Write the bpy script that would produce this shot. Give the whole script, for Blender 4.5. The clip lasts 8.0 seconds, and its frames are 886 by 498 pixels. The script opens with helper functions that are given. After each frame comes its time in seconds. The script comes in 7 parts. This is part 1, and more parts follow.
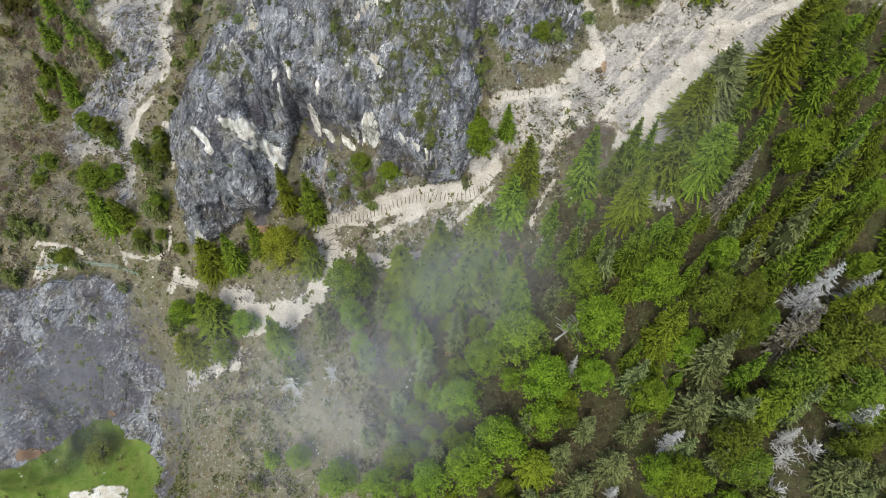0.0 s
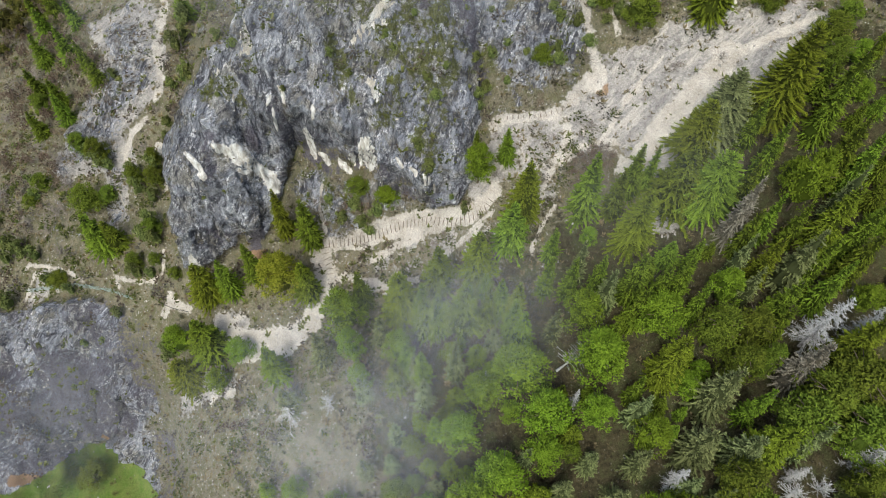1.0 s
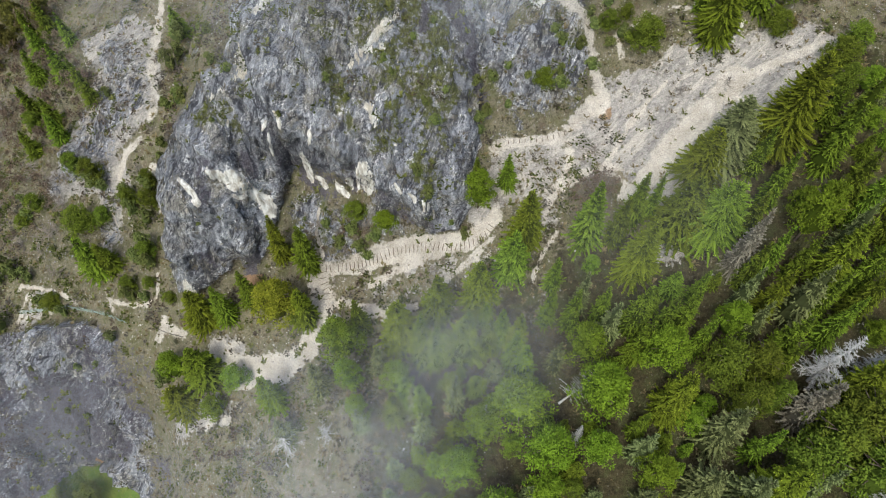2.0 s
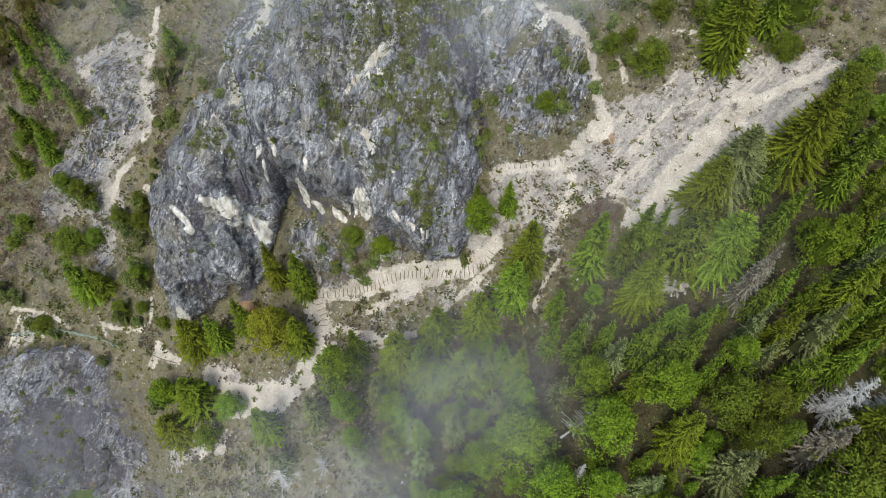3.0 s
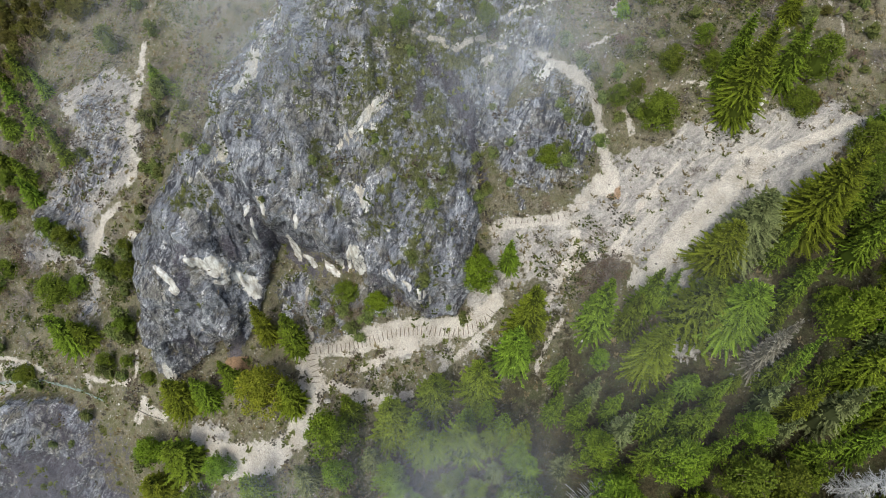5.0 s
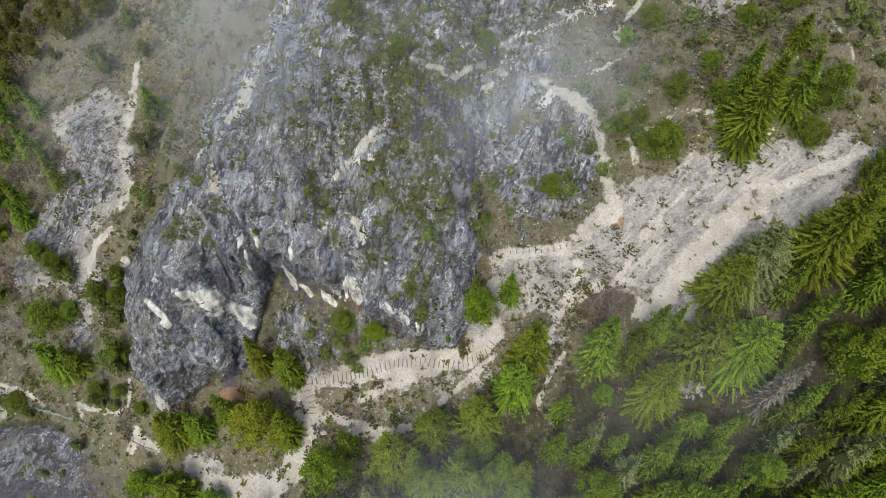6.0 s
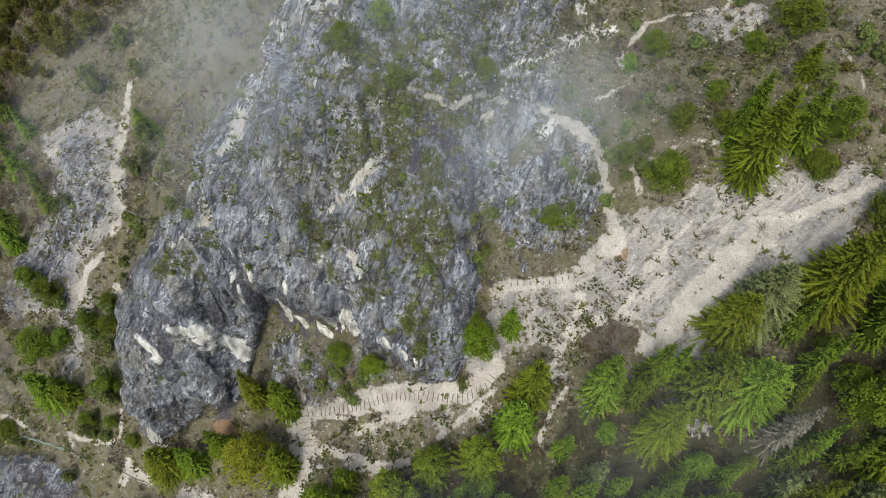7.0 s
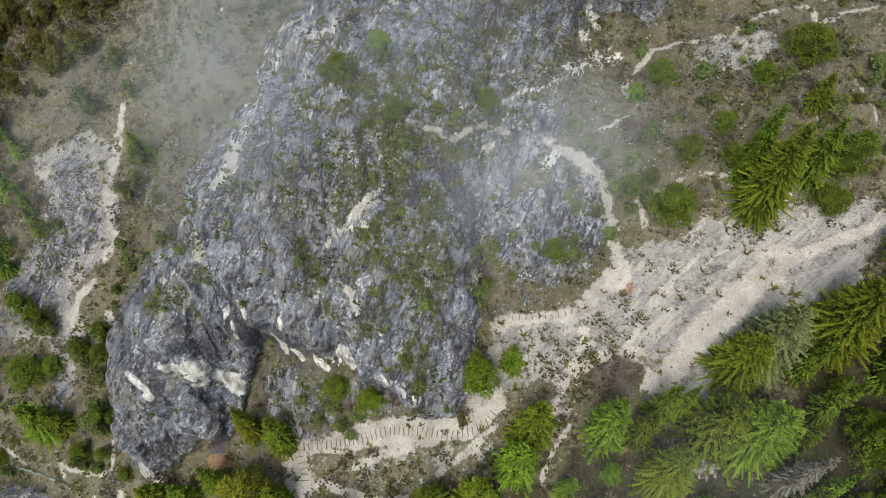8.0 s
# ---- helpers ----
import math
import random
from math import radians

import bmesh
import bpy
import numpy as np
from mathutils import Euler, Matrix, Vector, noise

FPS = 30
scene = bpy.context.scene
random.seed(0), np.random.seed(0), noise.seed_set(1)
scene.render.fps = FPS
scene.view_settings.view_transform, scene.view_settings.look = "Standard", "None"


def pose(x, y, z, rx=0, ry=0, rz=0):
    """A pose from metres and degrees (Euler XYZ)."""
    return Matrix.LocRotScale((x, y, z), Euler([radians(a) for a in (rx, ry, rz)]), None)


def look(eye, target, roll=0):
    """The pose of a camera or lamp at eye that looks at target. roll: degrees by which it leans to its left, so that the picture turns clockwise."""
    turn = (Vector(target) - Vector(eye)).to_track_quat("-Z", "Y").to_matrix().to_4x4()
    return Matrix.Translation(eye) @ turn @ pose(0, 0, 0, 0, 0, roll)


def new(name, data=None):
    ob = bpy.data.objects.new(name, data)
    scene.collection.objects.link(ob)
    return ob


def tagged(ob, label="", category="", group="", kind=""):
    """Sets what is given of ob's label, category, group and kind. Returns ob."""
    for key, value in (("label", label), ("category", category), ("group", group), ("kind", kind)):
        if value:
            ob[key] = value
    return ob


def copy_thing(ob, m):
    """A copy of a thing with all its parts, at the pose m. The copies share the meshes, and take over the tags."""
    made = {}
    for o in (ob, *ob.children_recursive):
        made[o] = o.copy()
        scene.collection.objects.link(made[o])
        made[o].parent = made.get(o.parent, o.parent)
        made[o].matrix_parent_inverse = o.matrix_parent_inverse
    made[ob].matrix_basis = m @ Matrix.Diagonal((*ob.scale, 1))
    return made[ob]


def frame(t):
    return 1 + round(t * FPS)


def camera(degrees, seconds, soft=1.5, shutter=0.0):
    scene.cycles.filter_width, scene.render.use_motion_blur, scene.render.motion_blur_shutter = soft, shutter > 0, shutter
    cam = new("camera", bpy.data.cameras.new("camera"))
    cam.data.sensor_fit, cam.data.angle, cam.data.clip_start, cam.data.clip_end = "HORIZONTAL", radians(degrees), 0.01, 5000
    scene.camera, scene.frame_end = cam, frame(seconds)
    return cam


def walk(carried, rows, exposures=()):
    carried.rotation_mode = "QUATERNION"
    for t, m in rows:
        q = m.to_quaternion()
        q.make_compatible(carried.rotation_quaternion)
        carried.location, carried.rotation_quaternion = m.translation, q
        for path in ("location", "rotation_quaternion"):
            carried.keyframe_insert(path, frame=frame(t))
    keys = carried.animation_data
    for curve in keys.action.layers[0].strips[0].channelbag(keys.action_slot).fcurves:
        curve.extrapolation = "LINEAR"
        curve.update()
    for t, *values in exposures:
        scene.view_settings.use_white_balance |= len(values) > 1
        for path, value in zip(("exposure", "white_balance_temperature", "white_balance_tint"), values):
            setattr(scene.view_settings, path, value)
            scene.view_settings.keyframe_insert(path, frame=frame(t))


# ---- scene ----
from mathutils.bvhtree import BVHTree

cam = camera(66.0, 8.0, soft=1.0)
PATH = [
    (0, (0.057, 0.027, 74.99), (0.056, 1.01, 73.248), -0.6),
    (0.5, (0.088, 1.69, 75.0), (0.089, 2.674, 73.258), -0.6),
    (1, (0.123, 3.359, 75.011), (0.125, 4.343, 73.27), -0.6),
    (1.5, (0.168, 5.023, 75.012), (0.17, 6.008, 73.271), -0.6),
    (3, (0.3, 10.112, 75.022), (0.303, 11.097, 73.281), -0.55),
    (3.5, (0.335, 11.811, 75.024), (0.34, 12.796, 73.283), -0.5),
    (4, (0.373, 13.533, 75.036), (0.38, 14.517, 73.294), -0.5),
    (4.5, (0.42, 15.281, 75.042), (0.427, 16.264, 73.301), -0.45),
    (6, (0.554, 20.593, 75.065), (0.563, 21.575, 73.323), -0.4),
    (6.5, (0.611, 22.398, 75.08), (0.621, 23.379, 73.337), -0.4),
    (7, (0.658, 24.207, 75.084), (0.669, 25.187, 73.341), -0.35),
    (7.5, (0.698, 25.992, 75.08), (0.71, 26.972, 73.337), -0.3),
    (8, (0.749, 27.76, 75.06), (0.76, 28.741, 73.317), -0.3),
]
walk(cam, [(t, look(eye, target, roll)) for t, eye, target, roll in PATH], [(0, 0.42, 6500, 3), (8.0, 0.26, 6500, 3)])

# ---- sky and sun: a bright overcast day ----
SUN_HEIGHT, SUN_TURN = 58.0, 200.0
world = bpy.data.worlds.new("overcast_sky")
scene.world = world
world.use_nodes = True
sky = world.node_tree.nodes.new("ShaderNodeTexSky")
sky.sky_type, sky.sun_disc = "NISHITA", False
sky.sun_elevation, sky.sun_rotation = radians(SUN_HEIGHT), radians(SUN_TURN)
sky.air_density, sky.dust_density, sky.ozone_density = 1.0, 4.0, 1.0
back = world.node_tree.nodes["Background"]
world.node_tree.links.new(sky.outputs[0], back.inputs[0])
back.inputs[1].default_value = 0.15
sun = new("sun", bpy.data.lights.new("sun", "SUN"))
sun.data.energy, sun.data.angle, sun.data.color = 1.5, radians(14), (1.0, 0.98, 0.95)
a, e = radians(SUN_TURN), radians(SUN_HEIGHT)
sun.matrix_world = look((0, 0, 0), (-math.sin(a) * math.cos(e), -math.cos(a) * math.cos(e), -math.sin(e)))

# ---- materials ----
class Nodes:
    """Short hand for a node tree."""
    def __init__(self, name):
        self.m = bpy.data.materials.new(name)
        self.m.use_nodes = True
        self.t = self.m.node_tree
        self.bsdf = self.t.nodes["Principled BSDF"]
        self.bsdf.inputs["Specular IOR Level"].default_value = 0.25

    def put(self, socket, value):
        if isinstance(value, bpy.types.NodeSocket):
            self.t.links.new(value, socket)
        elif value is not None:
            socket.default_value = (*value, 1) if isinstance(value, tuple) and len(value) == 3 and socket.type == "RGBA" else value

    def node(self, kind, out=0, **inputs):
        n = self.t.nodes.new("ShaderNode" + kind)
        if kind == "VectorMath":
            n.operation = "MULTIPLY"
        for key, value in inputs.items():
            self.put(n.inputs[int(key[1:]) if key[0] == "i" and key[1:].isdigit() else key], value)
        return n.outputs[out]

    def attr(self, name):
        n = self.t.nodes.new("ShaderNodeAttribute")
        n.attribute_name = name
        return n.outputs["Fac"]

    def place(self):
        return self.t.nodes.new("ShaderNodeTexCoord").outputs["Object"]

    def world(self):
        return self.t.nodes.new("ShaderNodeNewGeometry").outputs["Position"]

    def noise(self, scale, detail=4.0, rough=0.6, at=None, warp=0.0, out=0):
        return self.node("TexNoise", out, Vector=at or self.world(), Scale=scale, Detail=detail, Roughness=rough, Distortion=warp)

    def math(self, op, a, b=0.0, clamp=False):
        n = self.t.nodes.new("ShaderNodeMath")
        n.operation, n.use_clamp = op, clamp
        self.put(n.inputs[0], a), self.put(n.inputs[1], b)
        return n.outputs[0]

    def step(self, value, lo, hi, a=0.0, b=1.0):
        n = self.t.nodes.new("ShaderNodeMapRange")
        n.interpolation_type = "SMOOTHSTEP"
        for k, v in enumerate((value, lo, hi, a, b)):
            self.put(n.inputs[k], v)
        return n.outputs[0]

    def mix(self, f, a, b, blend="MIX"):
        n = self.t.nodes.new("ShaderNodeMix")
        n.data_type, n.blend_type = "RGBA", blend
        self.put(n.inputs[0], f), self.put(n.inputs[6], a), self.put(n.inputs[7], b)
        return n.outputs[2]

    def random(self):
        return self.t.nodes.new("ShaderNodeObjectInfo").outputs["Random"]

    def island(self):
        return self.t.nodes.new("ShaderNodeNewGeometry").outputs["Random Per Island"]

    def bump(self, height, strength, distance):
        return self.node("Bump", 0, Height=height, Strength=strength, Distance=distance)

    def done(self, colour, rough=0.9, normal=None):
        self.put(self.bsdf.inputs["Base Color"], colour)
        self.put(self.bsdf.inputs["Roughness"], rough)
        if normal is not None:
            self.put(self.bsdf.inputs["Normal"], normal)
        return self.m


def ground_material():
    n = Nodes("ground")
    at = n.world()
    tiny, fine, mid, wide = n.noise(7.0, 5, 0.75), n.noise(2.2, 6, 0.7), n.noise(0.6, 5, 0.62), n.noise(0.14, 4, 0.55)
    run = n.node("VectorRotate", 0, Vector=at, Axis=(0.0, 0.0, 1.0), Angle=0.45)
    stretched = n.node("VectorMath", 0, i0=run, i1=(1.3, 0.42, 0.5))
    seam = n.noise(0.9, 7, 0.68, at=stretched, warp=0.8)
    seam2 = n.noise(2.6, 5, 0.7, at=stretched, warp=0.6)
    pebble = n.t.nodes.new("ShaderNodeTexVoronoi")
    n.put(pebble.inputs["Vector"], at), n.put(pebble.inputs["Scale"], 4.2)
    grain = n.node("SeparateColor", 0, Color=pebble.outputs["Color"])

    def ragged(name, amount=1.0):
        """A kind of surface with a broken edge."""
        jag = n.math("ADD", n.math("MULTIPLY", n.math("SUBTRACT", fine, 0.5), 1.3), n.math("MULTIPLY", n.math("SUBTRACT", mid, 0.5), 1.2))
        return n.math("ADD", n.attr(name), n.math("MULTIPLY", jag, amount))

    speck = n.math("MULTIPLY", n.step(pebble.outputs["Distance"], 0.4, 0.25), n.math("MULTIPLY", n.step(grain, 0.8, 0.86), n.step(seam2, 0.42, 0.56)))
    # forest floor: needle litter, leaf mould, pale stones and twigs
    soil = n.mix(n.step(fine, 0.3, 0.7), (0.03, 0.027, 0.014), (0.09, 0.075, 0.038))
    soil = n.mix(n.step(mid, 0.42, 0.66), soil, (0.07, 0.075, 0.03))
    soil = n.mix(n.math("MULTIPLY", speck, 0.3), soil, (0.33, 0.31, 0.28))
    # dry turf with stones showing through
    turf = n.mix(n.step(mid, 0.35, 0.65), (0.225, 0.2, 0.14), (0.125, 0.122, 0.06))
    turf = n.mix(n.step(fine, 0.5, 0.75), turf, (0.235, 0.215, 0.17))
    turf = n.mix(n.step(tiny, 0.54, 0.68, 0, 0.9), turf, (0.075, 0.065, 0.04))
    turf = n.mix(n.math("MULTIPLY", n.step(seam, 0.52, 0.62), n.step(fine, 0.4, 0.6)), turf, (0.14, 0.11, 0.075))
    turf = n.mix(n.step(seam2, 0.6, 0.7, 0, 0.7), turf, (0.34, 0.33, 0.31))
    turf = n.mix(speck, turf, (0.5, 0.49, 0.46))
    colour = n.mix(n.step(ragged("turf", 0.8), 0.35, 0.6), soil, turf)
    # grey scree
    scree = n.mix(grain, (0.24, 0.227, 0.214), (0.42, 0.398, 0.375))
    scree = n.mix(n.step(mid, 0.4, 0.62, 0, 0.5), scree, (0.422, 0.389, 0.354))
    scree = n.mix(n.math("MULTIPLY", n.step(fine, 0.5, 0.62), n.step(mid, 0.56, 0.44, 0, 0.6)), scree, (0.2, 0.185, 0.15))
    fall = n.noise(1.1, 5, 0.65, at=n.node("VectorMath", 0, i0=n.node("VectorRotate", 0, Vector=at, Axis=(0.0, 0.0, 1.0), Angle=-0.65), i1=(0.14, 1.0, 0.5)), warp=0.3)
    scree = n.mix(n.step(fall, 0.5, 0.62, 0, 0.85), scree, (0.515, 0.479, 0.428))
    scree = n.mix(n.step(fall, 0.45, 0.34, 0, 0.6), scree, (0.218, 0.206, 0.201))
    scree = n.mix(n.step(tiny, 0.62, 0.74, 0, 0.55), scree, (0.13, 0.12, 0.1))
    colour = n.mix(n.step(ragged("scree", 1.3), 0.38, 0.58), colour, scree)
    # bare limestone, weathered blue-grey, with cracks, pale flakes and turf in the seams
    rock = n.mix(n.step(seam, 0.3, 0.7), (0.265, 0.28, 0.315), (0.5, 0.507, 0.525))
    rock = n.mix(n.step(seam2, 0.35, 0.75), n.mix(0.4, rock, (0.115, 0.121, 0.148)), rock)
    rock = n.mix(n.step(seam2, 0.58, 0.75, 0, 0.4), rock, (0.56, 0.56, 0.57))
    broad = n.noise(0.3, 4, 0.6, warp=0.5)
    rock = n.mix(n.step(broad, 0.49, 0.62, 0, 0.7), rock, (0.3, 0.275, 0.215))
    rock = n.mix(n.step(broad, 0.44, 0.3, 0, 0.5), rock, (0.42, 0.42, 0.43))
    rock = n.mix(n.step(wide, 0.52, 0.66, 0, 0.35), rock, (0.15, 0.152, 0.17))
    # streaks painted dark and light in place of shaded gullies and lit ridges
    gully_tone = n.noise(0.55, 5, 0.6, at=n.node("VectorMath", 0, i0=run, i1=(1.0, 0.3, 0.3)), warp=0.7)
    rock = n.mix(n.step(gully_tone, 0.46, 0.34, 0, 0.5), rock, (0.14, 0.143, 0.165))
    rock = n.mix(n.step(gully_tone, 0.58, 0.7, 0, 0.3), rock, (0.55, 0.55, 0.56))
    crack = n.math("ABSOLUTE", n.math("SUBTRACT", seam2, 0.5))
    rock = n.mix(n.math("MULTIPLY", n.step(crack, 0.02, 0.0, 0, 0.85), n.step(fine, 0.42, 0.58)), rock, (0.04, 0.04, 0.046))
    rock = n.mix(n.step(tiny, 0.56, 0.7, 0, 0.6), rock, (0.075, 0.075, 0.085))
    rock = n.mix(n.step(tiny, 0.42, 0.3, 0, 0.4), rock, (0.62, 0.62, 0.63))
    joints = n.node("VectorMath", 0, i0=run, i1=(1.0, 0.16, 0.25))
    joint = n.math("ABSOLUTE", n.math("SUBTRACT", n.noise(0.5, 4, 0.55, at=joints, warp=0.5), 0.5))
    rock = n.mix(n.math("MULTIPLY", n.step(joint, 0.035, 0.0, 0, 0.9), n.step(mid, 0.38, 0.55)), rock, (0.035, 0.036, 0.045))
    rock = n.mix(n.math("MULTIPLY", n.step(n.noise(0.45, 5, 0.65, warp=0.4), 0.5, 0.6), n.step(fine, 0.35, 0.6, 0, 0.8)), rock, (0.17, 0.15, 0.105))
    rock = n.mix(n.math("MULTIPLY", speck, n.step(mid, 0.45, 0.6)), rock, (0.66, 0.65, 0.62))
    vein = n.math("ABSOLUTE", n.math("SUBTRACT", n.noise(0.22, 6, 0.66, warp=0.5), 0.5))
    rock = n.mix(n.math("MULTIPLY", n.step(vein, 0.022, 0.0, 0, 0.8), n.step(seam2, 0.4, 0.56)), rock, (0.74, 0.735, 0.72))
    warped = n.node("MixRGB", 0, Fac=0.12, Color1=joints, Color2=n.node("VectorMath", 0, i0=n.noise(0.8, 4, 0.6, out=1), i1=(9.0, 9.0, 9.0)))
    tones = []
    for size, power in ((0.75, 0.18), (2.2, 0.2)):
        block = n.t.nodes.new("ShaderNodeTexVoronoi")
        n.put(block.inputs["Vector"], warped), n.put(block.inputs["Scale"], size)
        tones.append(n.node("SeparateColor", 0, Color=block.outputs["Color"]))
        edge = n.t.nodes.new("ShaderNodeTexVoronoi")
        edge.feature = "DISTANCE_TO_EDGE"
        n.put(edge.inputs["Vector"], warped), n.put(edge.inputs["Scale"], size)
        rock = n.mix(n.math("MULTIPLY", n.step(edge.outputs["Distance"], 0.07, 0.0, 0, 0.85), n.step(mid, 0.36, 0.52)), rock, (0.05, 0.05, 0.06))
        shade = n.math("ADD", 1 - power, n.math("MULTIPLY", tones[-1], 2 * power))
        rock = n.mix(1.0, rock, n.node("CombineColor", 0, Red=shade, Green=shade, Blue=shade), "MULTIPLY")
    rock = n.mix(1.0, rock, (1.03, 1.04, 1.07), "MULTIPLY")
    green = n.mix(n.step(tiny, 0.35, 0.65), (0.06, 0.07, 0.02), (0.17, 0.175, 0.06))
    rock = n.mix(n.step(ragged("moss", 1.0), 0.42, 0.62, 0, 0.9), rock, green)
    colour = n.mix(n.step(ragged("rock", 0.7), 0.4, 0.56), colour, rock)
    # dark streaks of the rock, with the shade under the brow painted in
    streak_shade = n.math("ADD", n.math("ADD", n.attr("dark"), n.math("MULTIPLY", n.math("SUBTRACT", fine, 0.5), 2.0)), n.math("ADD", n.math("MULTIPLY", n.math("SUBTRACT", seam2, 0.5), 1.6), n.math("MULTIPLY", n.math("SUBTRACT", tiny, 0.5), 1.5)))
    streak_shade_tone = n.mix(n.step(tiny, 0.36, 0.64), (0.045, 0.04, 0.056), (0.15, 0.14, 0.17))
    colour = n.mix(n.step(streak_shade, 0.4, 0.66, 0, 0.88), colour, streak_shade_tone)
    pale = n.math("ADD", n.attr("pale"), n.math("MULTIPLY", n.math("SUBTRACT", seam2, 0.5), 1.9))
    colour = n.mix(n.step(pale, 0.5, 0.6), colour, n.mix(n.step(mid, 0.35, 0.65), (0.6, 0.55, 0.46), (0.74, 0.73, 0.7)))
    colour = n.mix(n.step(ragged("rust", 0.9), 0.45, 0.65, 0, 0.85), colour, n.mix(fine, (0.25, 0.14, 0.07), (0.4, 0.27, 0.16)))
    # trodden limestone sand
    sand = n.mix(n.step(mid, 0.35, 0.65), (0.46, 0.415, 0.355), (0.6, 0.56, 0.5))
    sand = n.mix(n.step(fine, 0.5, 0.75, 0, 0.7), sand, (0.364, 0.338, 0.306))
    sand = n.mix(n.step(tiny, 0.62, 0.72, 0, 0.6), sand, (0.25, 0.21, 0.16))
    sand = n.mix(n.math("MULTIPLY", speck, 0.6), sand, (0.462, 0.442, 0.408))
    colour = n.mix(n.step(ragged("sand", 1.15), 0.36, 0.68), colour, sand)
    # mown meadow
    lawn = n.mix(n.step(mid, 0.3, 0.7), (0.09, 0.16, 0.02), (0.16, 0.2, 0.045))
    lawn = n.mix(n.step(tiny, 0.55, 0.7, 0, 0.6), lawn, (0.2, 0.2, 0.08))
    colour = n.mix(n.math("MULTIPLY", n.step(ragged("lawn", 0.6), 0.4, 0.6), n.step(n.attr("pale"), 0.6, 0.3)), colour, lawn)
    grit = n.step(n.noise(13.0, 3, 0.7), 0.3, 0.7, 0.62, 1.38)
    colour = n.mix(1.0, colour, n.node("CombineColor", 0, Red=grit, Green=grit, Blue=grit), "MULTIPLY")
    height = n.math("ADD", n.math("MULTIPLY", fine, 0.8), n.math("ADD", n.math("MULTIPLY", tiny, 0.35), n.math("MULTIPLY", seam2, 0.9)))
    height = n.math("ADD", height, n.math("MULTIPLY", seam, n.math("MULTIPLY", n.attr("rock"), 2.2)))
    height = n.math("ADD", height, n.math("MULTIPLY", n.step(crack, 0.03, 0.0), n.math("MULTIPLY", n.attr("rock"), -0.5)))
    blocks = n.math("ADD", n.math("MULTIPLY", tones[0], 0.7), n.math("MULTIPLY", tones[1], 0.4))
    height = n.math("ADD", height, n.math("MULTIPLY", blocks, n.attr("rock")))
    return n.done(colour, 0.95, n.bump(height, 0.9, 0.26))


def leaf_material(name, dark, light, spread=0.5):
    n = Nodes(name)
    # shade within a plant is put into the colour: dark inside, light outside
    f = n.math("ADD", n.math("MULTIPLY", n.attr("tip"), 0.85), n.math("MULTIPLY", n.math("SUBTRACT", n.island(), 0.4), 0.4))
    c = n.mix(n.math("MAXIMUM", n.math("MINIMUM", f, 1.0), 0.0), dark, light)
    v = n.node("HueSaturation", 0, Hue=n.math("ADD", 0.485, n.math("MULTIPLY", n.random(), 0.03)), Saturation=0.95,
               Value=n.math("ADD", 1 - spread / 2, n.math("MULTIPLY", n.random(), spread)), Color=c)
    m = n.done(v, 0.85)
    n.bsdf.inputs["Specular IOR Level"].default_value = 0.1
    n.put(n.bsdf.inputs["Transmission Weight"], 0.0)
    return m


def bark_material(name, dark, light):
    n = Nodes(name)
    f = n.noise(4, 6, 0.7, at=n.place())
    return n.done(n.mix(n.step(f, 0.3, 0.7), dark, light), 0.95, n.bump(f, 0.6, 0.05))


GROUND = ground_material()
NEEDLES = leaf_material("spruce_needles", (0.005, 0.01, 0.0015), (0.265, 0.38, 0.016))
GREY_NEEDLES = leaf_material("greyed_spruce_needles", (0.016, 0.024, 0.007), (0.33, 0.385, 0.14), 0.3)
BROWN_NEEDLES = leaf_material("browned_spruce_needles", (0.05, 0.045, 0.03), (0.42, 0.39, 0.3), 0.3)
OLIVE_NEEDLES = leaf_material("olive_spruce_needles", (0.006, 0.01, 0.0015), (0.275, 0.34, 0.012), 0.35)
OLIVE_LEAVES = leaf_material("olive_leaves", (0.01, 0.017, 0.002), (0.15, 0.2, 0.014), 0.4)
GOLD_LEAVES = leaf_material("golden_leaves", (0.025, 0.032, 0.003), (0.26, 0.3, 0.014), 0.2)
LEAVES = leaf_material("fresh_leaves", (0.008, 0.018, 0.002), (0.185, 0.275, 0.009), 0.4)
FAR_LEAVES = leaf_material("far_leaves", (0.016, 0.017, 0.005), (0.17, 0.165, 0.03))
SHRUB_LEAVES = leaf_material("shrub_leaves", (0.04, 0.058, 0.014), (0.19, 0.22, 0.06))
BUDS = leaf_material("budding_twigs", (0.07, 0.052, 0.038), (0.25, 0.185, 0.135), 0.4)
BARK = bark_material("bark", (0.06, 0.045, 0.035), (0.16, 0.13, 0.1))
DEAD = bark_material("dead_wood", (0.28, 0.28, 0.275), (0.56, 0.56, 0.55))
TWIGS = bark_material("bare_twigs", (0.12, 0.1, 0.085), (0.3, 0.265, 0.23))


# ---- the shape of the land ----
def lattice(x, y, z, seed=0):
    """Smooth noise of about -1 to 1 at points given as arrays."""
    out, cell = 0.0, [np.floor(v) for v in (x, y, z)]
    part = [v - c for v, c in zip((x, y, z), cell)]
    ease = [p * p * p * (p * (6 * p - 15) + 10) for p in part]
    for k in range(8):
        bits = (k & 1, k >> 1 & 1, k >> 2 & 1)
        ix, iy, iz = (c.astype(np.int64) + b for c, b in zip(cell, bits))
        h = (ix * 374761393 + iy * 668265263 + iz * 2147483647 + seed * 144665) & 0xFFFFFFFF
        h = ((h ^ (h >> 13)) * 1274126177) & 0xFFFFFFFF
        h = ((h ^ (h >> 16)) & 0xFFFF) / 32767.5 - 1
        out = out + h * math.prod([e if b else 1 - e for e, b in zip(ease, bits)])
    return out


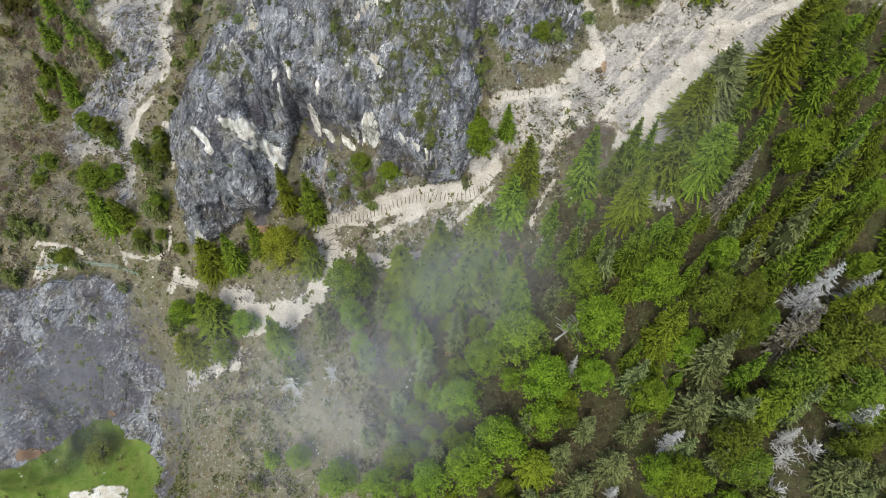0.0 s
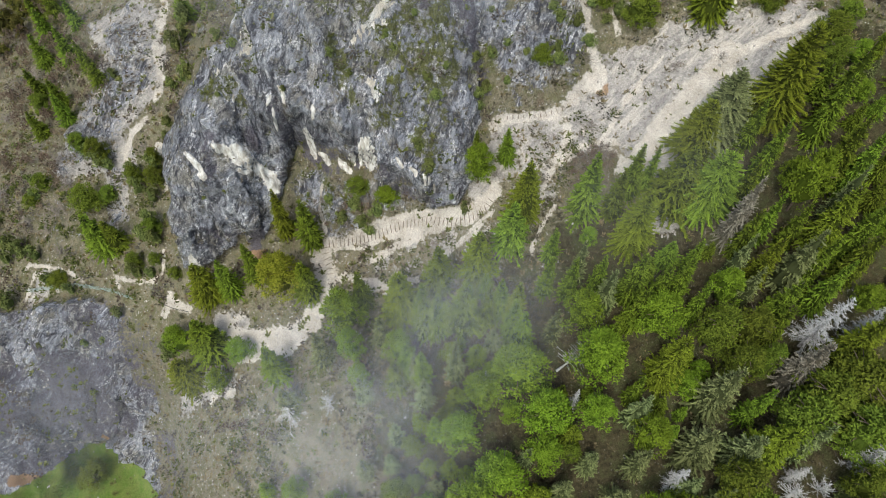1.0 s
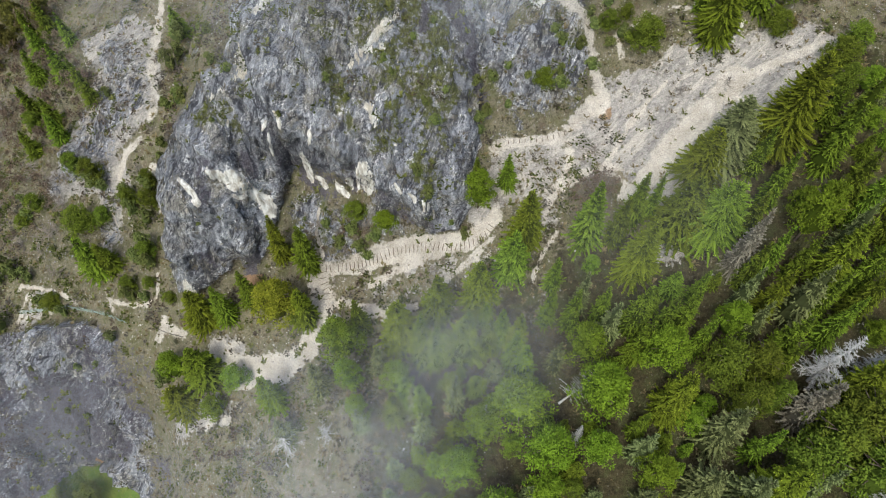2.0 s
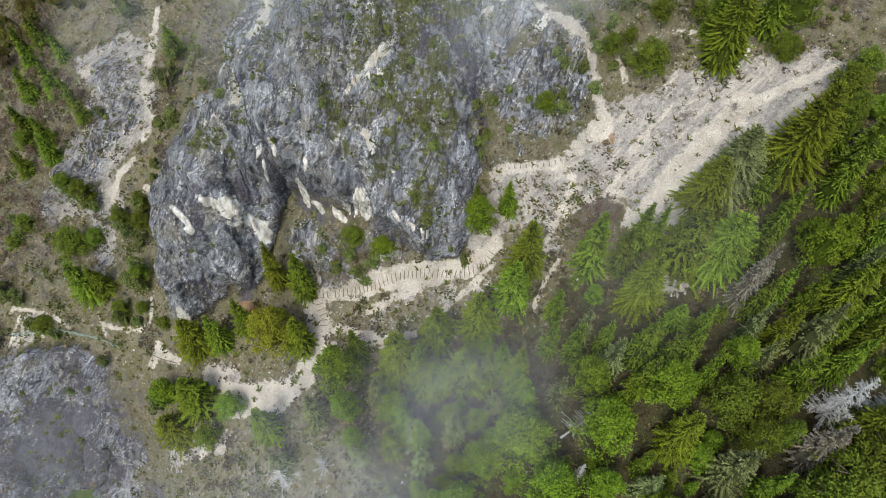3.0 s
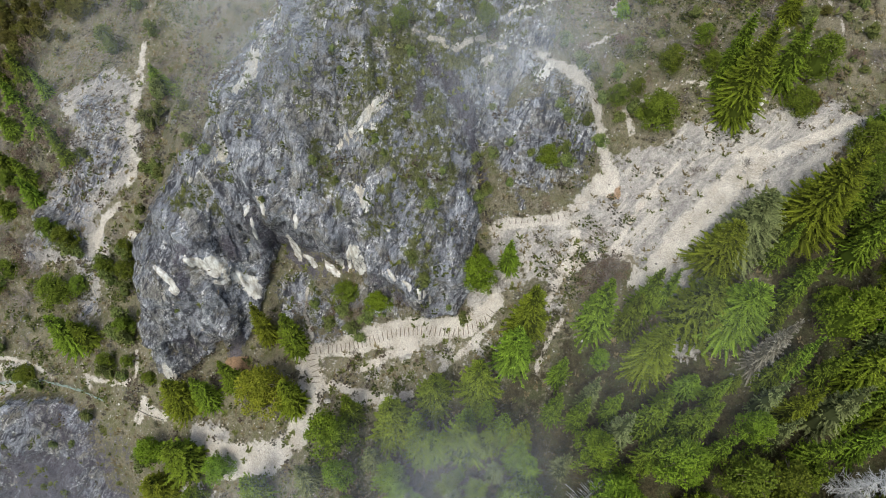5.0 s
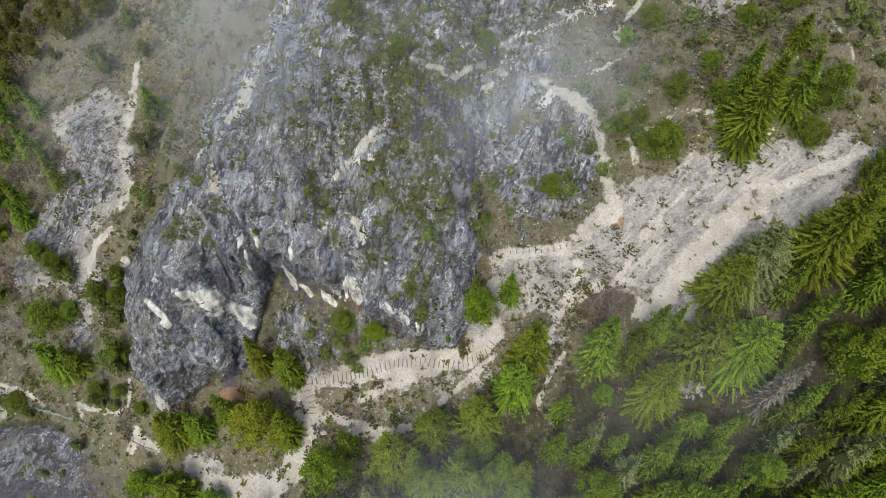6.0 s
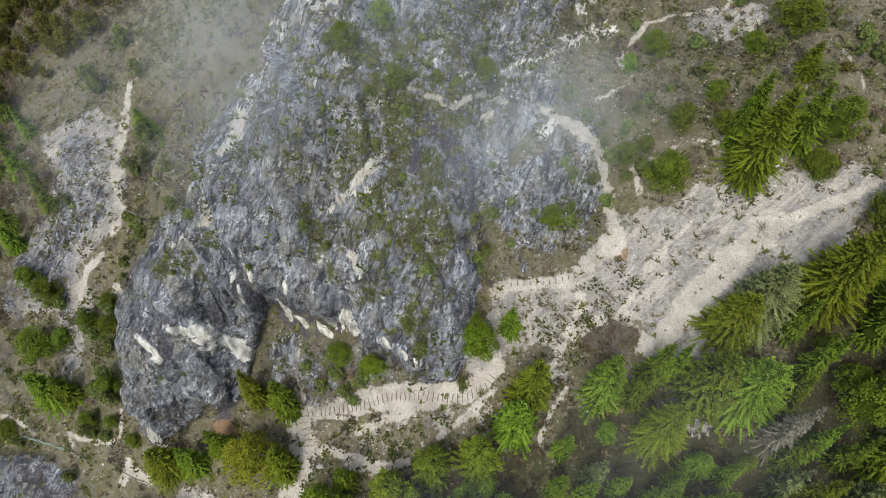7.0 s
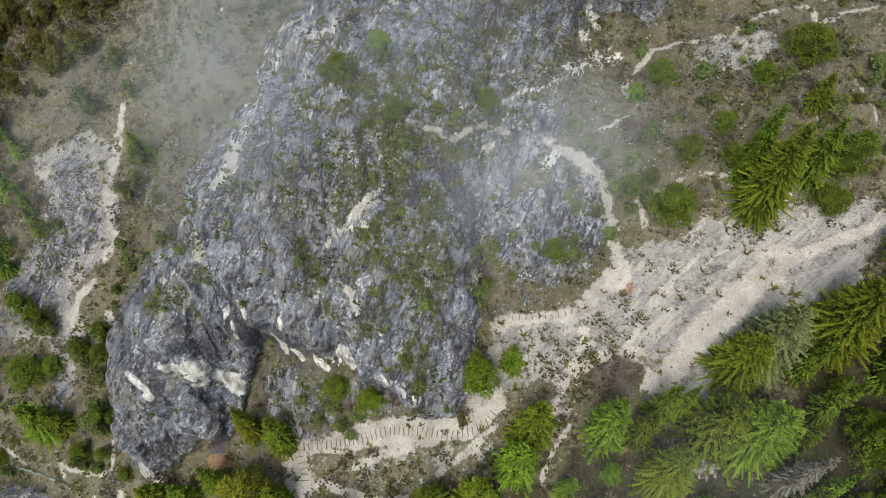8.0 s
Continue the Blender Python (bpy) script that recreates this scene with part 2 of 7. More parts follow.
def rough(x, y, z, size, octaves, seed=0, ridged=False):
    total, gain = 0.0, 1.0
    for k in range(octaves):
        v = lattice(x / size, y / size, z / size, seed + k)
        total = total + gain * ((1 - 2 * np.abs(v)) if ridged else v)
        size, gain = size * 0.5, gain * 0.5
    return total


def smooth(a, b, x):
    t = np.clip((x - a) / (b - a), 0, 1)
    return t * t * (3 - 2 * t)


def line_dist(x, y, points):
    """Distance from an open line."""
    d = np.full(np.shape(x), 1e9)
    for (ax, ay), (bx, by) in zip(points, points[1:]):
        t = np.clip(((x - ax) * (bx - ax) + (y - ay) * (by - ay)) / ((bx - ax) ** 2 + (by - ay) ** 2), 0, 1)
        d = np.minimum(d, np.hypot(x - ax - t * (bx - ax), y - ay - t * (by - ay)))
    return d


def inside_dist(x, y, outline):
    """Distance from a closed outline, positive inside."""
    x, y = np.asarray(x, float), np.asarray(y, float)
    inner = np.zeros(x.shape, bool)
    for (ax, ay), (bx, by) in zip(outline, outline[1:] + outline[:1]):
        if ay != by:
            inner ^= ((ay > y) != (by > y)) & (x < (bx - ax) * (y - ay) / (by - ay) + ax)
    return np.where(inner, 1, -1) * line_dist(x, y, outline + outline[:1])


FOOT = [(-34, 56), (-33.5, 48), (-32.5, 43.4), (-29.5, 42.2), (-26, 44.8), (-21.5, 45.2), (-19.8, 49), (-17, 54), (-13.6, 52.2), (-9.5, 52), (-5.6, 49.6), (-2.2, 47.4), (2, 45.9), (4, 48.5), (4.5, 54), (5, 60), (12, 66), (26, 78), (40, 100), (-20, 130), (-36, 110), (-32, 80), (-33, 66)]
QUARRY = [(-120, 44), (-60, 44), (-48, 43), (-41, 39.5), (-36, 33), (-31.5, 26), (-30, 10), (-30, -30), (-120, -30)]

FOREST = [(-10, 32), (-4.8, 36.3), (1.4, 38.3), (6.6, 37.5), (11.9, 35.4), (13.7, 40.8), (17.4, 41.3), (21.1, 38.4), (25.7, 38.6), (28.1, 43), (33.1, 48.9), (40.9, 53.3), (62, 52), (62, -4), (1, 2)]
UPPER_ROCK = [(4.0, 81.8), (4.7, 72.9), (7.2, 70.3), (9.9, 71.5), (13.0, 75.3), (16.3, 76.4), (19.5, 76.4), (23.7, 75.7), (25.4, 77.6), (27.1, 81.8), (40, 112), (-4, 112)]


def land(x, y):
    """Height of the land before its small relief."""
    x, y = np.asarray(x, float), np.asarray(y, float)
    z = 0.4 * x + 0.25 * y - 2.2
    far = np.maximum(np.hypot(x, y - 50) - 110, 0)
    z = z / (1 + far / 120)
    r = np.clip(inside_dist(x, y, QUARRY) / 14, 0, 1)
    z = z + (0.6 * r + 0.4 * r * r * (3 - 2 * r)) * np.minimum(-32 - z, 0)
    d = inside_dist(x, y, FOOT)
    face = np.interp(x, [-36, -31, -28, -24, -20, -14, -9, -5, 0, 3, 5], [4, 9, 12, 15, 14, 9, 7, 6.5, 5, 3, 0])
    wide = np.interp(x, [-29, -21, -18, -3, 0, 3], [4, 4, 1.0, 1.0, 2, 3])
    z = z + face * (0.8 * smooth(0, wide, d) + 0.2 * smooth(0, wide * 2 + 3, d))
    z = z + 7 * smooth(0, 6, inside_dist(x, y, UPPER_ROCK))
    total = [z]

    def hill(hx, hy, radius, height):
        total[0] = total[0] + height * np.exp(-((x - hx) ** 2 + (y - hy) ** 2) / (2 * radius * radius))

    hill(-12, 83, 22, 9.18)
    hill(0, 38, 9, -3.02)
    hill(-27, 80, 6, -3.46)
    hill(-69, 74, 22, 4.34)
    hill(-36, 23, 9, -2.74)
    hill(21, 47, 9, -3.26)
    hill(-63, 29, 6, 5.2)
    hill(-24, 71, 6, -4.46)
    hill(-12, 44, 6, -3.21)
    hill(-30, 44, 6, 2.47)
    hill(-12, 62, 6, 5.29)
    hill(6, 68, 6, 4.95)
    hill(30, 14, 6, 1.5)
    hill(30, 24, 11, -4.0)
    hill(45, 59, 6, -2.81)
    hill(27, 65, 6, 2.28)
    hill(-27, 86, 6, -4.49)
    hill(-21, 53, 6, 1.91)
    hill(-9, 71, 6, 3.57)
    hill(-69, 71, 6, -3.02)
    hill(-57, 41, 6, -1.59)
    hill(-36, 65, 6, 1.67)
    hill(-36, 32, 6, -2.53)
    return total[0]


def spaced(lo, hi, fine, outer):
    """Grid lines, close between lo and hi and ever wider out to the far edge."""
    xs, step = [lo], fine
    while xs[0] > -outer:
        step *= 1.25
        xs.insert(0, xs[0] - step)
    while xs[-1] < hi:
        xs.append(xs[-1] + fine)
    step = fine
    while xs[-1] < outer:
        step *= 1.25
        xs.append(xs[-1] + step)
    return np.array(xs)


def relief(x, y):
    """The surface over a point of the plan, with its small relief, and the kinds of surface there."""
    x, y = np.asarray(x, float), np.asarray(y, float)
    z, e = land(x, y), 0.12
    gx, gy = (land(x + e, y) - land(x - e, y)) / (2 * e), (land(x, y + e) - land(x, y - e)) / (2 * e)
    n = np.stack([-gx, -gy, np.ones_like(z)], -1)
    n /= np.linalg.norm(n, axis=-1, keepdims=True)
    masks = surface(x, y, z)
    rock = masks["rock"]
    across, along = 0.9 * x + 0.44 * y, 0.9 * y - 0.44 * x
    ribs = rough(across / 0.5, along / 1.7, z / 2, 8.0, 4, 60, True) * 0.6
    bold = ribs + rough(x, y, z, 5.5, 3, 3, True) * 0.55 + rough(across * 1.2, along * 0.5, z * 0.6, 2.4, 4, 5) * 0.45 + rough(across, along * 0.45, z * 0.5, 1.5, 4, 9, True) * 0.34
    soft = rough(x, y, z, 4.0, 6, 21) * 0.17
    push = bold * rock * smooth(-45, -38, x + 0 * y) + (bold * 1.5 + rough(x * 0.35 + 0.2 * y, y, z * 0.7, 4.5, 5, 33, True) * 1.0) * rock * smooth(-38, -45, x) + soft * (1 - rock) * (1 - masks["sand"] * 0.6)
    v = np.stack([x, y, z], -1) + n * push[..., None]
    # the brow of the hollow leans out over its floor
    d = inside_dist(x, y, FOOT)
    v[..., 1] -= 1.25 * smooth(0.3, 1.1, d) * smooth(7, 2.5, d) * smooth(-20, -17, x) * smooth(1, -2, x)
    return v, masks


GRID = {}


def foothold(x, y):
    """The built surface over a point of the plan."""
    i, j = np.searchsorted(GRID["x"], x) - 1, np.searchsorted(GRID["y"], y) - 1
    u = (x - GRID["x"][i]) / (GRID["x"][i + 1] - GRID["x"][i])
    w = (y - GRID["y"][j]) / (GRID["y"][j + 1] - GRID["y"][j])
    v = GRID["v"]
    return Vector((v[j, i] * (1 - u) + v[j, i + 1] * u) * (1 - w) + (v[j + 1, i] * (1 - u) + v[j + 1, i + 1] * u) * w)


def build_ground():
    xs = spaced(-74, 50, 0.42, 700)
    xs = np.unique(np.concatenate([xs, np.arange(-30.03, 4, 0.21)]))
    ys = spaced(0, 118, 0.42, 700)
    ys = np.unique(np.concatenate([ys, np.arange(42.1, 55, 0.1)]))
    x, y = np.meshgrid(xs, ys)
    z = x
    v, masks = relief(x, y)
    GRID.update(x=xs, y=ys, v=v)
    ny, nx = z.shape
    mesh = bpy.data.meshes.new("ground")
    k = (np.arange(ny - 1)[:, None] * nx + np.arange(nx - 1)).ravel()
    quads = np.stack([k, k + 1, k + nx + 1, k + nx], -1)
    mesh.vertices.add(nx * ny)
    mesh.vertices.foreach_set("co", v.reshape(-1))
    mesh.loops.add(quads.size)
    mesh.loops.foreach_set("vertex_index", quads.ravel().astype(np.int32))
    mesh.polygons.add(len(quads))
    mesh.polygons.foreach_set("loop_start", np.arange(0, quads.size, 4, dtype=np.int32))
    mesh.update(calc_edges=True)
    for name, values in masks.items():
        mesh.attributes.new(name, "FLOAT", "POINT").data.foreach_set("value", values.ravel().astype(np.float32))
    mesh.materials.append(GROUND)
    mesh.polygons.foreach_set("use_smooth", np.ones(len(quads), bool))
    return tagged(new("ground", mesh), "steep limestone hillside with rock, scree and dry turf", "ground", kind="structure")


def surface(x, y, z):
    """How much of each kind of surface lies at each point, from 0 to 1; dark also holds painted shade."""
    wob = rough(x, y, z, 3.0, 4, 40) * 0.55
    d = inside_dist(x, y, FOOT) + wob
    q = inside_dist(x, y, QUARRY) + wob
    big = rough(x, y, z * 0.6, 9.0, 3, 77)
    q = q + 1.8
    out = {k: np.zeros_like(x) for k in ("rock", "lawn", "turf", "sand", "scree", "pale", "moss", "dark", "rust")}
    out["rock"] = np.maximum(smooth(-0.6, 0.8, d) * smooth(17, 2, x + 0.15 * (58 - y)), smooth(0, 2, q) * smooth(-31.2, -29.6, z) * (0.12 + 0.88 * smooth(-37, -45, x + wob * 7)))
    out["rock"] = np.maximum(out["rock"], smooth(0, 3, inside_dist(x, y, UPPER_ROCK) + wob) * (1 - 0.6 * smooth(19, 24, x)))
    out["moss"] = 0.12 * smooth(52, 60, y) * smooth(74, 66, y) * smooth(1, 5, d) + (0.15 * smooth(-26, -12, x) + 0.18 * smooth(-12, -2, x)) * smooth(1, 5, d) + 0.1 + 0.3 * np.maximum(big, 0) * smooth(-0.5, 1.5, q)
    out["dark"] = (0.58 + 0.85 * big) * smooth(-0.5, 1.5, q) * smooth(-31, -29, z) * smooth(-33, -37.5, x + wob * 2)
    # wet streaks plus shade under the brow, painted along the foot of the wall
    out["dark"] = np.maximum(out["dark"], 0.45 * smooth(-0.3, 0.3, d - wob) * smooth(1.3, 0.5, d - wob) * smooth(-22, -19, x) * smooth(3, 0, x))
    out["lawn"] = smooth(-30.2, -31.3, z)
    out["turf"] = 0.42 * smooth(6, 0, x - 0.9 * (y - 38)) + 0.15 * smooth(-20, -40, x)
    out["turf"] = np.maximum(out["turf"], 0.62 * smooth(3.5, -5, inside_dist(x, y, FOREST) + wob * 5))
    out["dark"] = np.maximum(out["dark"], (0.32 + 0.3 * big) * smooth(0, 3, inside_dist(x, y, UPPER_ROCK)) * smooth(24, 19, x))
    # turf and scrub cover the flank of the crag
    flank = smooth(-1, 2, inside_dist(x, y, [(-21, 57.5), (-19.5, 62), (-15.5, 68), (-10.5, 80), (-14, 112), (-40, 112), (-37, 60), (-28, 54)]) + wob * 2)
    out["rock"] = out["rock"] * (1 - 0.72 * flank)
    out["turf"] = np.maximum(out["turf"], 0.85 * flank)
    near = (np.abs(x + 12) < 75) & (np.abs(y - 55) < 75)
    px, py, pz, pw = x[near], y[near], z[near], wob[near]

    def spread(kind, half, line):
        """Lays a kind of surface along a line, thinning out past half its width; with heights, along a line on a rock face."""
        edge = {"turf": 2.5, "moss": 1.0, "scree": 1.6, "sand": min(0.75, half)}.get(kind, min(0.5, half))
        if len(line[0]) == 3:
            at, far = np.stack([px, py, pz], -1), np.full(px.shape, 1e9)
            for a, b in zip(np.array(line), np.array(line)[1:]):
                t = np.clip((at - a) @ (b - a) / max((b - a) @ (b - a), 1e-6), 0, 1)
                far = np.minimum(far, np.linalg.norm(at - a - t[:, None] * (b - a), axis=-1))
        else:
            far = line_dist(px, py, line)
        got = smooth(half + edge, max(half - edge, 0.0), far + pw * min(half, 1.2) * 0.7)
        out[kind][near] = np.maximum(out[kind][near], got * {"moss": 0.55, "sand": 0.86 if half < 0.7 else 1.0, "pale": min(0.9, 0.35 + half) if half < 1.1 else 0.42, "dark": 0.85}.get(kind, 1.0))

    def field(kind, most, outline):
        """Lays a kind of surface over an outlined ground."""
        out[kind][near] = np.maximum(out[kind][near], most * smooth(-1.2 if kind != "rock" else -4, 1.2 if kind != "rock" else 4, inside_dist(px, py, outline) + pw * (1 if kind != "rock" else 3)))

    # where each surface lies
    spread("sand", 1.45, [(-27.1, 37.4), (-27.4, 36.2), (-24.6, 34.9), (-21.0, 34.5), (-17.6, 34.8), (-15.4, 36.3), (-14.5, 38.5), (-13.9, 41.0), (-14.4, 43.4), (-14.8, 45.4)])
    spread("sand", 1.2, [(-25.0, 34.2), (-22.4, 33.6), (-18.9, 33.5)])
    spread("sand", 1.0, [(-15.0, 45.2), (-11.4, 45.3), (-8.0, 45.5), (-4.7, 45.5), (-0.9, 45.2), (2.7, 45.0), (4.8, 45.7), (6.0, 46.9)])
    spread("sand", 0.9, [(-4.7, 45.1), (-0.3, 44.4)])
    spread("sand", 0.5, [(-13.9, 41.0), (-11.4, 41.3), (-8.7, 40.5), (-5.4, 39.1), (-2.9, 39.3)])
    spread("sand", 0.7, [(-8.7, 40.2), (-6.1, 38.9)])
    spread("sand", 0.45, [(-13.4, 43.4), (-14.1, 41.6)])
    spread("sand", 0.5, [(-8.1, 42.8), (-5.4, 43.7), (-2.2, 43.9)])
    spread("sand", 0.4, [(0.2, 41.3), (3.3, 43.0), (5.7, 44.8)])
    spread("sand", 0.5, [(5.8, 53.3), (7.6, 53.6), (11.0, 53.4), (13.6, 53.8), (14.9, 54.8)])
    spread("sand", 0.9, [(14.8, 54.6), (16.2, 55.6), (17.6, 56.6)])
    spread("sand", 0.45, [(17.2, 56.9), (16.7, 59.4), (16.2, 61.3), (15.9, 63.5), (13.9, 64.9), (11.5, 66.1), (10.1, 66.4)])
    spread("sand", 0.4, [(14.0, 53.7), (14.2, 51.1), (12.7, 48.7), (11.2, 45.6)])
    spread("sand", 0.4, [(12.4, 48.9), (15.5, 49.9), (18.3, 50.2), (19.5, 49.7)])
    spread("sand", 1.2, [(20.6, 47.1), (22.5, 48.8), (24.8, 51.1), (27.3, 53.4), (29.9, 54.9)])
    spread("sand", 0.5, [(29.9, 54.9), (34.7, 56.1), (38.3, 57.3), (40.9, 57.6)])
    spread("sand", 0.3, [(17.5, 49.7), (20.0, 53.4), (22.1, 55.4), (23.8, 56.6)])
    spread("sand", 0.3, [(9.8, 39.5), (10.4, 41.3), (11.2, 42.6), (12.5, 44.3)])
    spread("sand", 0.32, [(-60.0, 49.6), (-59.1, 50.3), (-55.2, 49.3), (-51.5, 47.9), (-49.6, 46.5)])
    spread("sand", 0.32, [(-58.1, 49.0), (-59.2, 47.4), (-59.9, 45.8)])
    spread("sand", 0.35, [(-54.2, 46.1), (-53.0, 47.1)])
    spread("sand", 0.32, [(-44.3, 47.1), (-43.4, 45.7), (-40.8, 44.6), (-37.6, 43.9), (-35.7, 44.2), (-35.7, 46.8)])
    spread("sand", 0.35, [(-42.8, 44.2), (-43.6, 45.6)])
    spread("sand", 0.22, [(-14.0, 46.4), (-14.6, 48.6), (-14.1, 50.5)])
    spread("sand", 0.45, [(-38.9, 86.9), (-39.0, 83.9), (-39.0, 80.4)])
    spread("sand", 0.6, [(-39.0, 80.4), (-39.1, 76.1), (-38.2, 72.0)])
    spread("sand", 0.6, [(-38.2, 72.0), (-37.3, 67.7), (-37.8, 66.7)])
    spread("sand", 0.4, [(-39.3, 64.0), (-41.2, 63.2), (-42.4, 61.6), (-42.7, 60.0)])
    spread("sand", 0.5, [(-37.4, 60.2), (-36.3, 59.0)])
    spread("sand", 0.3, [(-36.0, 57.1), (-36.2, 54.6)])
    spread("sand", 0.3, [(-43.2, 57.5), (-43.5, 51.6)])
    spread("sand", 0.27, [(15.0, 67.5), (17.7, 68.5), (18.7, 69.2), (18.2, 71.8), (19.7, 73.6), (20.9, 75.1)])
    spread("sand", 0.27, [(20.9, 75.1), (24.8, 75.2), (28.2, 75.4), (30.6, 76.8), (33.2, 77.1), (34.5, 76.6), (34.9, 74.4), (37.4, 75.2), (40.0, 75.0)])
    spread("sand", 0.27, [(9.7, 66.2), (12.3, 66.0), (14.4, 64.9)])
    spread("sand", 0.25, [(19.4, 61.9), (22.1, 62.5), (23.3, 62.9), (26.3, 62.1)])
    spread("sand", 0.25, [(-1.9, 66.0), (2.0, 65.1), (4.6, 67.3), (7.1, 66.9)])
    spread("sand", 0.5, [(5.1, 66.9), (5.3, 65.6)])
    spread("sand", 0.25, [(29.5, 71.9), (30.6, 72.9)])
    spread("sand", 0.25, [(36.5, 69.2), (37.6, 67.5), (38.3, 65.1)])
    spread("sand", 0.3, [(18.9, 61.7), (19.5, 59.7)])
    spread("sand", 0.6, [(-27.4, 32.5), (-26.3, 29.4)])
    spread("sand", 0.5, [(-29.0, 29.2), (-27.0, 30.7)])
    spread("scree", 2.4, [(19.5, 53.0), (22.1, 55.4), (24.6, 56.9), (28.5, 56.4), (32.8, 56.7), (36.3, 57.2)])
    spread("scree", 1.4, [(26.0, 49.5), (30.3, 52.8), (34.6, 54.8)])
    spread("scree", 1.0, [(24.6, 47.2), (25.0, 44.4), (23.6, 40.7)])
    spread("scree", 1.2, [(7.3, 51.8), (6.3, 48.8), (4.5, 47.0)])
    spread("scree", 2.5, [(-47.9, 80.0), (-42.9, 79.0), (-40.3, 74.0), (-44.9, 73.2)])
    spread("scree", 2.0, [(-41.2, 74.3), (-40.6, 67.6), (-45.1, 67.8), (-49.3, 69.9)])
    spread("scree", 1.5, [(-52.5, 64.0), (-49.7, 65.5), (-46.9, 66.2)])
    spread("scree", 1.2, [(-44.8, 65.5), (-42.5, 58.7), (-43.7, 53.6)])
    spread("scree", 1.0, [(-56.1, 48.4), (-58.0, 45.2)])
    spread("scree", 1.0, [(-24.5, 36.7), (-26.7, 37.5)])
    spread("scree", 1.3, [(-33.1, 29.8), (-30.5, 31.3), (-26.1, 30.0)])
    spread("scree", 1.5, [(-23.1, 50.7), (-28.2, 49.3)])
    spread("scree", 2.0, [(-48.8, 82.3), (-44.2, 82.4)])
    spread("scree", 1.0, [(27.5, 74.3), (29.8, 73.7), (27.2, 72.4)])
    spread("pale", 0.58, [(-30.0, 43.8, 2.8), (-29.4, 41.6, -0.4)])
    spread("pale", 0.43, [(-8.9, 57.6, 24.1), (-7.0, 59.0, 25.1), (-4.2, 61.6, 26.7)])
    spread("pale", 0.29, [(-4.4, 58.4, 23.9), (-4.0, 57.2, 22.6)])
    spread("pale", 0.43, [(-7.3, 55.4, 21.2), (-6.5, 54.5, 20.0)])
    spread("pale", 0.72, [(-16.6, 64.1, 28.5), (-16.8, 62.1, 27.9)])
    spread("pale", 0.29, [(-16.8, 61.8, 27.8), (-18.2, 60.8, 27.1), (-19.3, 58.7, 25.5), (-19.4, 56.6, 23.5), (-23.2, 54.9, 21.8)])
    spread("pale", 0.3, [(-7.5, 66.8, 31.2), (-5.6, 66.6, 30.7)])
    spread("pale", 0.5, [(10.5, 64.6, 25.0), (11.5, 65.6, 25.4)])
    spread("pale", 0.5, [(4.0, 65.0, 26.3), (5.6, 66.0, 26.2)])
    spread("pale", 0.3, [(7.2, 69.4, 28.0), (10.4, 70.6, 27.7), (15.1, 74.7, 27.4)])
    spread("pale", 0.5, [(-4.2, 77.5, 32.0), (-3.1, 76.5, 31.8)])
    spread("pale", 0.3, [(-21.0, 81.0, 27.8), (-19.5, 80.4, 29.0)])
    # dark stains, with the shade of hollow and crevice coloured in
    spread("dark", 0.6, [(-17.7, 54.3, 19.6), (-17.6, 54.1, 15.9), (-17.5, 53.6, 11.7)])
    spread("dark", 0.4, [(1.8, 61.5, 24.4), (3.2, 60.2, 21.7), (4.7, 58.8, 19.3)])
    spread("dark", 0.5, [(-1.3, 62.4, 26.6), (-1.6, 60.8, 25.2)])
    spread("moss", 1.6, [(-1.4, 55.9), (-0.1, 54.7), (1.1, 57.7)])
    spread("moss", 1.2, [(-2.7, 60.2), (-1.9, 59.8)])
    spread("moss", 1.6, [(4.1, 57.3), (5.3, 59.0)])
    spread("moss", 1.3, [(-2.1, 51.2), (-0.7, 49.4)])
    spread("moss", 1.0, [(-6.5, 58.2), (-4.7, 57.2)])
    spread("moss", 1.2, [(-10.9, 57.1), (-9.5, 55.2)])
    spread("moss", 1.0, [(-6.3, 53.4), (-4.6, 52.9)])
    spread("moss", 1.2, [(-23.8, 53.5), (-21.2, 53.7)])
    spread("moss", 1.3, [(15.2, 76.9), (16.0, 73.4), (16.8, 70.5)])
    spread("moss", 2.0, [(-7.5, 69.3), (-3.8, 66.9)])
    spread("moss", 2.0, [(0.1, 67.5), (3.6, 70.0)])
    spread("moss", 1.4, [(0.2, 74.4), (3.8, 74.4)])
    spread("moss", 1.5, [(-50.7, 36.2), (-50.7, 34.5)])
    spread("moss", 1.0, [(-13.8, 48.6), (-13.5, 51.3)])
    spread("turf", 3.0, [(22.8, 71.1), (26.8, 67.1), (25.2, 71.7)])
    spread("turf", 3.0, [(19.9, 64.0), (31.8, 69.1), (36.1, 66.2)])
    spread("turf", 3.0, [(-27.6, 67.1), (-24.4, 70.6), (-26.1, 59.5)])
    spread("turf", 2.5, [(-26.1, 52.0), (-33.9, 64.3)])
    spread("turf", 3.0, [(-56.7, 57.5), (-52.5, 53.2), (-41.1, 49.1)])
    spread("turf", 3.0, [(-57.4, 75.6), (-59.5, 68.2)])
    spread("turf", 3.0, [(-27.0, 22.2), (-20.7, 23.8), (-23.9, 16.0)])
    spread("turf", 3.0, [(-17.0, 24.6), (-14.6, 19.9)])
    spread("turf", 2.5, [(-45.6, 41.3), (-41.4, 38.3)])
    spread("turf", 2.0, [(-10.8, 44.4), (-8.8, 42.9)])
    spread("turf", 2.0, [(-37.2, 93.0), (-33.1, 88.8), (-35.8, 85.4)])
    spread("turf", 3.0, [(-33.0, 85.5), (-33.5, 77.7), (-21.8, 59.1)])
    spread("turf", 2.0, [(-45.4, 45.9), (-40.8, 42.0)])
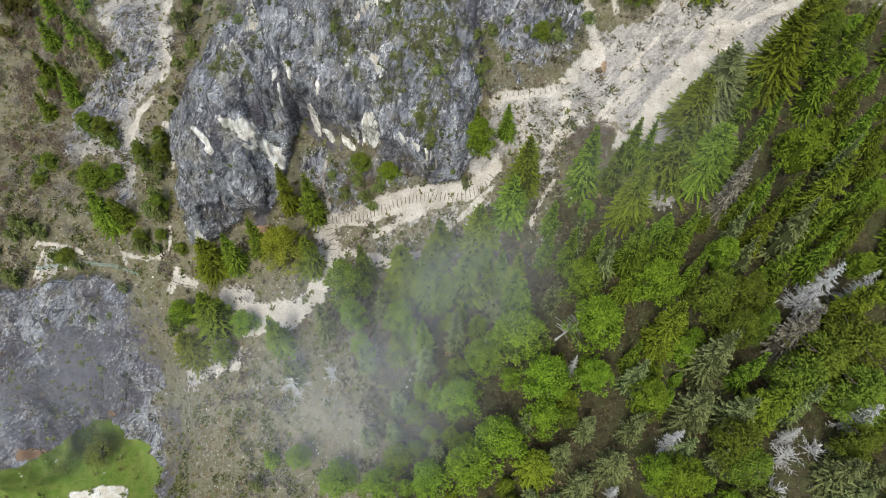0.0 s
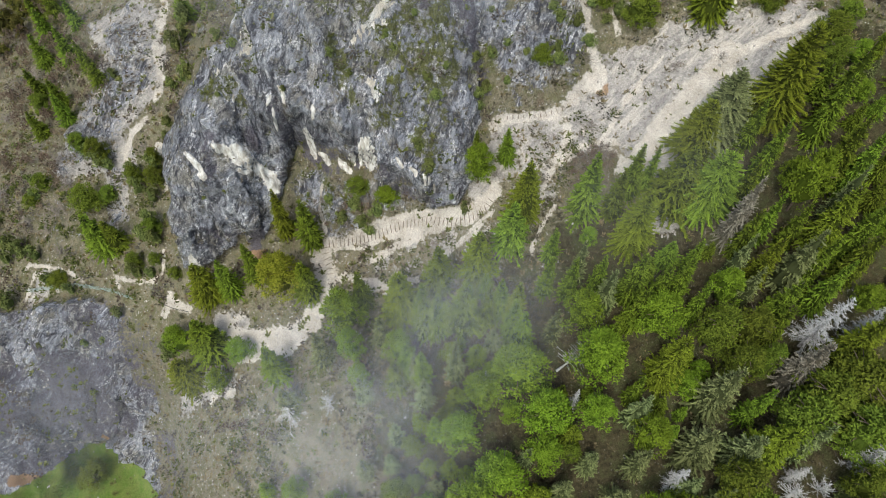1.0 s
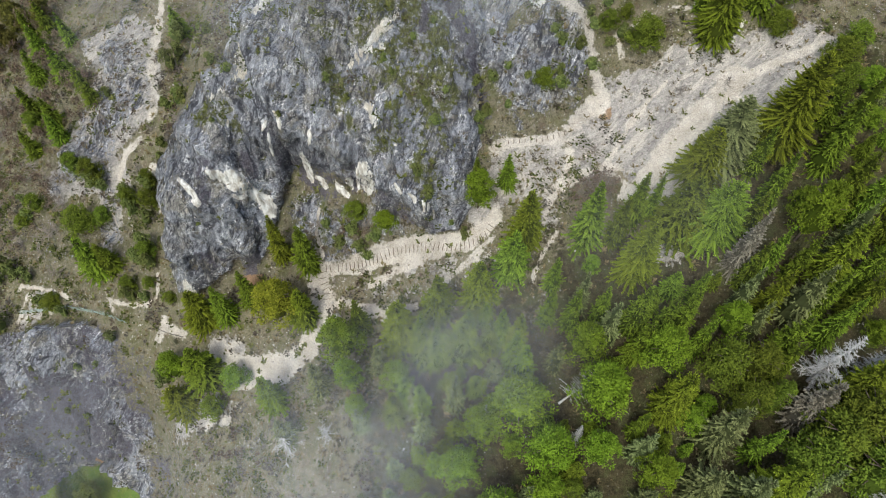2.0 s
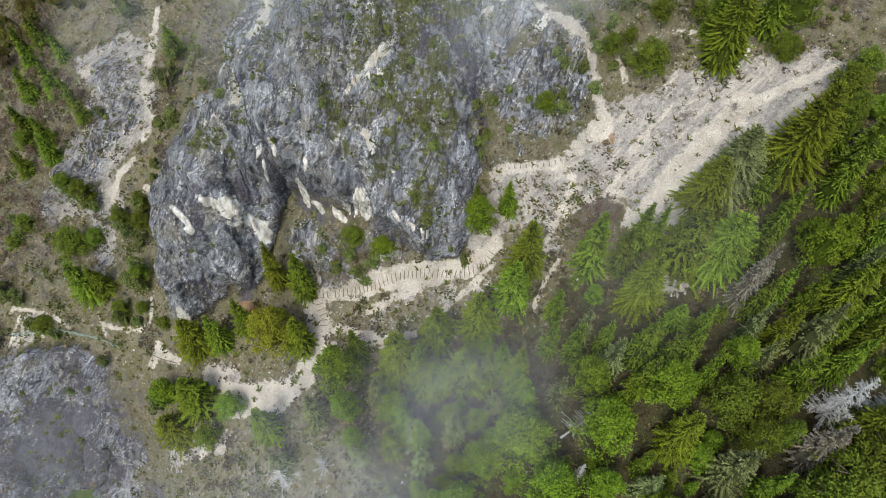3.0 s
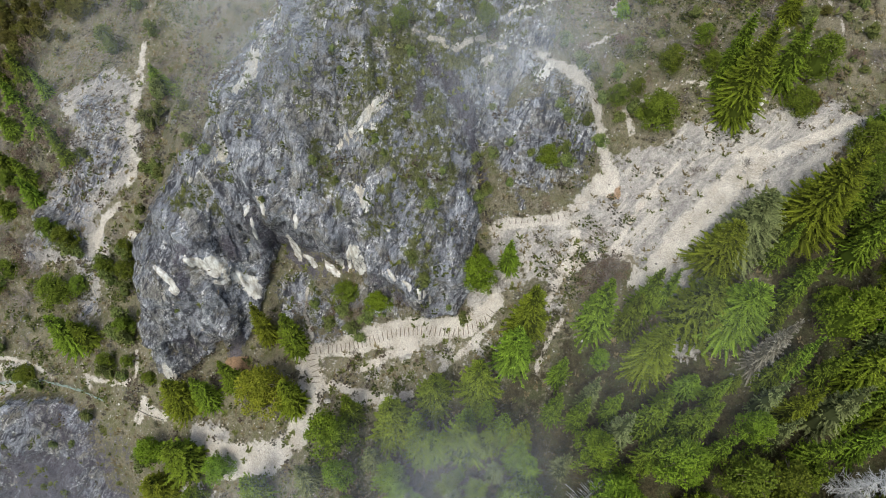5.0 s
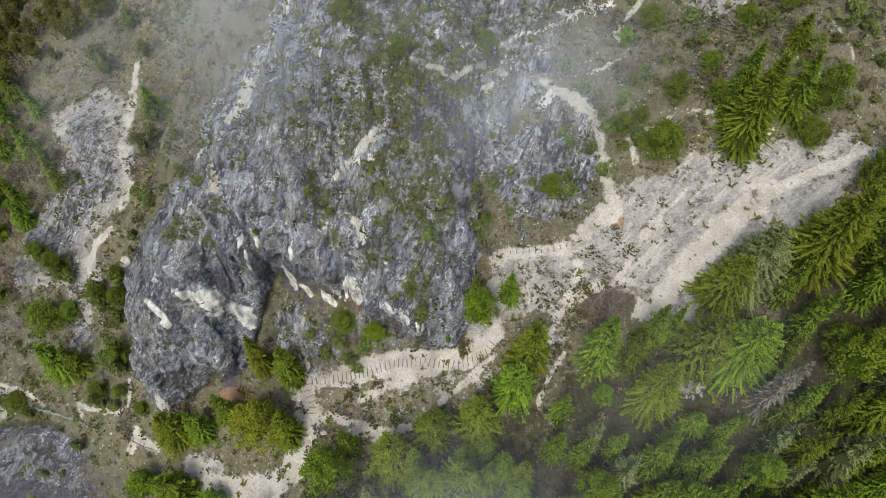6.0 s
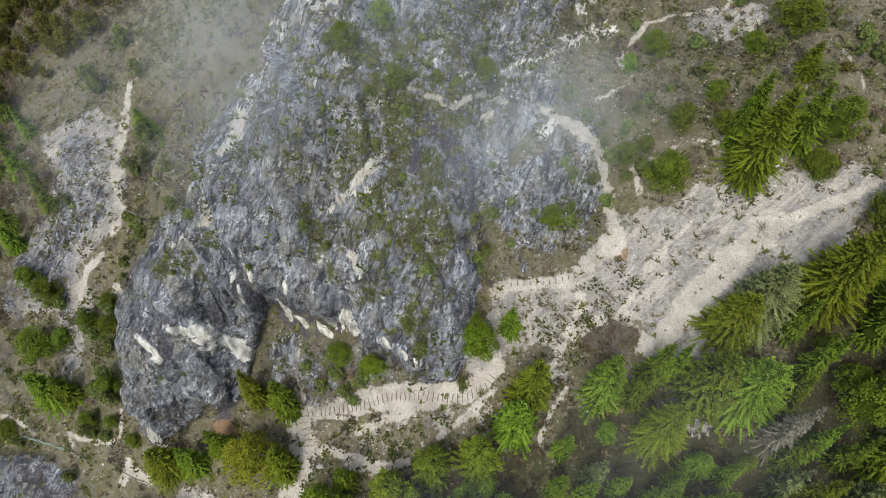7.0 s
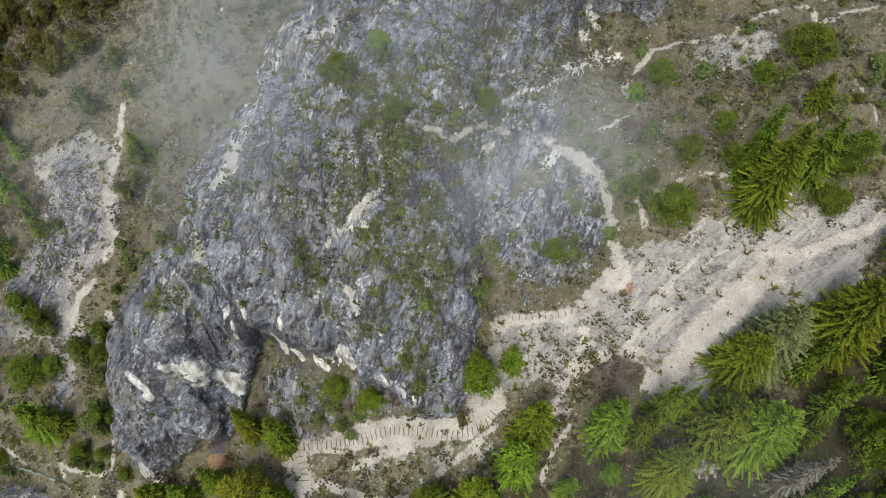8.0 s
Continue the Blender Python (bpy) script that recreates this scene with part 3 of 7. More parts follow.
    field("scree", 1, [(13.9, 54.2), (17.8, 57.1), (20.0, 57.9), (24.6, 58.4), (27.5, 58.6), (30.9, 57.3), (34.9, 58.4), (37.5, 58.2), (39.0, 57.3), (36.5, 54.2), (33.4, 51.2), (29.1, 48.6), (26.3, 47.8), (25.0, 46.0), (26.5, 42.9), (23.9, 39.5), (21.8, 40.0), (22.8, 46.0), (20.3, 47.1), (19.4, 49.4), (16.7, 50.1), (14.1, 49.6)])
    field("scree", 0.56, [(6.1, 53.6), (13.9, 54.2), (14.1, 49.6), (12.5, 44.9), (10.3, 44.1), (10.9, 47.8), (7.5, 47.1), (5.1, 46.4), (5.8, 49.9)])
    spread("sand", 0.55, [(17.6, 56.6), (16.8, 58.9), (16.6, 60.1)])
    spread("sand", 0.35, [(6.3, 53.3), (13.3, 53.2)])
    spread("turf", 1.3, [(15.5, 47.8), (17.7, 48.1), (18.7, 47.4)])
    spread("sand", 0.3, [(13.2, 48.5), (16.1, 49.8), (19.1, 49.3), (19.9, 48.0)])
    field("turf", 0.75, [(-9.0, 43.6), (-3.0, 43.2), (3.0, 43.6), (6.5, 42.0), (6.0, 39.8), (1.5, 41.3), (-2.3, 40.0), (-4.8, 39.4), (-9.5, 41.6)])
    field("scree", 0.4, [(-12.1, 44.9), (-6.1, 44.7), (5.1, 45.1), (7.1, 42.4), (6.1, 39.8), (1.5, 41.7), (-2.3, 40.3), (-4.8, 39.6), (-8.8, 41.4), (-12.1, 41.5), (-13.4, 43.4)])
    field("scree", 0.75, [(-52.0, 83.3), (-40.3, 82.9), (-38.7, 81.3), (-36.3, 66.3), (-39.0, 65.6), (-40.2, 63.9), (-43.6, 63.0), (-42.2, 52.0), (-45.0, 52.6), (-46.3, 58.9), (-54.0, 59.9), (-56.0, 64.0), (-51.2, 69.7), (-48.2, 75.9)])
    spread("rust", 0.9, [(-23.0, 43.3), (-21.5, 43.5)])
    spread("rust", 0.6, [(17.0, 56.0), (17.8, 55.2)])
    spread("rust", 0.5, [(-62.1, 24.2), (-59.1, 24.4)])
    spread("turf", 1.5, [(-11.4, 43.8), (-8.7, 44.1), (-10.1, 43.1)])
    spread("turf", 1.2, [(-1.6, 43.8), (2.7, 43.9)])
    field("rock", 0.75, [(5.8, 63.4), (10.9, 66.0), (15.7, 66.6), (16.7, 60.6), (15.6, 56.9), (11.1, 54.9), (6.4, 54.8), (5.3, 59.4)])
    field("rock", 0.36, [(-37.7, 85.4), (-21.6, 69.4), (-20.1, 57.7), (-28.4, 58.2), (-36.7, 73.0)])
    field("rock", 0.34, [(-62.2, 65.0), (-51.1, 60.0), (-38.3, 48.5), (-38.1, 43.3), (-50.3, 48.1), (-60.1, 51.0)])
    field("scree", 0.12, [(-37.6, 32.8), (-20.9, 29.0), (-14.8, 23.0), (-17.2, 15.4), (-33.5, 17.0)])
    spread("sand", 0.55, [(-36.0, 40.0), (-34.6, 41.4)])
    spread("sand", 0.5, [(-34.7, 40.6), (-31.9, 39.5)])
    spread("dark", 0.7, [(-21.2, 51.9, 16.6), (-20.8, 51.4, 14.3)])
    spread("dark", 0.4, [(-16.1, 54.0, 13.8), (-14.4, 53.1, 13.3), (-12.5, 52.4, 10.8)])
    spread("dark", 0.5, [(-6.4, 51.0, 14.6), (-6.0, 50.5, 13.0)])
    spread("dark", 0.6, [(-27.9, 45.8, 7.3), (-26.4, 45.6, 4.3)])
    spread("dark", 0.5, [(-24.2, 49.5, 18.3), (-25.0, 47.8, 14.2)])
    spread("dark", 0.8, [(-55.5, 32.2, -27.7), (-51.3, 32.6, -28.0), (-43.3, 31.2, -23.6)])
    spread("dark", 0.8, [(-62.9, 22.7, -28.8), (-66.4, 20.5, -30.2)])
    spread("dark", 1.0, [(-43.9, 38.4, -13.0), (-41.4, 36.2, -13.7)])
    spread("pale", 1.6, [(-10.8, 76.4, 31.4), (-10.0, 72.7, 31.9)])
    spread("pale", 1.4, [(-13.1, 74.1, 30.6), (-14.9, 70.4, 29.5), (-15.9, 64.6, 28.9), (-16.5, 62.7, 28.2)])
    spread("pale", 1.4, [(12.4, 75.7, 27.9), (12.8, 73.3, 27.4), (17.2, 75.2, 27.6)])
    field("rock", 0.62, [(-52.0, 83.3), (-40.3, 82.9), (-38.2, 66.8), (-40.2, 63.9), (-43.6, 63.0), (-42.2, 52.0), (-45.0, 52.6), (-46.3, 58.9), (-54.0, 59.9), (-56.0, 64.0), (-51.2, 69.7), (-48.2, 75.9)])
    spread("turf", 3.0, [(34.2, 64.0), (38.4, 61.9), (42.5, 62.5), (41.2, 59.6)])
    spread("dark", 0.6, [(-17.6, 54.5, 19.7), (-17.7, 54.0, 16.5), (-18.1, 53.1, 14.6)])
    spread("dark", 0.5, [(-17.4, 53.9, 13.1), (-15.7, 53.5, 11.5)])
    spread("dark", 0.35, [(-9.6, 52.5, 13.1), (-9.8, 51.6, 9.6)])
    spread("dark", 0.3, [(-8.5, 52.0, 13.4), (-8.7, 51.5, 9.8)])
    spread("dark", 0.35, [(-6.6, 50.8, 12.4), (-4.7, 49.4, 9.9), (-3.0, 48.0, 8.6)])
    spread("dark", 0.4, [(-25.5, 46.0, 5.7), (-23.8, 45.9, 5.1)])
    field("rock", 0.3, [(16.2, 78.2), (40.1, 75.8), (38.5, 61.5), (34.6, 60.3), (26.5, 61.2), (22.2, 63.5), (19.2, 68.1), (20.8, 74.6)])
    spread("pale", 0.4, [(13.4, 74.0, 27.4), (16.1, 74.5, 27.4), (17.8, 75.1, 27.6)])
    spread("pale", 0.5, [(15.0, 78.5, 30.4), (16.0, 77.8, 29.0)])
    spread("scree", 0.9, [(25.6, 74.1), (27.3, 73.0)])
    spread("pale", 0.35, [(29.6, 58.5, 25.2), (30.7, 60.0, 26.4)])
    spread("pale", 0.3, [(-8.4, 57.4, 23.7), (-5.4, 59.0, 24.8)])
    spread("pale", 0.35, [(-17.3, 65.2, 28.2), (-16.8, 62.3, 28.0), (-18.7, 60.7, 27.0)])
    spread("pale", 0.6, [(-13.3, 75.7, 30.5), (-9.9, 75.0, 31.7)])
    spread("pale", 0.4, [(-9.7, 72.7, 31.9), (-7.8, 73.7, 32.2)])
    field("rock", 0.8, [(-17.3, 52.0), (-9.7, 51.0), (-3.3, 48.4), (0.9, 46.9), (0.3, 45.9), (-4.7, 46.3), (-14.0, 46.4), (-17.7, 47.7)])
    spread("turf", 2.5, [(14.4, 48.4), (19.1, 48.9), (22.0, 46.5)])
    spread("turf", 2.5, [(24.0, 61.7), (25.5, 59.1), (28.9, 58.8)])
    spread("turf", 2.0, [(32.9, 58.6), (35.0, 59.4)])
    field("lawn", 1, [(-66.4, 21.7), (-61.3, 23.1), (-57.8, 25.6), (-54.1, 29.1), (-48.8, 28.7), (-46.0, 25.7), (-42.3, 17.9), (-66.1, 18.1)])
    spread("pale", 0.8, [(-55.5, 18.3, -31.6), (-51.8, 19.3, -32.2), (-49.0, 19.0, -32.7)])
    spread("pale", 0.9, [(-53.9, 17.9, -31.9), (-50.0, 18.4, -32.5)])
    spread("dark", 1.0, [(-57.0, 32.4, -27.0), (-51.2, 33.0, -27.6), (-43.0, 31.7, -22.5)])
    spread("dark", 0.9, [(-57.0, 41.2, -17.0), (-51.4, 40.0, -16.4)])
    spread("rust", 0.7, [(-51.4, 31.0), (-49.7, 29.9)])
    spread("dark", 0.9, [(1.5, 63.3, 26.4), (3.2, 60.2, 21.7), (4.7, 56.4, 17.2)])
    spread("dark", 0.6, [(-0.4, 64.1, 27.9), (1.2, 62.1, 25.3)])
    spread("pale", 0.5, [(14.6, 77.2, 28.6), (16.2, 75.3, 27.5), (12.8, 73.3, 27.4)])
    spread("pale", 0.35, [(2.0, 67.4, 29.6), (3.5, 67.5, 28.7), (2.0, 65.5, 28.2)])
    spread("pale", 0.3, [(5.5, 77.8, 28.1), (5.8, 73.1, 28.4)])
    spread("moss", 1.4, [(14.1, 76.0), (14.8, 72.2)])
    spread("pale", 0.55, [(-16.9, 64.0, 28.3), (-16.9, 61.9, 27.8), (-18.2, 60.8, 27.1)])
    spread("pale", 0.4, [(-19.3, 58.7, 25.5), (-19.8, 56.4, 23.3)])
    spread("pale", 0.94, [(-21.8, 49.3, 17.7), (-21.8, 49.0, 16.6), (-21.5, 48.7, 15.3), (-20.8, 48.9, 13.7), (-20.2, 49.5, 12.1), (-19.8, 49.9, 9.7), (-19.4, 49.4, 8.4), (-19.2, 49.0, 7.5)])
    spread("pale", 0.51, [(-24.1, 48.5, 18.2), (-23.3, 48.2, 17.9), (-22.7, 48.7, 16.7), (-22.1, 48.6, 15.9)])
    spread("pale", 0.30, [(-22.3, 47.9, 14.6), (-21.6, 47.9, 14.0), (-21.1, 48.5, 13.7)])
    spread("pale", 0.38, [(-27.4, 48.7, 16.8), (-26.6, 47.8, 17.0), (-25.9, 47.1, 16.4), (-25.6, 46.7, 14.7), (-25.6, 46.5, 14.2)])
    spread("pale", 0.30, [(-13.6, 52.7, 19.3), (-13.5, 52.2, 18.8), (-13.9, 52.4, 16.7)])
    spread("pale", 0.39, [(-15.1, 52.4, 16.1), (-14.9, 52.3, 14.5), (-14.7, 52.5, 11.7), (-14.7, 52.5, 10.2)])
    spread("pale", 0.35, [(-14.2, 52.3, 11.7), (-13.5, 52.0, 11.2), (-13.0, 51.7, 9.8)])
    spread("pale", 0.42, [(-12.0, 52.0, 11.0), (-11.4, 51.6, 9.9), (-10.7, 51.2, 9.4)])
    spread("pale", 0.34, [(-10.7, 51.6, 11.5), (-10.0, 51.2, 12.2), (-10.1, 51.7, 10.0)])
    spread("pale", 0.59, [(-8.6, 50.4, 17.0), (-8.0, 49.9, 16.9), (-8.1, 50.6, 12.8), (-7.8, 50.5, 11.1), (-7.5, 50.4, 10.9)])
    spread("pale", 0.30, [(-8.9, 50.7, 16.0), (-9.1, 51.4, 12.4), (-9.3, 51.4, 9.8)])
    spread("pale", 0.30, [(-4.8, 48.2, 16.2), (-4.4, 47.9, 15.0), (-4.0, 47.5, 14.8)])
    spread("pale", 0.30, [(-3.3, 47.2, 15.6), (-2.7, 46.8, 15.3), (-2.6, 46.5, 14.4)])
    spread("pale", 0.30, [(-1.7, 46.3, 15.5), (-1.6, 46.0, 14.8), (-1.7, 45.9, 13.6)])
    spread("pale", 0.30, [(-1.2, 46.5, 14.9), (-1.2, 46.3, 14.2), (-1.3, 46.0, 13.7)])
    spread("pale", 0.30, [(-0.6, 46.4, 13.6), (-0.6, 46.4, 12.7), (-0.7, 46.3, 11.7)])
    spread("pale", 0.30, [(-17.4, 52.2, 21.8), (-17.7, 51.9, 21.2), (-18.2, 51.7, 20.4)])
    spread("pale", 0.30, [(-16.8, 52.9, 22.1), (-16.4, 53.0, 21.0), (-16.5, 52.9, 18.3)])
    spread("pale", 0.30, [(-17.6, 51.9, 20.4), (-17.7, 51.6, 17.9), (-17.7, 51.4, 16.4)])
    spread("pale", 0.30, [(-21.6, 52.8, 21.5), (-21.6, 52.3, 21.3), (-21.5, 51.8, 21.1)])
    # black streaks and the brow's shade, both painted dark round the hollow
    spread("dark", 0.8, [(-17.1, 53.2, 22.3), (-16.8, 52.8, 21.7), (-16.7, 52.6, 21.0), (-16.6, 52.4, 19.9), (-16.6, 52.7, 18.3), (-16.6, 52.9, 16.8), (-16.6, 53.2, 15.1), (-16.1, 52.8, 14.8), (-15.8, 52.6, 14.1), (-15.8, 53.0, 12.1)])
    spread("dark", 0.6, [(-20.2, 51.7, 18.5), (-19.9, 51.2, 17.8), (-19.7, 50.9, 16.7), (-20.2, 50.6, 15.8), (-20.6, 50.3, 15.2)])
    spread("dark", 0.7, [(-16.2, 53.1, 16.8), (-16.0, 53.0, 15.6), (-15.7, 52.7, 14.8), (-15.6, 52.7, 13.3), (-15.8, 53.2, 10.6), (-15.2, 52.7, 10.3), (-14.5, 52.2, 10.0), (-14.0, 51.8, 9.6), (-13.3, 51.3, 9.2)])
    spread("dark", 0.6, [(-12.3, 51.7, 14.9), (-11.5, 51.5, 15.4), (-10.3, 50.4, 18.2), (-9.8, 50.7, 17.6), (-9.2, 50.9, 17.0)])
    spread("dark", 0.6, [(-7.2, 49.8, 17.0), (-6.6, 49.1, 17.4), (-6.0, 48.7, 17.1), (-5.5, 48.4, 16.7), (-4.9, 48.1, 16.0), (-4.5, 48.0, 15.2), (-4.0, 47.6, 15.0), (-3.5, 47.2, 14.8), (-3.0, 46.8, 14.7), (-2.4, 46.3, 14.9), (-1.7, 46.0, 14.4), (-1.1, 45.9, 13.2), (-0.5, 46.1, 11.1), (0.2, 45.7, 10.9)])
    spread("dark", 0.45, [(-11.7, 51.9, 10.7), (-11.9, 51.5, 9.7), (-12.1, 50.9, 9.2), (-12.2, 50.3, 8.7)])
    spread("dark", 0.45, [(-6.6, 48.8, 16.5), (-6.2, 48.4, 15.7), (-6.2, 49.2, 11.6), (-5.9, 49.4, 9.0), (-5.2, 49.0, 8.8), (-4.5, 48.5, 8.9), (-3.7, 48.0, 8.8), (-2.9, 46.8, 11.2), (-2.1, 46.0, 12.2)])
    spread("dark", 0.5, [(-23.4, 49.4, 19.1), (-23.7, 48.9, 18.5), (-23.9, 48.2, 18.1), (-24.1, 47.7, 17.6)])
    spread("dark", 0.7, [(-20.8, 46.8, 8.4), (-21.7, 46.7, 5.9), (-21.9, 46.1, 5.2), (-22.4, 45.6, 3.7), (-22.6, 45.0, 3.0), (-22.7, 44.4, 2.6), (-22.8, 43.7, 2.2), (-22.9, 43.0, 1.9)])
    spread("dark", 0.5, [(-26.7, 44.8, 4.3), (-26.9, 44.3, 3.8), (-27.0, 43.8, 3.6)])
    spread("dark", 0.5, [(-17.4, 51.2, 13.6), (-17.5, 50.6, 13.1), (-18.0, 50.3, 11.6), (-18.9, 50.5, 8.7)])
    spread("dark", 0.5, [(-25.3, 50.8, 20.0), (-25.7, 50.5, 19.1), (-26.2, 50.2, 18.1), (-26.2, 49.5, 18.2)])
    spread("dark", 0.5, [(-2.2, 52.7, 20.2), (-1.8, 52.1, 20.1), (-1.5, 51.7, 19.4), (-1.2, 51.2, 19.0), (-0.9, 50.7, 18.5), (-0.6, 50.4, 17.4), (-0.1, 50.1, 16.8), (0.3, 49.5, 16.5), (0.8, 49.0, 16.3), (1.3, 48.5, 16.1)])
    return out


build_ground()


# ---- plants: one of each kind is built, the rest are copies ----
def mesh_of(name, verts, faces, material, tips=None, smooth_faces=False):
    mesh = bpy.data.meshes.new(name)
    mesh.from_pydata([tuple(v) for v in verts], [], faces)
    mesh.materials.append(material)
    if tips is not None:
        mesh.attributes.new("tip", "FLOAT", "POINT").data.foreach_set("value", np.array(tips, np.float32))
    if smooth_faces:
        mesh.polygons.foreach_set("use_smooth", np.ones(len(mesh.polygons), bool))
    return mesh


def part(name, mesh, parent, label=""):
    ob = new(name, mesh)
    ob.parent = parent
    return tagged(ob, label) if label else ob


class Shape:
    """Gathers the faces of one mesh."""
    def __init__(self):
        self.v, self.f, self.t = [], [], []

    def add(self, points, faces, tip=0.0):
        k = len(self.v)
        self.v += [Vector(p) for p in points]
        self.t += [tip] * len(points) if isinstance(tip, float) else list(tip)
        self.f += [tuple(k + i for i in f) for f in faces]

    def tube(self, points, radii, sides=5):
        rings = []
        for n, (p, r) in enumerate(zip(points, radii)):
            a = Vector(points[min(n + 1, len(points) - 1)]) - Vector(points[max(n - 1, 0)])
            a = a.normalized() if a.length > 1e-6 else Vector((0, 0, 1))
            u = a.orthogonal().normalized()
            w = a.cross(u)
            rings += [Vector(p) + r * (math.cos(6.2832 * k / sides) * u + math.sin(6.2832 * k / sides) * w) for k in range(sides)]
        faces = [(n * sides + k, n * sides + (k + 1) % sides, (n + 1) * sides + (k + 1) % sides, (n + 1) * sides + k)
                 for n in range(len(points) - 1) for k in range(sides)]
        self.add(rings, faces + [tuple(range(len(rings) - sides, len(rings)))])

    def spray(self, root, way, side, length, width, tip=(0.3, 0.6, 1.0)):
        """A kite-shaped twig of needles or a leaf, folded along its middle."""
        up = way.cross(side).normalized() * width * 0.35
        mid = root + way * length * 0.45
        self.add([root, mid - side * width - up, root + way * length, mid + side * width - up], [(0, 1, 2), (0, 2, 3)], (tip[0], tip[1], tip[2], tip[1]))

    def needle(self, root, way, side, length, width, tip):
        """A slim pointed twig."""
        self.add([root - side * width, root + way * length, root + side * width], [(0, 1, 2)], (tip[0], tip[1], tip[0]))

    def mesh(self, name, material, smooth_faces=False):
        return mesh_of(name, self.v, self.f, material, self.t, smooth_faces)


def trunk_shape(rng, height, radius, lean=0.15):
    s = Shape()
    pts = [(rng.uniform(-lean, lean) * k / 6, rng.uniform(-lean, lean) * k / 6, -0.6 + (height + 0.6) * k / 6) for k in range(7)]
    s.tube(pts, [radius * (1.25 if k == 0 else 1) * (1 - 0.93 * k / 6) for k in range(7)], 7)
    return s


def spruce_crown(rng, height, reach, levels, gaps, ragged=0.25, bare=0.05, droop=0.3, crowd=10.5, taper=0.92):
    """Tiers of flat, forked, drooping boughs feathered with twigs, round a filler cone coloured dark as inner shade."""
    s = Shape()
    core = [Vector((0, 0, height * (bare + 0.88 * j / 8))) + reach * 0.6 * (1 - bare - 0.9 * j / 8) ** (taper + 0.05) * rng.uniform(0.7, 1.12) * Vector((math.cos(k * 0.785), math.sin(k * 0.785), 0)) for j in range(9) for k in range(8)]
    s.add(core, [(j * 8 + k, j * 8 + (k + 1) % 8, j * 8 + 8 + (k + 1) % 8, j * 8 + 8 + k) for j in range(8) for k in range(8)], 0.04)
    lop = [rng.uniform(0.82, 1.12) for k in range(6)]
    for k in range(levels):
        f = bare + (0.985 - bare) * (k / (levels - 1)) ** 0.92
        n = max(5, round(crowd - (crowd - 5.5) * f))
        span = reach * (1 - f) ** taper * rng.uniform(0.86, 1.06) + 0.12
        turn = rng.uniform(0, 6.28)
        for b in range(n):
            if rng.random() < gaps:
                continue
            az = turn + 6.2832 * b / n + rng.uniform(-0.4, 0.4)
            length = span * rng.uniform(1 - ragged * 1.3, 1 + ragged * 0.5) * lop[int(az / 1.0472) % 6]
            z0 = height * f + rng.uniform(-0.16, 0.16)
            rise = 0.75 * f * f - droop + rng.uniform(-0.13, 0.13)
            forks = ((0.0, 0.0, 1.0),) if length < 0.55 else ((0.0, 0.0, 1.0), (0.3, rng.uniform(0.4, 0.75), 0.55), (0.25, -rng.uniform(0.4, 0.75), 0.55))
            for start, swing, share in forks:
                a = az + swing
                out, base = Vector((math.cos(a), math.sin(a), 0)), Vector((math.cos(az), math.sin(az), 0))
                side = Vector((-out.y, out.x, 0))
                run = length * share
                path = []
                for j in range(4):
                    r = start + (1 - start) * share * j / 3
                    path.append(base * length * start + out * run * j / 3 + Vector((0, 0, z0 + length * (rise * r - 0.2 * r * r + 0.16 * r ** 4))))
                for j in range(max(3, round(run * 6.3))):
                    r = 0.3 + 0.7 * rng.random() ** 0.8 if start == 0.0 else rng.random()
                    i = min(int(r * 3), 2)
                    at = path[i].lerp(path[i + 1], r * 3 - i)
                    along = (path[i + 1] - path[i]).normalized()
                    # painted shade: needles darken inward and down, lighten outward and up
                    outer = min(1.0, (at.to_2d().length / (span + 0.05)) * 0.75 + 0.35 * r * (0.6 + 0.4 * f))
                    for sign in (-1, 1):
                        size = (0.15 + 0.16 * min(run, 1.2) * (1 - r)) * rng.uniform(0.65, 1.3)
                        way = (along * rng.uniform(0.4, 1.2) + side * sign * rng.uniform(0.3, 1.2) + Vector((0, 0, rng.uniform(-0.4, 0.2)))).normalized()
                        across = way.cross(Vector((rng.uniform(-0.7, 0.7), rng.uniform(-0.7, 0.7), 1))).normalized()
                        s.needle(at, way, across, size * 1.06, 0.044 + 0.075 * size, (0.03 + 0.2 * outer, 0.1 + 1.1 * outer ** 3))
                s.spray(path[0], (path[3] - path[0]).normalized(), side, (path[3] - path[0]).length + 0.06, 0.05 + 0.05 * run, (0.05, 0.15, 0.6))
    for k in range(4):
        a = k * 1.57
        s.spray(Vector((0, 0, height * 0.95)), Vector((0.22 * math.cos(a), 0.22 * math.sin(a), 1)).normalized(), Vector((-math.sin(a), math.cos(a), 0)), height * 0.06 + 0.2, 0.06, (0.6, 0.8, 1.0))
    return s


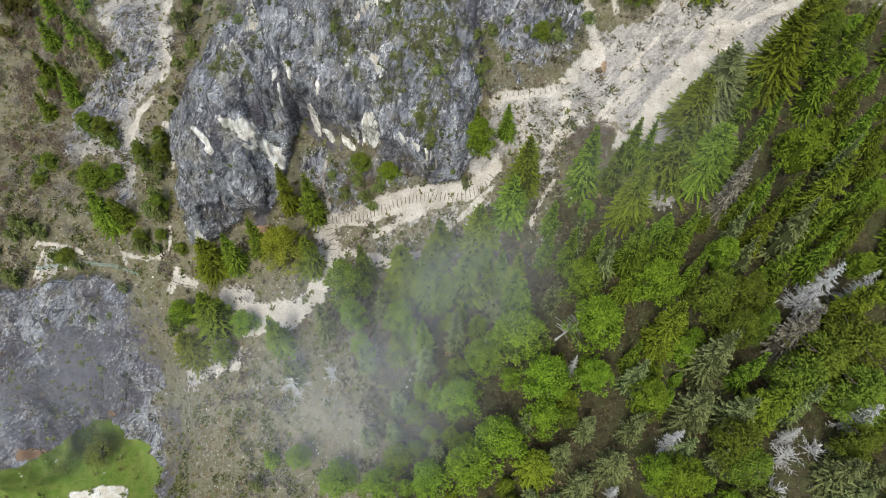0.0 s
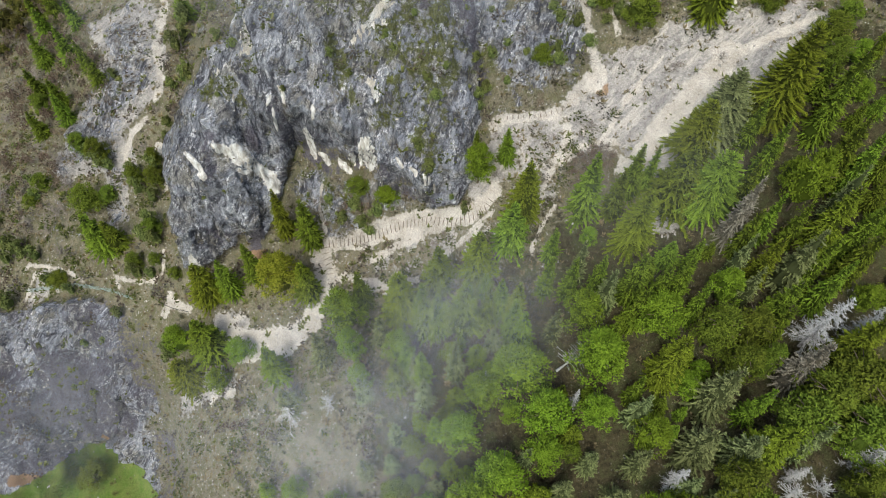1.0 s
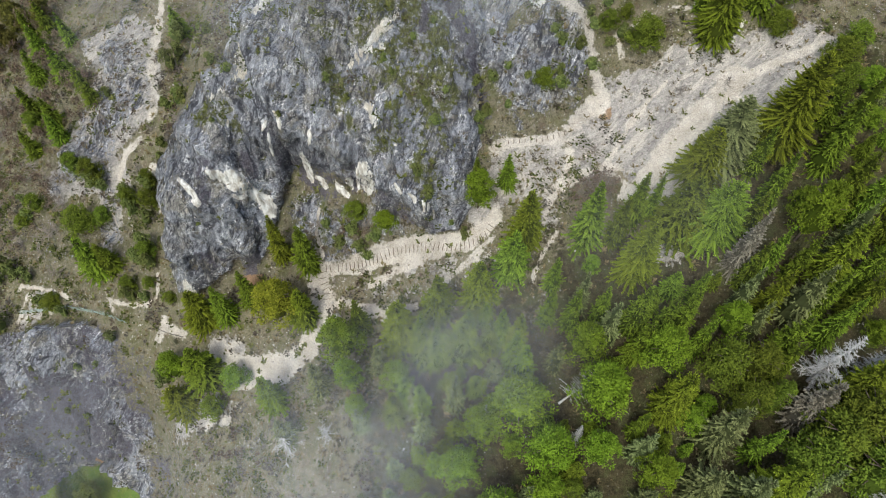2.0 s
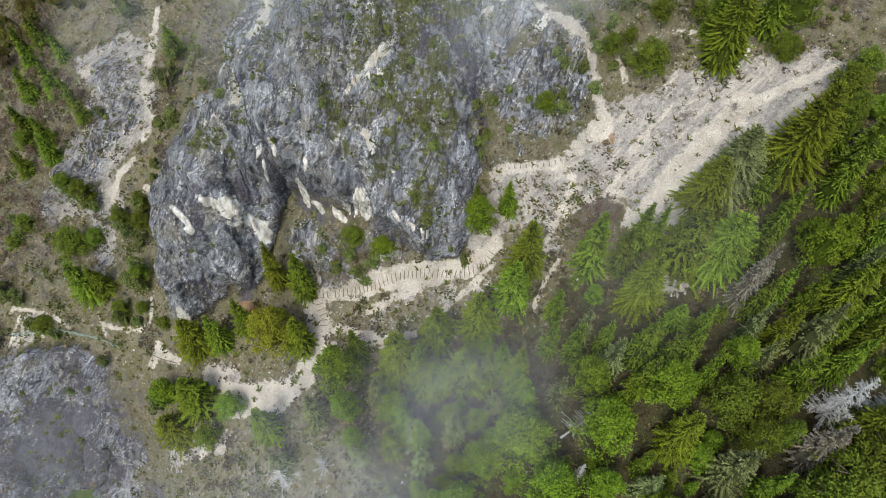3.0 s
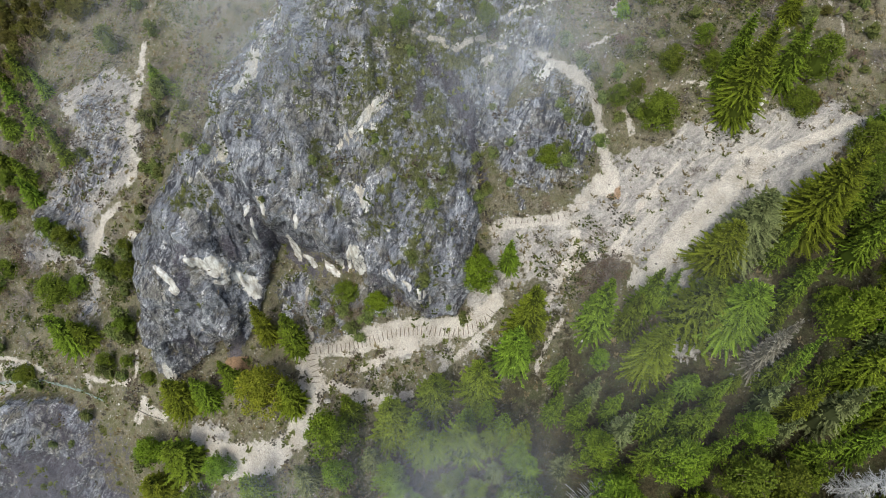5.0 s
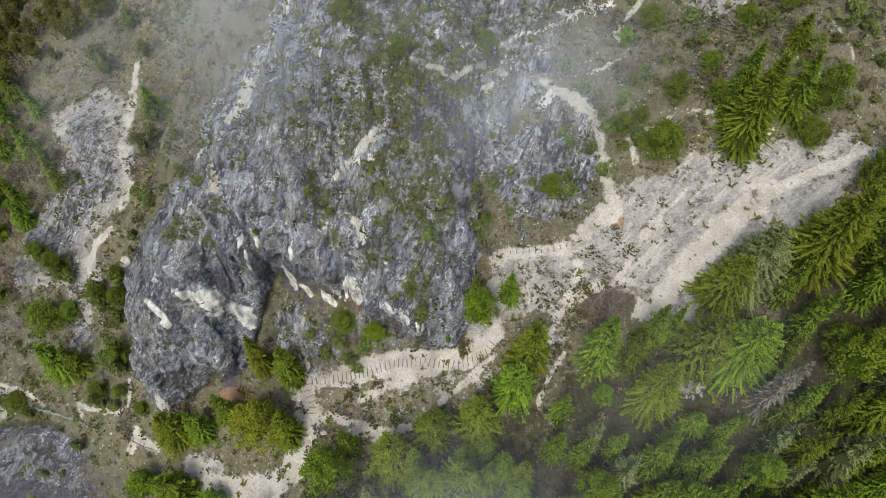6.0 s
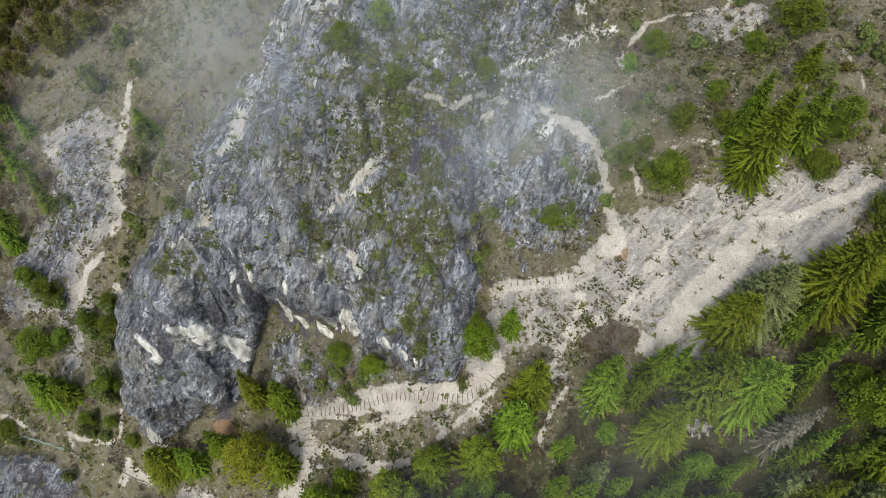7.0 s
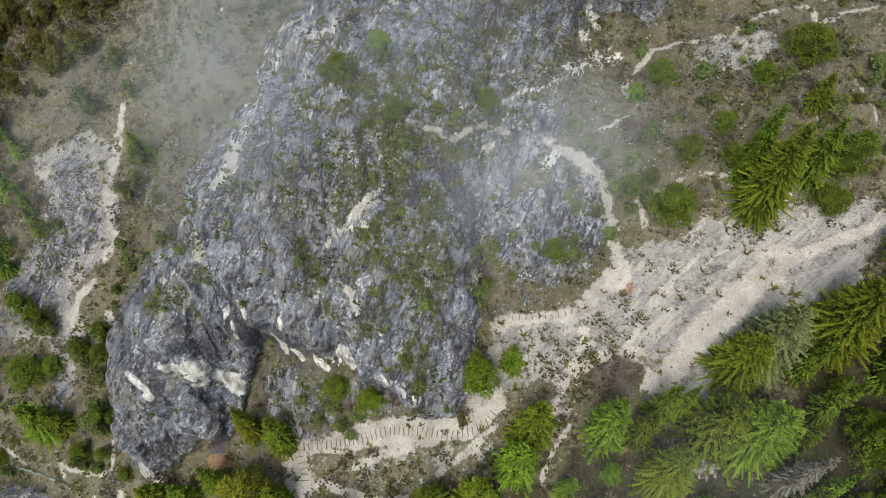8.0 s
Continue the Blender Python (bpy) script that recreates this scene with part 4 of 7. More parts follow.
def bare_branches(rng, height, reach, levels, thick=0.028, droop=-0.25, twigs=5):
    s = Shape()
    for k in range(levels):
        f = 0.12 + 0.86 * k / (levels - 1)
        n = rng.randint(4, 7)
        for b in range(n):
            az = rng.uniform(0, 6.28)
            out = Vector((math.cos(az), math.sin(az), 0))
            length = (reach * (1 - f) ** 0.75 + 0.15) * rng.uniform(0.55, 1.15)
            z0 = height * f
            pts = [out * length * r + Vector((rng.uniform(-.05, .05), rng.uniform(-.05, .05), z0 + length * (0.15 * f * r + droop * r * r * 0.9))) for r in (0, 0.35, 0.7, 1)]
            s.tube(pts, [thick * 1.5, thick * 1.2, thick * 0.9, thick * 0.4], 3)
            side = Vector((-out.y, out.x, 0))
            for j in range(max(2, int(length * twigs))):
                r = rng.uniform(0.2, 1)
                at = pts[0].lerp(pts[3], r) + Vector((0, 0, (pts[1].z + pts[2].z - pts[0].z - pts[3].z) * r * (1 - r)))
                way = (out * rng.uniform(0.2, 1) + side * rng.choice((-1, 1)) * rng.uniform(0.5, 1) + Vector((0, 0, rng.uniform(-0.4, 0.3)))).normalized()
                s.tube([at, at + way * length * rng.uniform(0.12, 0.3)], [thick * 0.8, thick * 0.4], 3)
    return s


def leafy_crown(rng, height, reach, clumps, leaves, leaf, low=0.25, spiky=0.5, dense=True):
    """Sprays of leaves round the ends of many small boughs: an uneven crown with gaps."""
    s = Shape()
    core = []
    for j in range(8 if dense else 0):
        f = j / 7
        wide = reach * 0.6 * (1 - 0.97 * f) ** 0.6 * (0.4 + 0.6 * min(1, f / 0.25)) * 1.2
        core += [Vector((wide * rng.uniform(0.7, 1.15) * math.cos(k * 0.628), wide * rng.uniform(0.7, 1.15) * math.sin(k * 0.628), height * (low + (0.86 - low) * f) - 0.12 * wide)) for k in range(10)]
    # filler body inside the crown, coloured dark for the shade there
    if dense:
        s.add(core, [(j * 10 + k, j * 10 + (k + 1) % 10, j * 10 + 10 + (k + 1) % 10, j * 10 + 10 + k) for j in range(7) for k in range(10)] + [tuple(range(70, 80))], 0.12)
    for k in range(clumps):
        f = rng.random() ** 0.65
        az = rng.uniform(0, 6.28)
        wide = reach * (1 - 0.95 * f) ** 0.6 * (0.4 + 0.6 * min(1, f / 0.25)) * 1.2 * rng.random() ** 0.4
        c = Vector((wide * math.cos(az), wide * math.sin(az), height * (low + (0.93 - low) * f) - 0.12 * wide))
        size = reach * rng.uniform(0.2, 0.34)
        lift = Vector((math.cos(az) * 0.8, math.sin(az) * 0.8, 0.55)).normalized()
        for j in range(leaves):
            d = Vector((rng.gauss(0, 1), rng.gauss(0, 1), rng.gauss(0, 1))).normalized()
            d = (d + lift * 0.6).normalized()
            at = c + Vector((d.x, d.y, d.z * 0.6)) * size * rng.uniform(0.5, 1)
            way = (d * spiky + Vector((rng.uniform(-1, 1), rng.uniform(-1, 1), rng.uniform(-0.5, 0.7)))).normalized()
            side = way.cross(d + Vector((0.01, 0.02, 0.3))).normalized()
            # leaves facing out and up get a lighter colour, as if lit from above
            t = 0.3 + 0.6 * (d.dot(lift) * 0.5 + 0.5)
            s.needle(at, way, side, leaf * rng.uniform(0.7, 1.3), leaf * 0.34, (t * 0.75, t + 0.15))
    return s


def limbs(rng, height, reach, count, radius):
    s = trunk_shape(rng, height * 0.8, radius)
    for k in range(count):
        az, f = rng.uniform(0, 6.28), rng.uniform(0.25, 0.7)
        end = Vector((math.cos(az) * reach * 0.75, math.sin(az) * reach * 0.75, height * (f + 0.18)))
        root = Vector((0, 0, height * f))
        s.tube([root, root.lerp(end, 0.5) + Vector((0, 0, 0.2)), end], [radius * 0.45, radius * 0.3, radius * 0.1], 4)
    return s


KINDS = {}


def prototype(key, name, crown, wood, leaf, bark, label, category, height, reach):
    """Keeps the meshes of one plant of its kind."""
    meshes = [("trunk", wood.mesh(key + "_trunk", bark, True))] if wood else []
    if crown:
        meshes.append((("crown" if leaf not in (DEAD, TWIGS) else "branchwork"), crown.mesh(key + "_crown", leaf)))
    KINDS[key] = (name, meshes, label, category, height, reach)


FIRST = {}


def plant(key, x, y, height, width, turn, label="", group=""):
    """Stands one plant on the land."""
    name, meshes, text, category, tall, reach = KINDS[key]
    px, py, pz = foothold(x, y)
    m = pose(px, py, pz - 0.1, 0, 0, turn) @ Matrix.Diagonal((width / 2 / reach, width / 2 / reach, height / tall, 1))
    if key in FIRST:
        ob = copy_thing(FIRST[key], m @ Matrix.Diagonal((*(1 / v for v in FIRST[key].scale), 1)))
    else:
        FIRST[key] = ob = new(name)
        for part_name, mesh in meshes:
            part(part_name, mesh, ob)
        ob.matrix_basis = m
    return tagged(ob, label or text, category, group or KIND_GROUP.get(category, ""))


KIND_GROUP = {"spruce": "spruces of the hillside wood", "tree": "leafy trees of the hillside", "shrub": "shrubs on the rock and slope", "dead tree": "dead trees in the wood"}
rng = random.Random(11)
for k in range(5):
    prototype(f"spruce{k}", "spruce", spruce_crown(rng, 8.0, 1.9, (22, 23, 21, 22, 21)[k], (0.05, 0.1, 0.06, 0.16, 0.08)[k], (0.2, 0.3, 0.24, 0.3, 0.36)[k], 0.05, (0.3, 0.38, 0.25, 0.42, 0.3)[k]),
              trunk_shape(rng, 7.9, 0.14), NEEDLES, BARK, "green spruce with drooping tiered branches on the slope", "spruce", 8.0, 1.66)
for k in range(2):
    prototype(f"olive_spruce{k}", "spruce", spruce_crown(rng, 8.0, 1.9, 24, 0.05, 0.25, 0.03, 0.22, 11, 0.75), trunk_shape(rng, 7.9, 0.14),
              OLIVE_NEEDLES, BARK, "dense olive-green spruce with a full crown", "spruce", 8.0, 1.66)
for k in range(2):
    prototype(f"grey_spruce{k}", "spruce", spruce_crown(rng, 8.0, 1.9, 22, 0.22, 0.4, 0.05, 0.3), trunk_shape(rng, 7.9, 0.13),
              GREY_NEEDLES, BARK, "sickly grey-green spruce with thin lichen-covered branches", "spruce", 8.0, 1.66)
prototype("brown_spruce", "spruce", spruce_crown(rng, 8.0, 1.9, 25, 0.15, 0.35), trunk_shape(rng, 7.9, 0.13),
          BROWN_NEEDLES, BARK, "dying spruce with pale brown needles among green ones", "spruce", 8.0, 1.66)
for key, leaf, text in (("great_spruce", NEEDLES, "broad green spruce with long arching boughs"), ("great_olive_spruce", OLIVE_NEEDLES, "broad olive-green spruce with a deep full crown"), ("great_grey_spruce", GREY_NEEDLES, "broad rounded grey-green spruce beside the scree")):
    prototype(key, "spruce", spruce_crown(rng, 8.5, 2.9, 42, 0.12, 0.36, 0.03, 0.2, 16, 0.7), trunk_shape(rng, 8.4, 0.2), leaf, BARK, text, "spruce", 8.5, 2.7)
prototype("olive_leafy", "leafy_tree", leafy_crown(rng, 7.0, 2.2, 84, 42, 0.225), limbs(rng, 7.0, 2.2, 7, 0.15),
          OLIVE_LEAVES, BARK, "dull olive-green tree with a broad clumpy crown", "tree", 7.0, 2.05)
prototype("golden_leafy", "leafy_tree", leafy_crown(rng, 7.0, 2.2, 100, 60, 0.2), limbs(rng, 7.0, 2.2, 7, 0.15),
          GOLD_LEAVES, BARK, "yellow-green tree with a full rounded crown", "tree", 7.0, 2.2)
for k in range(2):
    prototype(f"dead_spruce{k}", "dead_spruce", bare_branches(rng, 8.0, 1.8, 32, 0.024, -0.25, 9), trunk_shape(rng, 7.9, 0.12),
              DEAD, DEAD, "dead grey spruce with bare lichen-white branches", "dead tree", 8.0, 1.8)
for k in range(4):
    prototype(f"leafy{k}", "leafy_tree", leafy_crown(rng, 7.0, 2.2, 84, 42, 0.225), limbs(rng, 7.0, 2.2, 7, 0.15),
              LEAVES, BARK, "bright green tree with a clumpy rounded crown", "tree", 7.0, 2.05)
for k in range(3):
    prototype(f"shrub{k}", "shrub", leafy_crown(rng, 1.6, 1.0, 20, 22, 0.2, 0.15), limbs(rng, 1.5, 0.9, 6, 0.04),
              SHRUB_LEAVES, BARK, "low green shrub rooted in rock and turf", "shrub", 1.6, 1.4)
for k in range(2):
    prototype(f"bare_shrub{k}", "bare_shrub", bare_branches(rng, 1.6, 1.1, 5, 0.015, 0.3), None,
              TWIGS, TWIGS, "leafless brown shrub of thin twigs", "shrub", 1.6, 1.0)
prototype("dead_bush", "dead_bush", bare_branches(rng, 2.4, 1.6, 10, 0.026, 0.25), None, DEAD, DEAD, "dead whitened bush with spreading branches", "dead tree", 2.4, 1.5)

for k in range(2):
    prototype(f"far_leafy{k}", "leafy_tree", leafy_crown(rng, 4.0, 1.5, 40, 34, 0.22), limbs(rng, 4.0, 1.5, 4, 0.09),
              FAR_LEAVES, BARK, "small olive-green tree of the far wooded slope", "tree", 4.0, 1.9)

for k in range(2):
    prototype(f"brown_shrub{k}", "brown_shrub", leafy_crown(rng, 1.6, 1.0, 15, 14, 0.17, 0.15, 1.6, False), limbs(rng, 1.5, 0.9, 5, 0.035),
              BUDS, BARK, "grey-brown shrub of dense budding twigs on the slope", "shrub", 1.6, 1.4)

# ---- every tree and shrub on the hillside: kind, place, height, spread, turn ----
plant("spruce3", 7.3, 31.6, 8.0, 3.2, 170)
plant("grey_spruce0", 11.3, 30.4, 7.0, 2.4, 85)
plant("spruce3", -2.1, 35.4, 7.5, 3.1, 295)
plant("grey_spruce1", -6.7, 32.7, 7.0, 2.7, 283)
plant("spruce2", 21.6, 32.9, 8.0, 2.6, 196)
plant("olive_leafy", 38.3, 54.0, 4.5, 3.6, 127)
plant("olive_leafy", 40.0, 55.9, 4.0, 3.1, 224)
plant("olive_leafy", 37.9, 50.9, 5.0, 2.9, 76)
plant("olive_leafy", 11.3, 58.1, 2.6, 2.4, 121)
plant("shrub0", 14.9, 60.9, 2.0, 2.3, 303)
plant("shrub1", 5.0, 56.3, 2.0, 2.1, 278)
plant("shrub2", 5.8, 58.9, 1.8, 2.0, 66)
plant("shrub0", 4.5, 54.7, 1.6, 1.7, 189)
plant("shrub1", 7.4, 56.6, 1.4, 1.5, 309)
plant("shrub2", 12.9, 58.9, 1.8, 2.0, 242)
plant("bare_shrub0", 9.0, 60.2, 1.6, 2.3, 320)
plant("bare_shrub1", 16.3, 57.7, 1.4, 2.0, 297)
plant("shrub0", 18.1, 64.6, 2.0, 2.4, 33)
plant("shrub1", 19.3, 61.5, 2.0, 2.6, 310)
plant("olive_leafy", -9.6, 49.6, 2.6, 2.6, 6)
plant("leafy1", -6.2, 48.1, 2.8, 2.7, 240)
plant("brown_shrub0", -8.3, 47.8, 1.6, 2.5, 132)
plant("brown_shrub1", -11.5, 48.2, 1.5, 2.3, 282)
plant("shrub2", -13.3, 49.2, 1.5, 2.2, 119)
plant("shrub0", -2.3, 50.7, 1.6, 2.0, 98)
plant("shrub1", -1.2, 49.2, 1.4, 1.7, 240)
plant("shrub2", 2.7, 45.9, 1.1, 1.5, 276)
plant("spruce2", -59.7, 88.4, 6.5, 3.2, 293)
plant("spruce2", -54.7, 84.3, 6.0, 2.8, 241)
plant("spruce1", -54.5, 78.6, 6.5, 3.3, 206)
plant("spruce1", -50.6, 75.4, 6.0, 2.6, 70)
plant("spruce1", -46.6, 71.5, 6.0, 2.7, 196)
plant("spruce0", -52.8, 68.2, 6.0, 3.5, 6)
plant("olive_leafy", -49.5, 63.0, 4.5, 2.7, 17)
plant("olive_leafy", -45.7, 60.7, 5.0, 3.1, 26)
plant("spruce4", -59.9, 80.0, 6.0, 3.8, 253)
plant("spruce4", -59.8, 74.8, 6.0, 3.4, 323)
plant("spruce1", -55.1, 71.5, 6.0, 3.2, 20)
plant("olive_leafy", -47.9, 55.4, 5.0, 4.4, 183)
plant("spruce4", -45.0, 49.7, 8.0, 5.6, 221)
plant("spruce4", -42.9, 49.5, 6.0, 4.2, 60)
plant("olive_leafy", -37.5, 58.1, 3.5, 2.0, 131)
plant("olive_leafy", -37.4, 55.6, 4.0, 2.4, 258)
plant("olive_leafy", -40.4, 56.5, 4.0, 2.3, 288)
plant("olive_leafy", -37.0, 49.1, 4.0, 2.5, 352)
plant("olive_leafy", -36.5, 45.6, 2.5, 1.6, 250)
plant("spruce1", -35.5, 79.3, 5.0, 3.3, 28)
plant("olive_leafy", -59.0, 72.2, 4.0, 3.0, 333)
plant("spruce1", -60.0, 84.4, 6.0, 3.3, 241)
plant("spruce2", -62.9, 88.4, 6.0, 3.0, 354)
plant("spruce2", -58.5, 68.3, 5.5, 3.1, 335)
plant("olive_leafy", -55.8, 59.6, 3.5, 2.7, 48)
plant("olive_leafy", -45.1, 55.9, 3.0, 2.4, 75)
plant("olive_leafy", -39.9, 46.2, 3.0, 2.3, 152)
plant("olive_leafy", -53.3, 47.0, 2.5, 3.0, 271)
plant("olive_leafy", -58.3, 58.1, 2.5, 2.4, 47)
plant("olive_leafy", -33.5, 43.2, 2.0, 1.7, 8)
plant("great_olive_spruce", 28.0, 59.4, 11.0, 5.3, 40)
plant("spruce0", 28.0, 63.2, 6.5, 3.1, 180)
plant("spruce0", 26.7, 61.8, 5.0, 2.2, 212)
plant("spruce1", 31.9, 61.3, 7.5, 3.8, 294)
plant("olive_leafy", 34.5, 61.0, 6.0, 3.3, 0)
plant("olive_leafy", 33.5, 58.2, 3.5, 2.3, 31)
plant("olive_leafy", 21.2, 60.0, 4.5, 4.0, 246)
plant("olive_leafy", 22.6, 64.0, 3.5, 2.4, 74)
plant("leafy1", 18.7, 70.2, 2.5, 1.6, 13)
plant("olive_leafy", 33.1, 71.6, 3.5, 4.0, 358)
plant("olive_leafy", 29.1, 69.6, 2.5, 2.0, 4)
plant("olive_spruce0", 33.1, 66.8, 4.0, 2.4, 122)
plant("olive_leafy", 25.5, 65.6, 2.5, 1.9, 45)
plant("olive_leafy", 17.9, 62.3, 3.0, 2.1, 341)
plant("olive_leafy", 25.9, 63.2, 2.5, 1.8, 238)
plant("olive_leafy", 19.8, 62.9, 2.2, 1.6, 58)
plant("olive_leafy", 4.2, 67.9, 2.6, 2.0, 199)
plant("olive_leafy", -3.1, 66.0, 2.6, 1.9, 243)
plant("leafy1", -4.1, 70.7, 3.0, 2.2, 52)
plant("olive_leafy", -7.2, 68.4, 2.5, 2.4, 69)
plant("olive_leafy", 33.1, 58.9, 3.0, 2.3, 122)
plant("olive_leafy", 21.3, 71.9, 2.4, 2.7, 133)
plant("great_olive_spruce", 33.1, 48.6, 11.5, 6.6, 13)
plant("spruce2", 37.1, 46.4, 11.0, 3.5, 121)
plant("spruce3", 36.0, 44.9, 9.0, 3.4, 39)
plant("spruce1", 31.5, 42.9, 9.0, 2.7, 68)
plant("spruce2", 36.3, 40.6, 10.0, 3.6, 264)
plant("spruce2", 37.9, 39.7, 9.0, 3.2, 7)
plant("spruce3", 30.7, 46.3, 7.0, 2.9, 201)
plant("leafy1", 33.7, 39.0, 9.5, 3.9, 308)
plant("great_spruce", 27.1, 41.6, 8.5, 6.6, 243)
plant("brown_spruce", 28.7, 38.0, 10.0, 2.9, 228)
plant("spruce3", 29.7, 40.9, 7.0, 2.8, 127)
plant("grey_spruce0", 36.2, 37.1, 9.0, 2.8, 259)
plant("olive_spruce1", 35.3, 35.4, 10.0, 3.5, 156)
plant("spruce4", 30.8, 37.0, 8.0, 2.7, 298)
plant("spruce3", 32.8, 35.9, 8.0, 2.5, 142)
plant("grey_spruce0", 32.6, 32.5, 10.0, 3.9, 10)
plant("olive_spruce0", 30.2, 33.1, 9.0, 2.5, 211)
plant("spruce0", 37.3, 33.9, 9.0, 3.3, 327)
plant("spruce3", 37.1, 31.8, 9.0, 3.4, 286)
plant("spruce2", 34.7, 30.0, 9.0, 2.9, 2)
plant("spruce1", 29.1, 36.2, 8.0, 2.6, 45)
plant("grey_spruce0", 28.5, 34.2, 8.0, 2.6, 352)
plant("spruce0", 23.3, 33.0, 8.5, 2.9, 156)
plant("leafy3", 27.0, 31.8, 7.0, 3.1, 177)
plant("spruce1", 31.3, 29.4, 9.0, 3.2, 112)
plant("grey_spruce0", 29.0, 31.5, 7.5, 2.6, 86)
plant("spruce0", 24.9, 35.5, 6.0, 2.3, 301)
plant("spruce0", 34.1, 32.2, 9.0, 2.7, 288)
plant("spruce2", 15.4, 43.5, 10.0, 4.5, 190)
plant("spruce1", 18.3, 42.8, 8.0, 3.1, 76)
plant("spruce2", 20.0, 44.5, 8.5, 3.3, 244)
plant("spruce1", 21.7, 44.7, 7.5, 2.2, 195)
plant("great_olive_spruce", 19.9, 39.3, 9.5, 5.0, 169)
plant("grey_spruce1", 14.0, 36.0, 8.5, 2.6, 328)
plant("spruce1", 18.9, 33.4, 9.5, 3.4, 322)
plant("spruce3", 10.9, 35.2, 8.0, 2.6, 213)
plant("spruce3", 13.1, 34.4, 8.5, 2.6, 239)
plant("spruce0", 16.0, 34.9, 7.0, 2.4, 247)
plant("spruce4", 11.7, 38.7, 6.5, 2.5, 102)
plant("grey_spruce0", 16.4, 32.7, 8.5, 3.4, 199)
plant("olive_spruce1", 7.8, 33.2, 8.0, 2.8, 142)
plant("spruce2", 6.2, 34.2, 7.5, 2.7, 210)
plant("spruce4", 8.2, 30.1, 8.0, 3.5, 355)
plant("leafy3", 13.9, 31.1, 8.0, 3.8, 138)
plant("spruce1", 19.2, 30.7, 8.5, 3.3, 204)
plant("leafy3", 20.7, 29.5, 9.0, 4.3, 24)
plant("leafy3", 15.1, 26.6, 8.5, 5.1, 109)
plant("spruce1", 6.5, 28.5, 6.5, 2.6, 256)
plant("leafy3", 7.5, 25.7, 9.0, 5.8, 229)
plant("dead_spruce0", 4.3, 25.9, 6.0, 1.5, 1)
plant("olive_spruce0", 21.5, 25.4, 10.0, 4.0, 11)
plant("spruce3", 18.3, 23.4, 7.0, 2.3, 84)
plant("dead_spruce1", 12.8, 23.1, 6.0, 1.3, 308)
plant("spruce4", 17.1, 26.6, 7.0, 2.4, 192)
plant("spruce3", 24.5, 30.6, 8.0, 2.5, 291)
plant("olive_leafy", 25.8, 27.8, 8.5, 4.2, 103)
plant("olive_leafy", 28.3, 27.5, 8.5, 3.8, 225)
plant("dead_spruce1", 33.6, 26.7, 10.5, 3.8, 191)
plant("dead_spruce0", 36.9, 26.4, 8.0, 2.5, 28)
plant("olive_spruce0", 35.9, 24.8, 9.5, 3.8, 252)
plant("brown_spruce", 31.9, 23.5, 10.0, 3.9, 5)
plant("olive_leafy", 29.4, 24.6, 8.0, 2.4, 38)
plant("grey_spruce1", 25.0, 22.1, 11.0, 4.4, 197)
plant("olive_leafy", 35.3, 21.5, 8.5, 5.8, 20)
plant("olive_leafy", 32.9, 20.6, 8.5, 5.7, 283)
plant("olive_leafy", 35.0, 17.6, 8.0, 5.2, 282)
plant("olive_leafy", 31.1, 19.0, 8.5, 4.9, 65)
plant("olive_leafy", 27.4, 24.6, 8.0, 3.4, 358)
plant("spruce3", 27.9, 20.7, 8.5, 2.7, 166)
plant("spruce1", 30.9, 27.7, 8.0, 2.5, 127)
plant("leafy3", 1.6, 20.8, 7.5, 4.0, 254)
plant("grey_spruce0", 1.3, 27.7, 10.0, 2.9, 242)
plant("leafy3", 3.7, 24.6, 7.8, 3.7, 125)
plant("leafy3", 10.0, 21.8, 8.0, 4.7, 31)
plant("leafy1", 14.5, 21.4, 7.5, 3.5, 261)
plant("grey_spruce0", 18.4, 21.4, 8.0, 3.3, 101)
plant("leafy1", 19.2, 19.1, 7.5, 3.7, 356)
plant("leafy2", 9.6, 18.4, 6.5, 3.5, 172)
plant("grey_spruce1", 13.8, 17.3, 6.0, 2.5, 139)
plant("grey_spruce0", 8.2, 18.3, 5.5, 2.0, 243)
plant("spruce1", 4.7, 18.0, 6.0, 2.6, 353)
plant("leafy1", 5.4, 16.5, 7.5, 4.8, 226)
plant("leafy1", 2.6, 14.3, 7.5, 5.5, 310)
plant("grey_spruce0", 11.0, 14.9, 7.5, 3.0, 108)
plant("grey_spruce1", 18.0, 16.9, 7.5, 2.8, 136)
plant("grey_spruce1", 15.9, 13.7, 6.5, 3.9, 36)
plant("olive_spruce1", 8.9, 14.3, 6.5, 4.1, 164)
plant("grey_spruce1", 12.9, 12.1, 6.5, 3.4, 143)
plant("dead_bush", 2.2, 16.7, 3.5, 1.9, 278)
plant("grey_spruce1", -0.8, 16.0, 6.5, 2.6, 12)
plant("dead_spruce1", 15.6, 11.4, 5.0, 1.4, 325)
plant("leafy3", -1.4, 13.5, 7.0, 3.9, 301)
plant("grey_spruce1", 23.2, 17.8, 8.0, 4.7, 157)
plant("grey_spruce1", 26.3, 16.9, 8.5, 4.2, 183)
plant("dead_spruce0", 20.8, 15.2, 7.5, 2.2, 251)
plant("grey_spruce0", 21.7, 14.5, 7.0, 3.0, 93)
plant("olive_leafy", 25.6, 14.4, 8.0, 4.0, 69)
plant("olive_spruce1", 28.7, 17.2, 8.5, 4.3, 40)
plant("grey_spruce1", 31.0, 17.2, 9.0, 2.8, 301)
plant("dead_spruce0", 30.3, 15.0, 5.0, 1.7, 109)
plant("dead_bush", 30.0, 13.6, 3.0, 3.3, 211)
plant("dead_bush", 32.3, 13.9, 2.5, 2.4, 338)
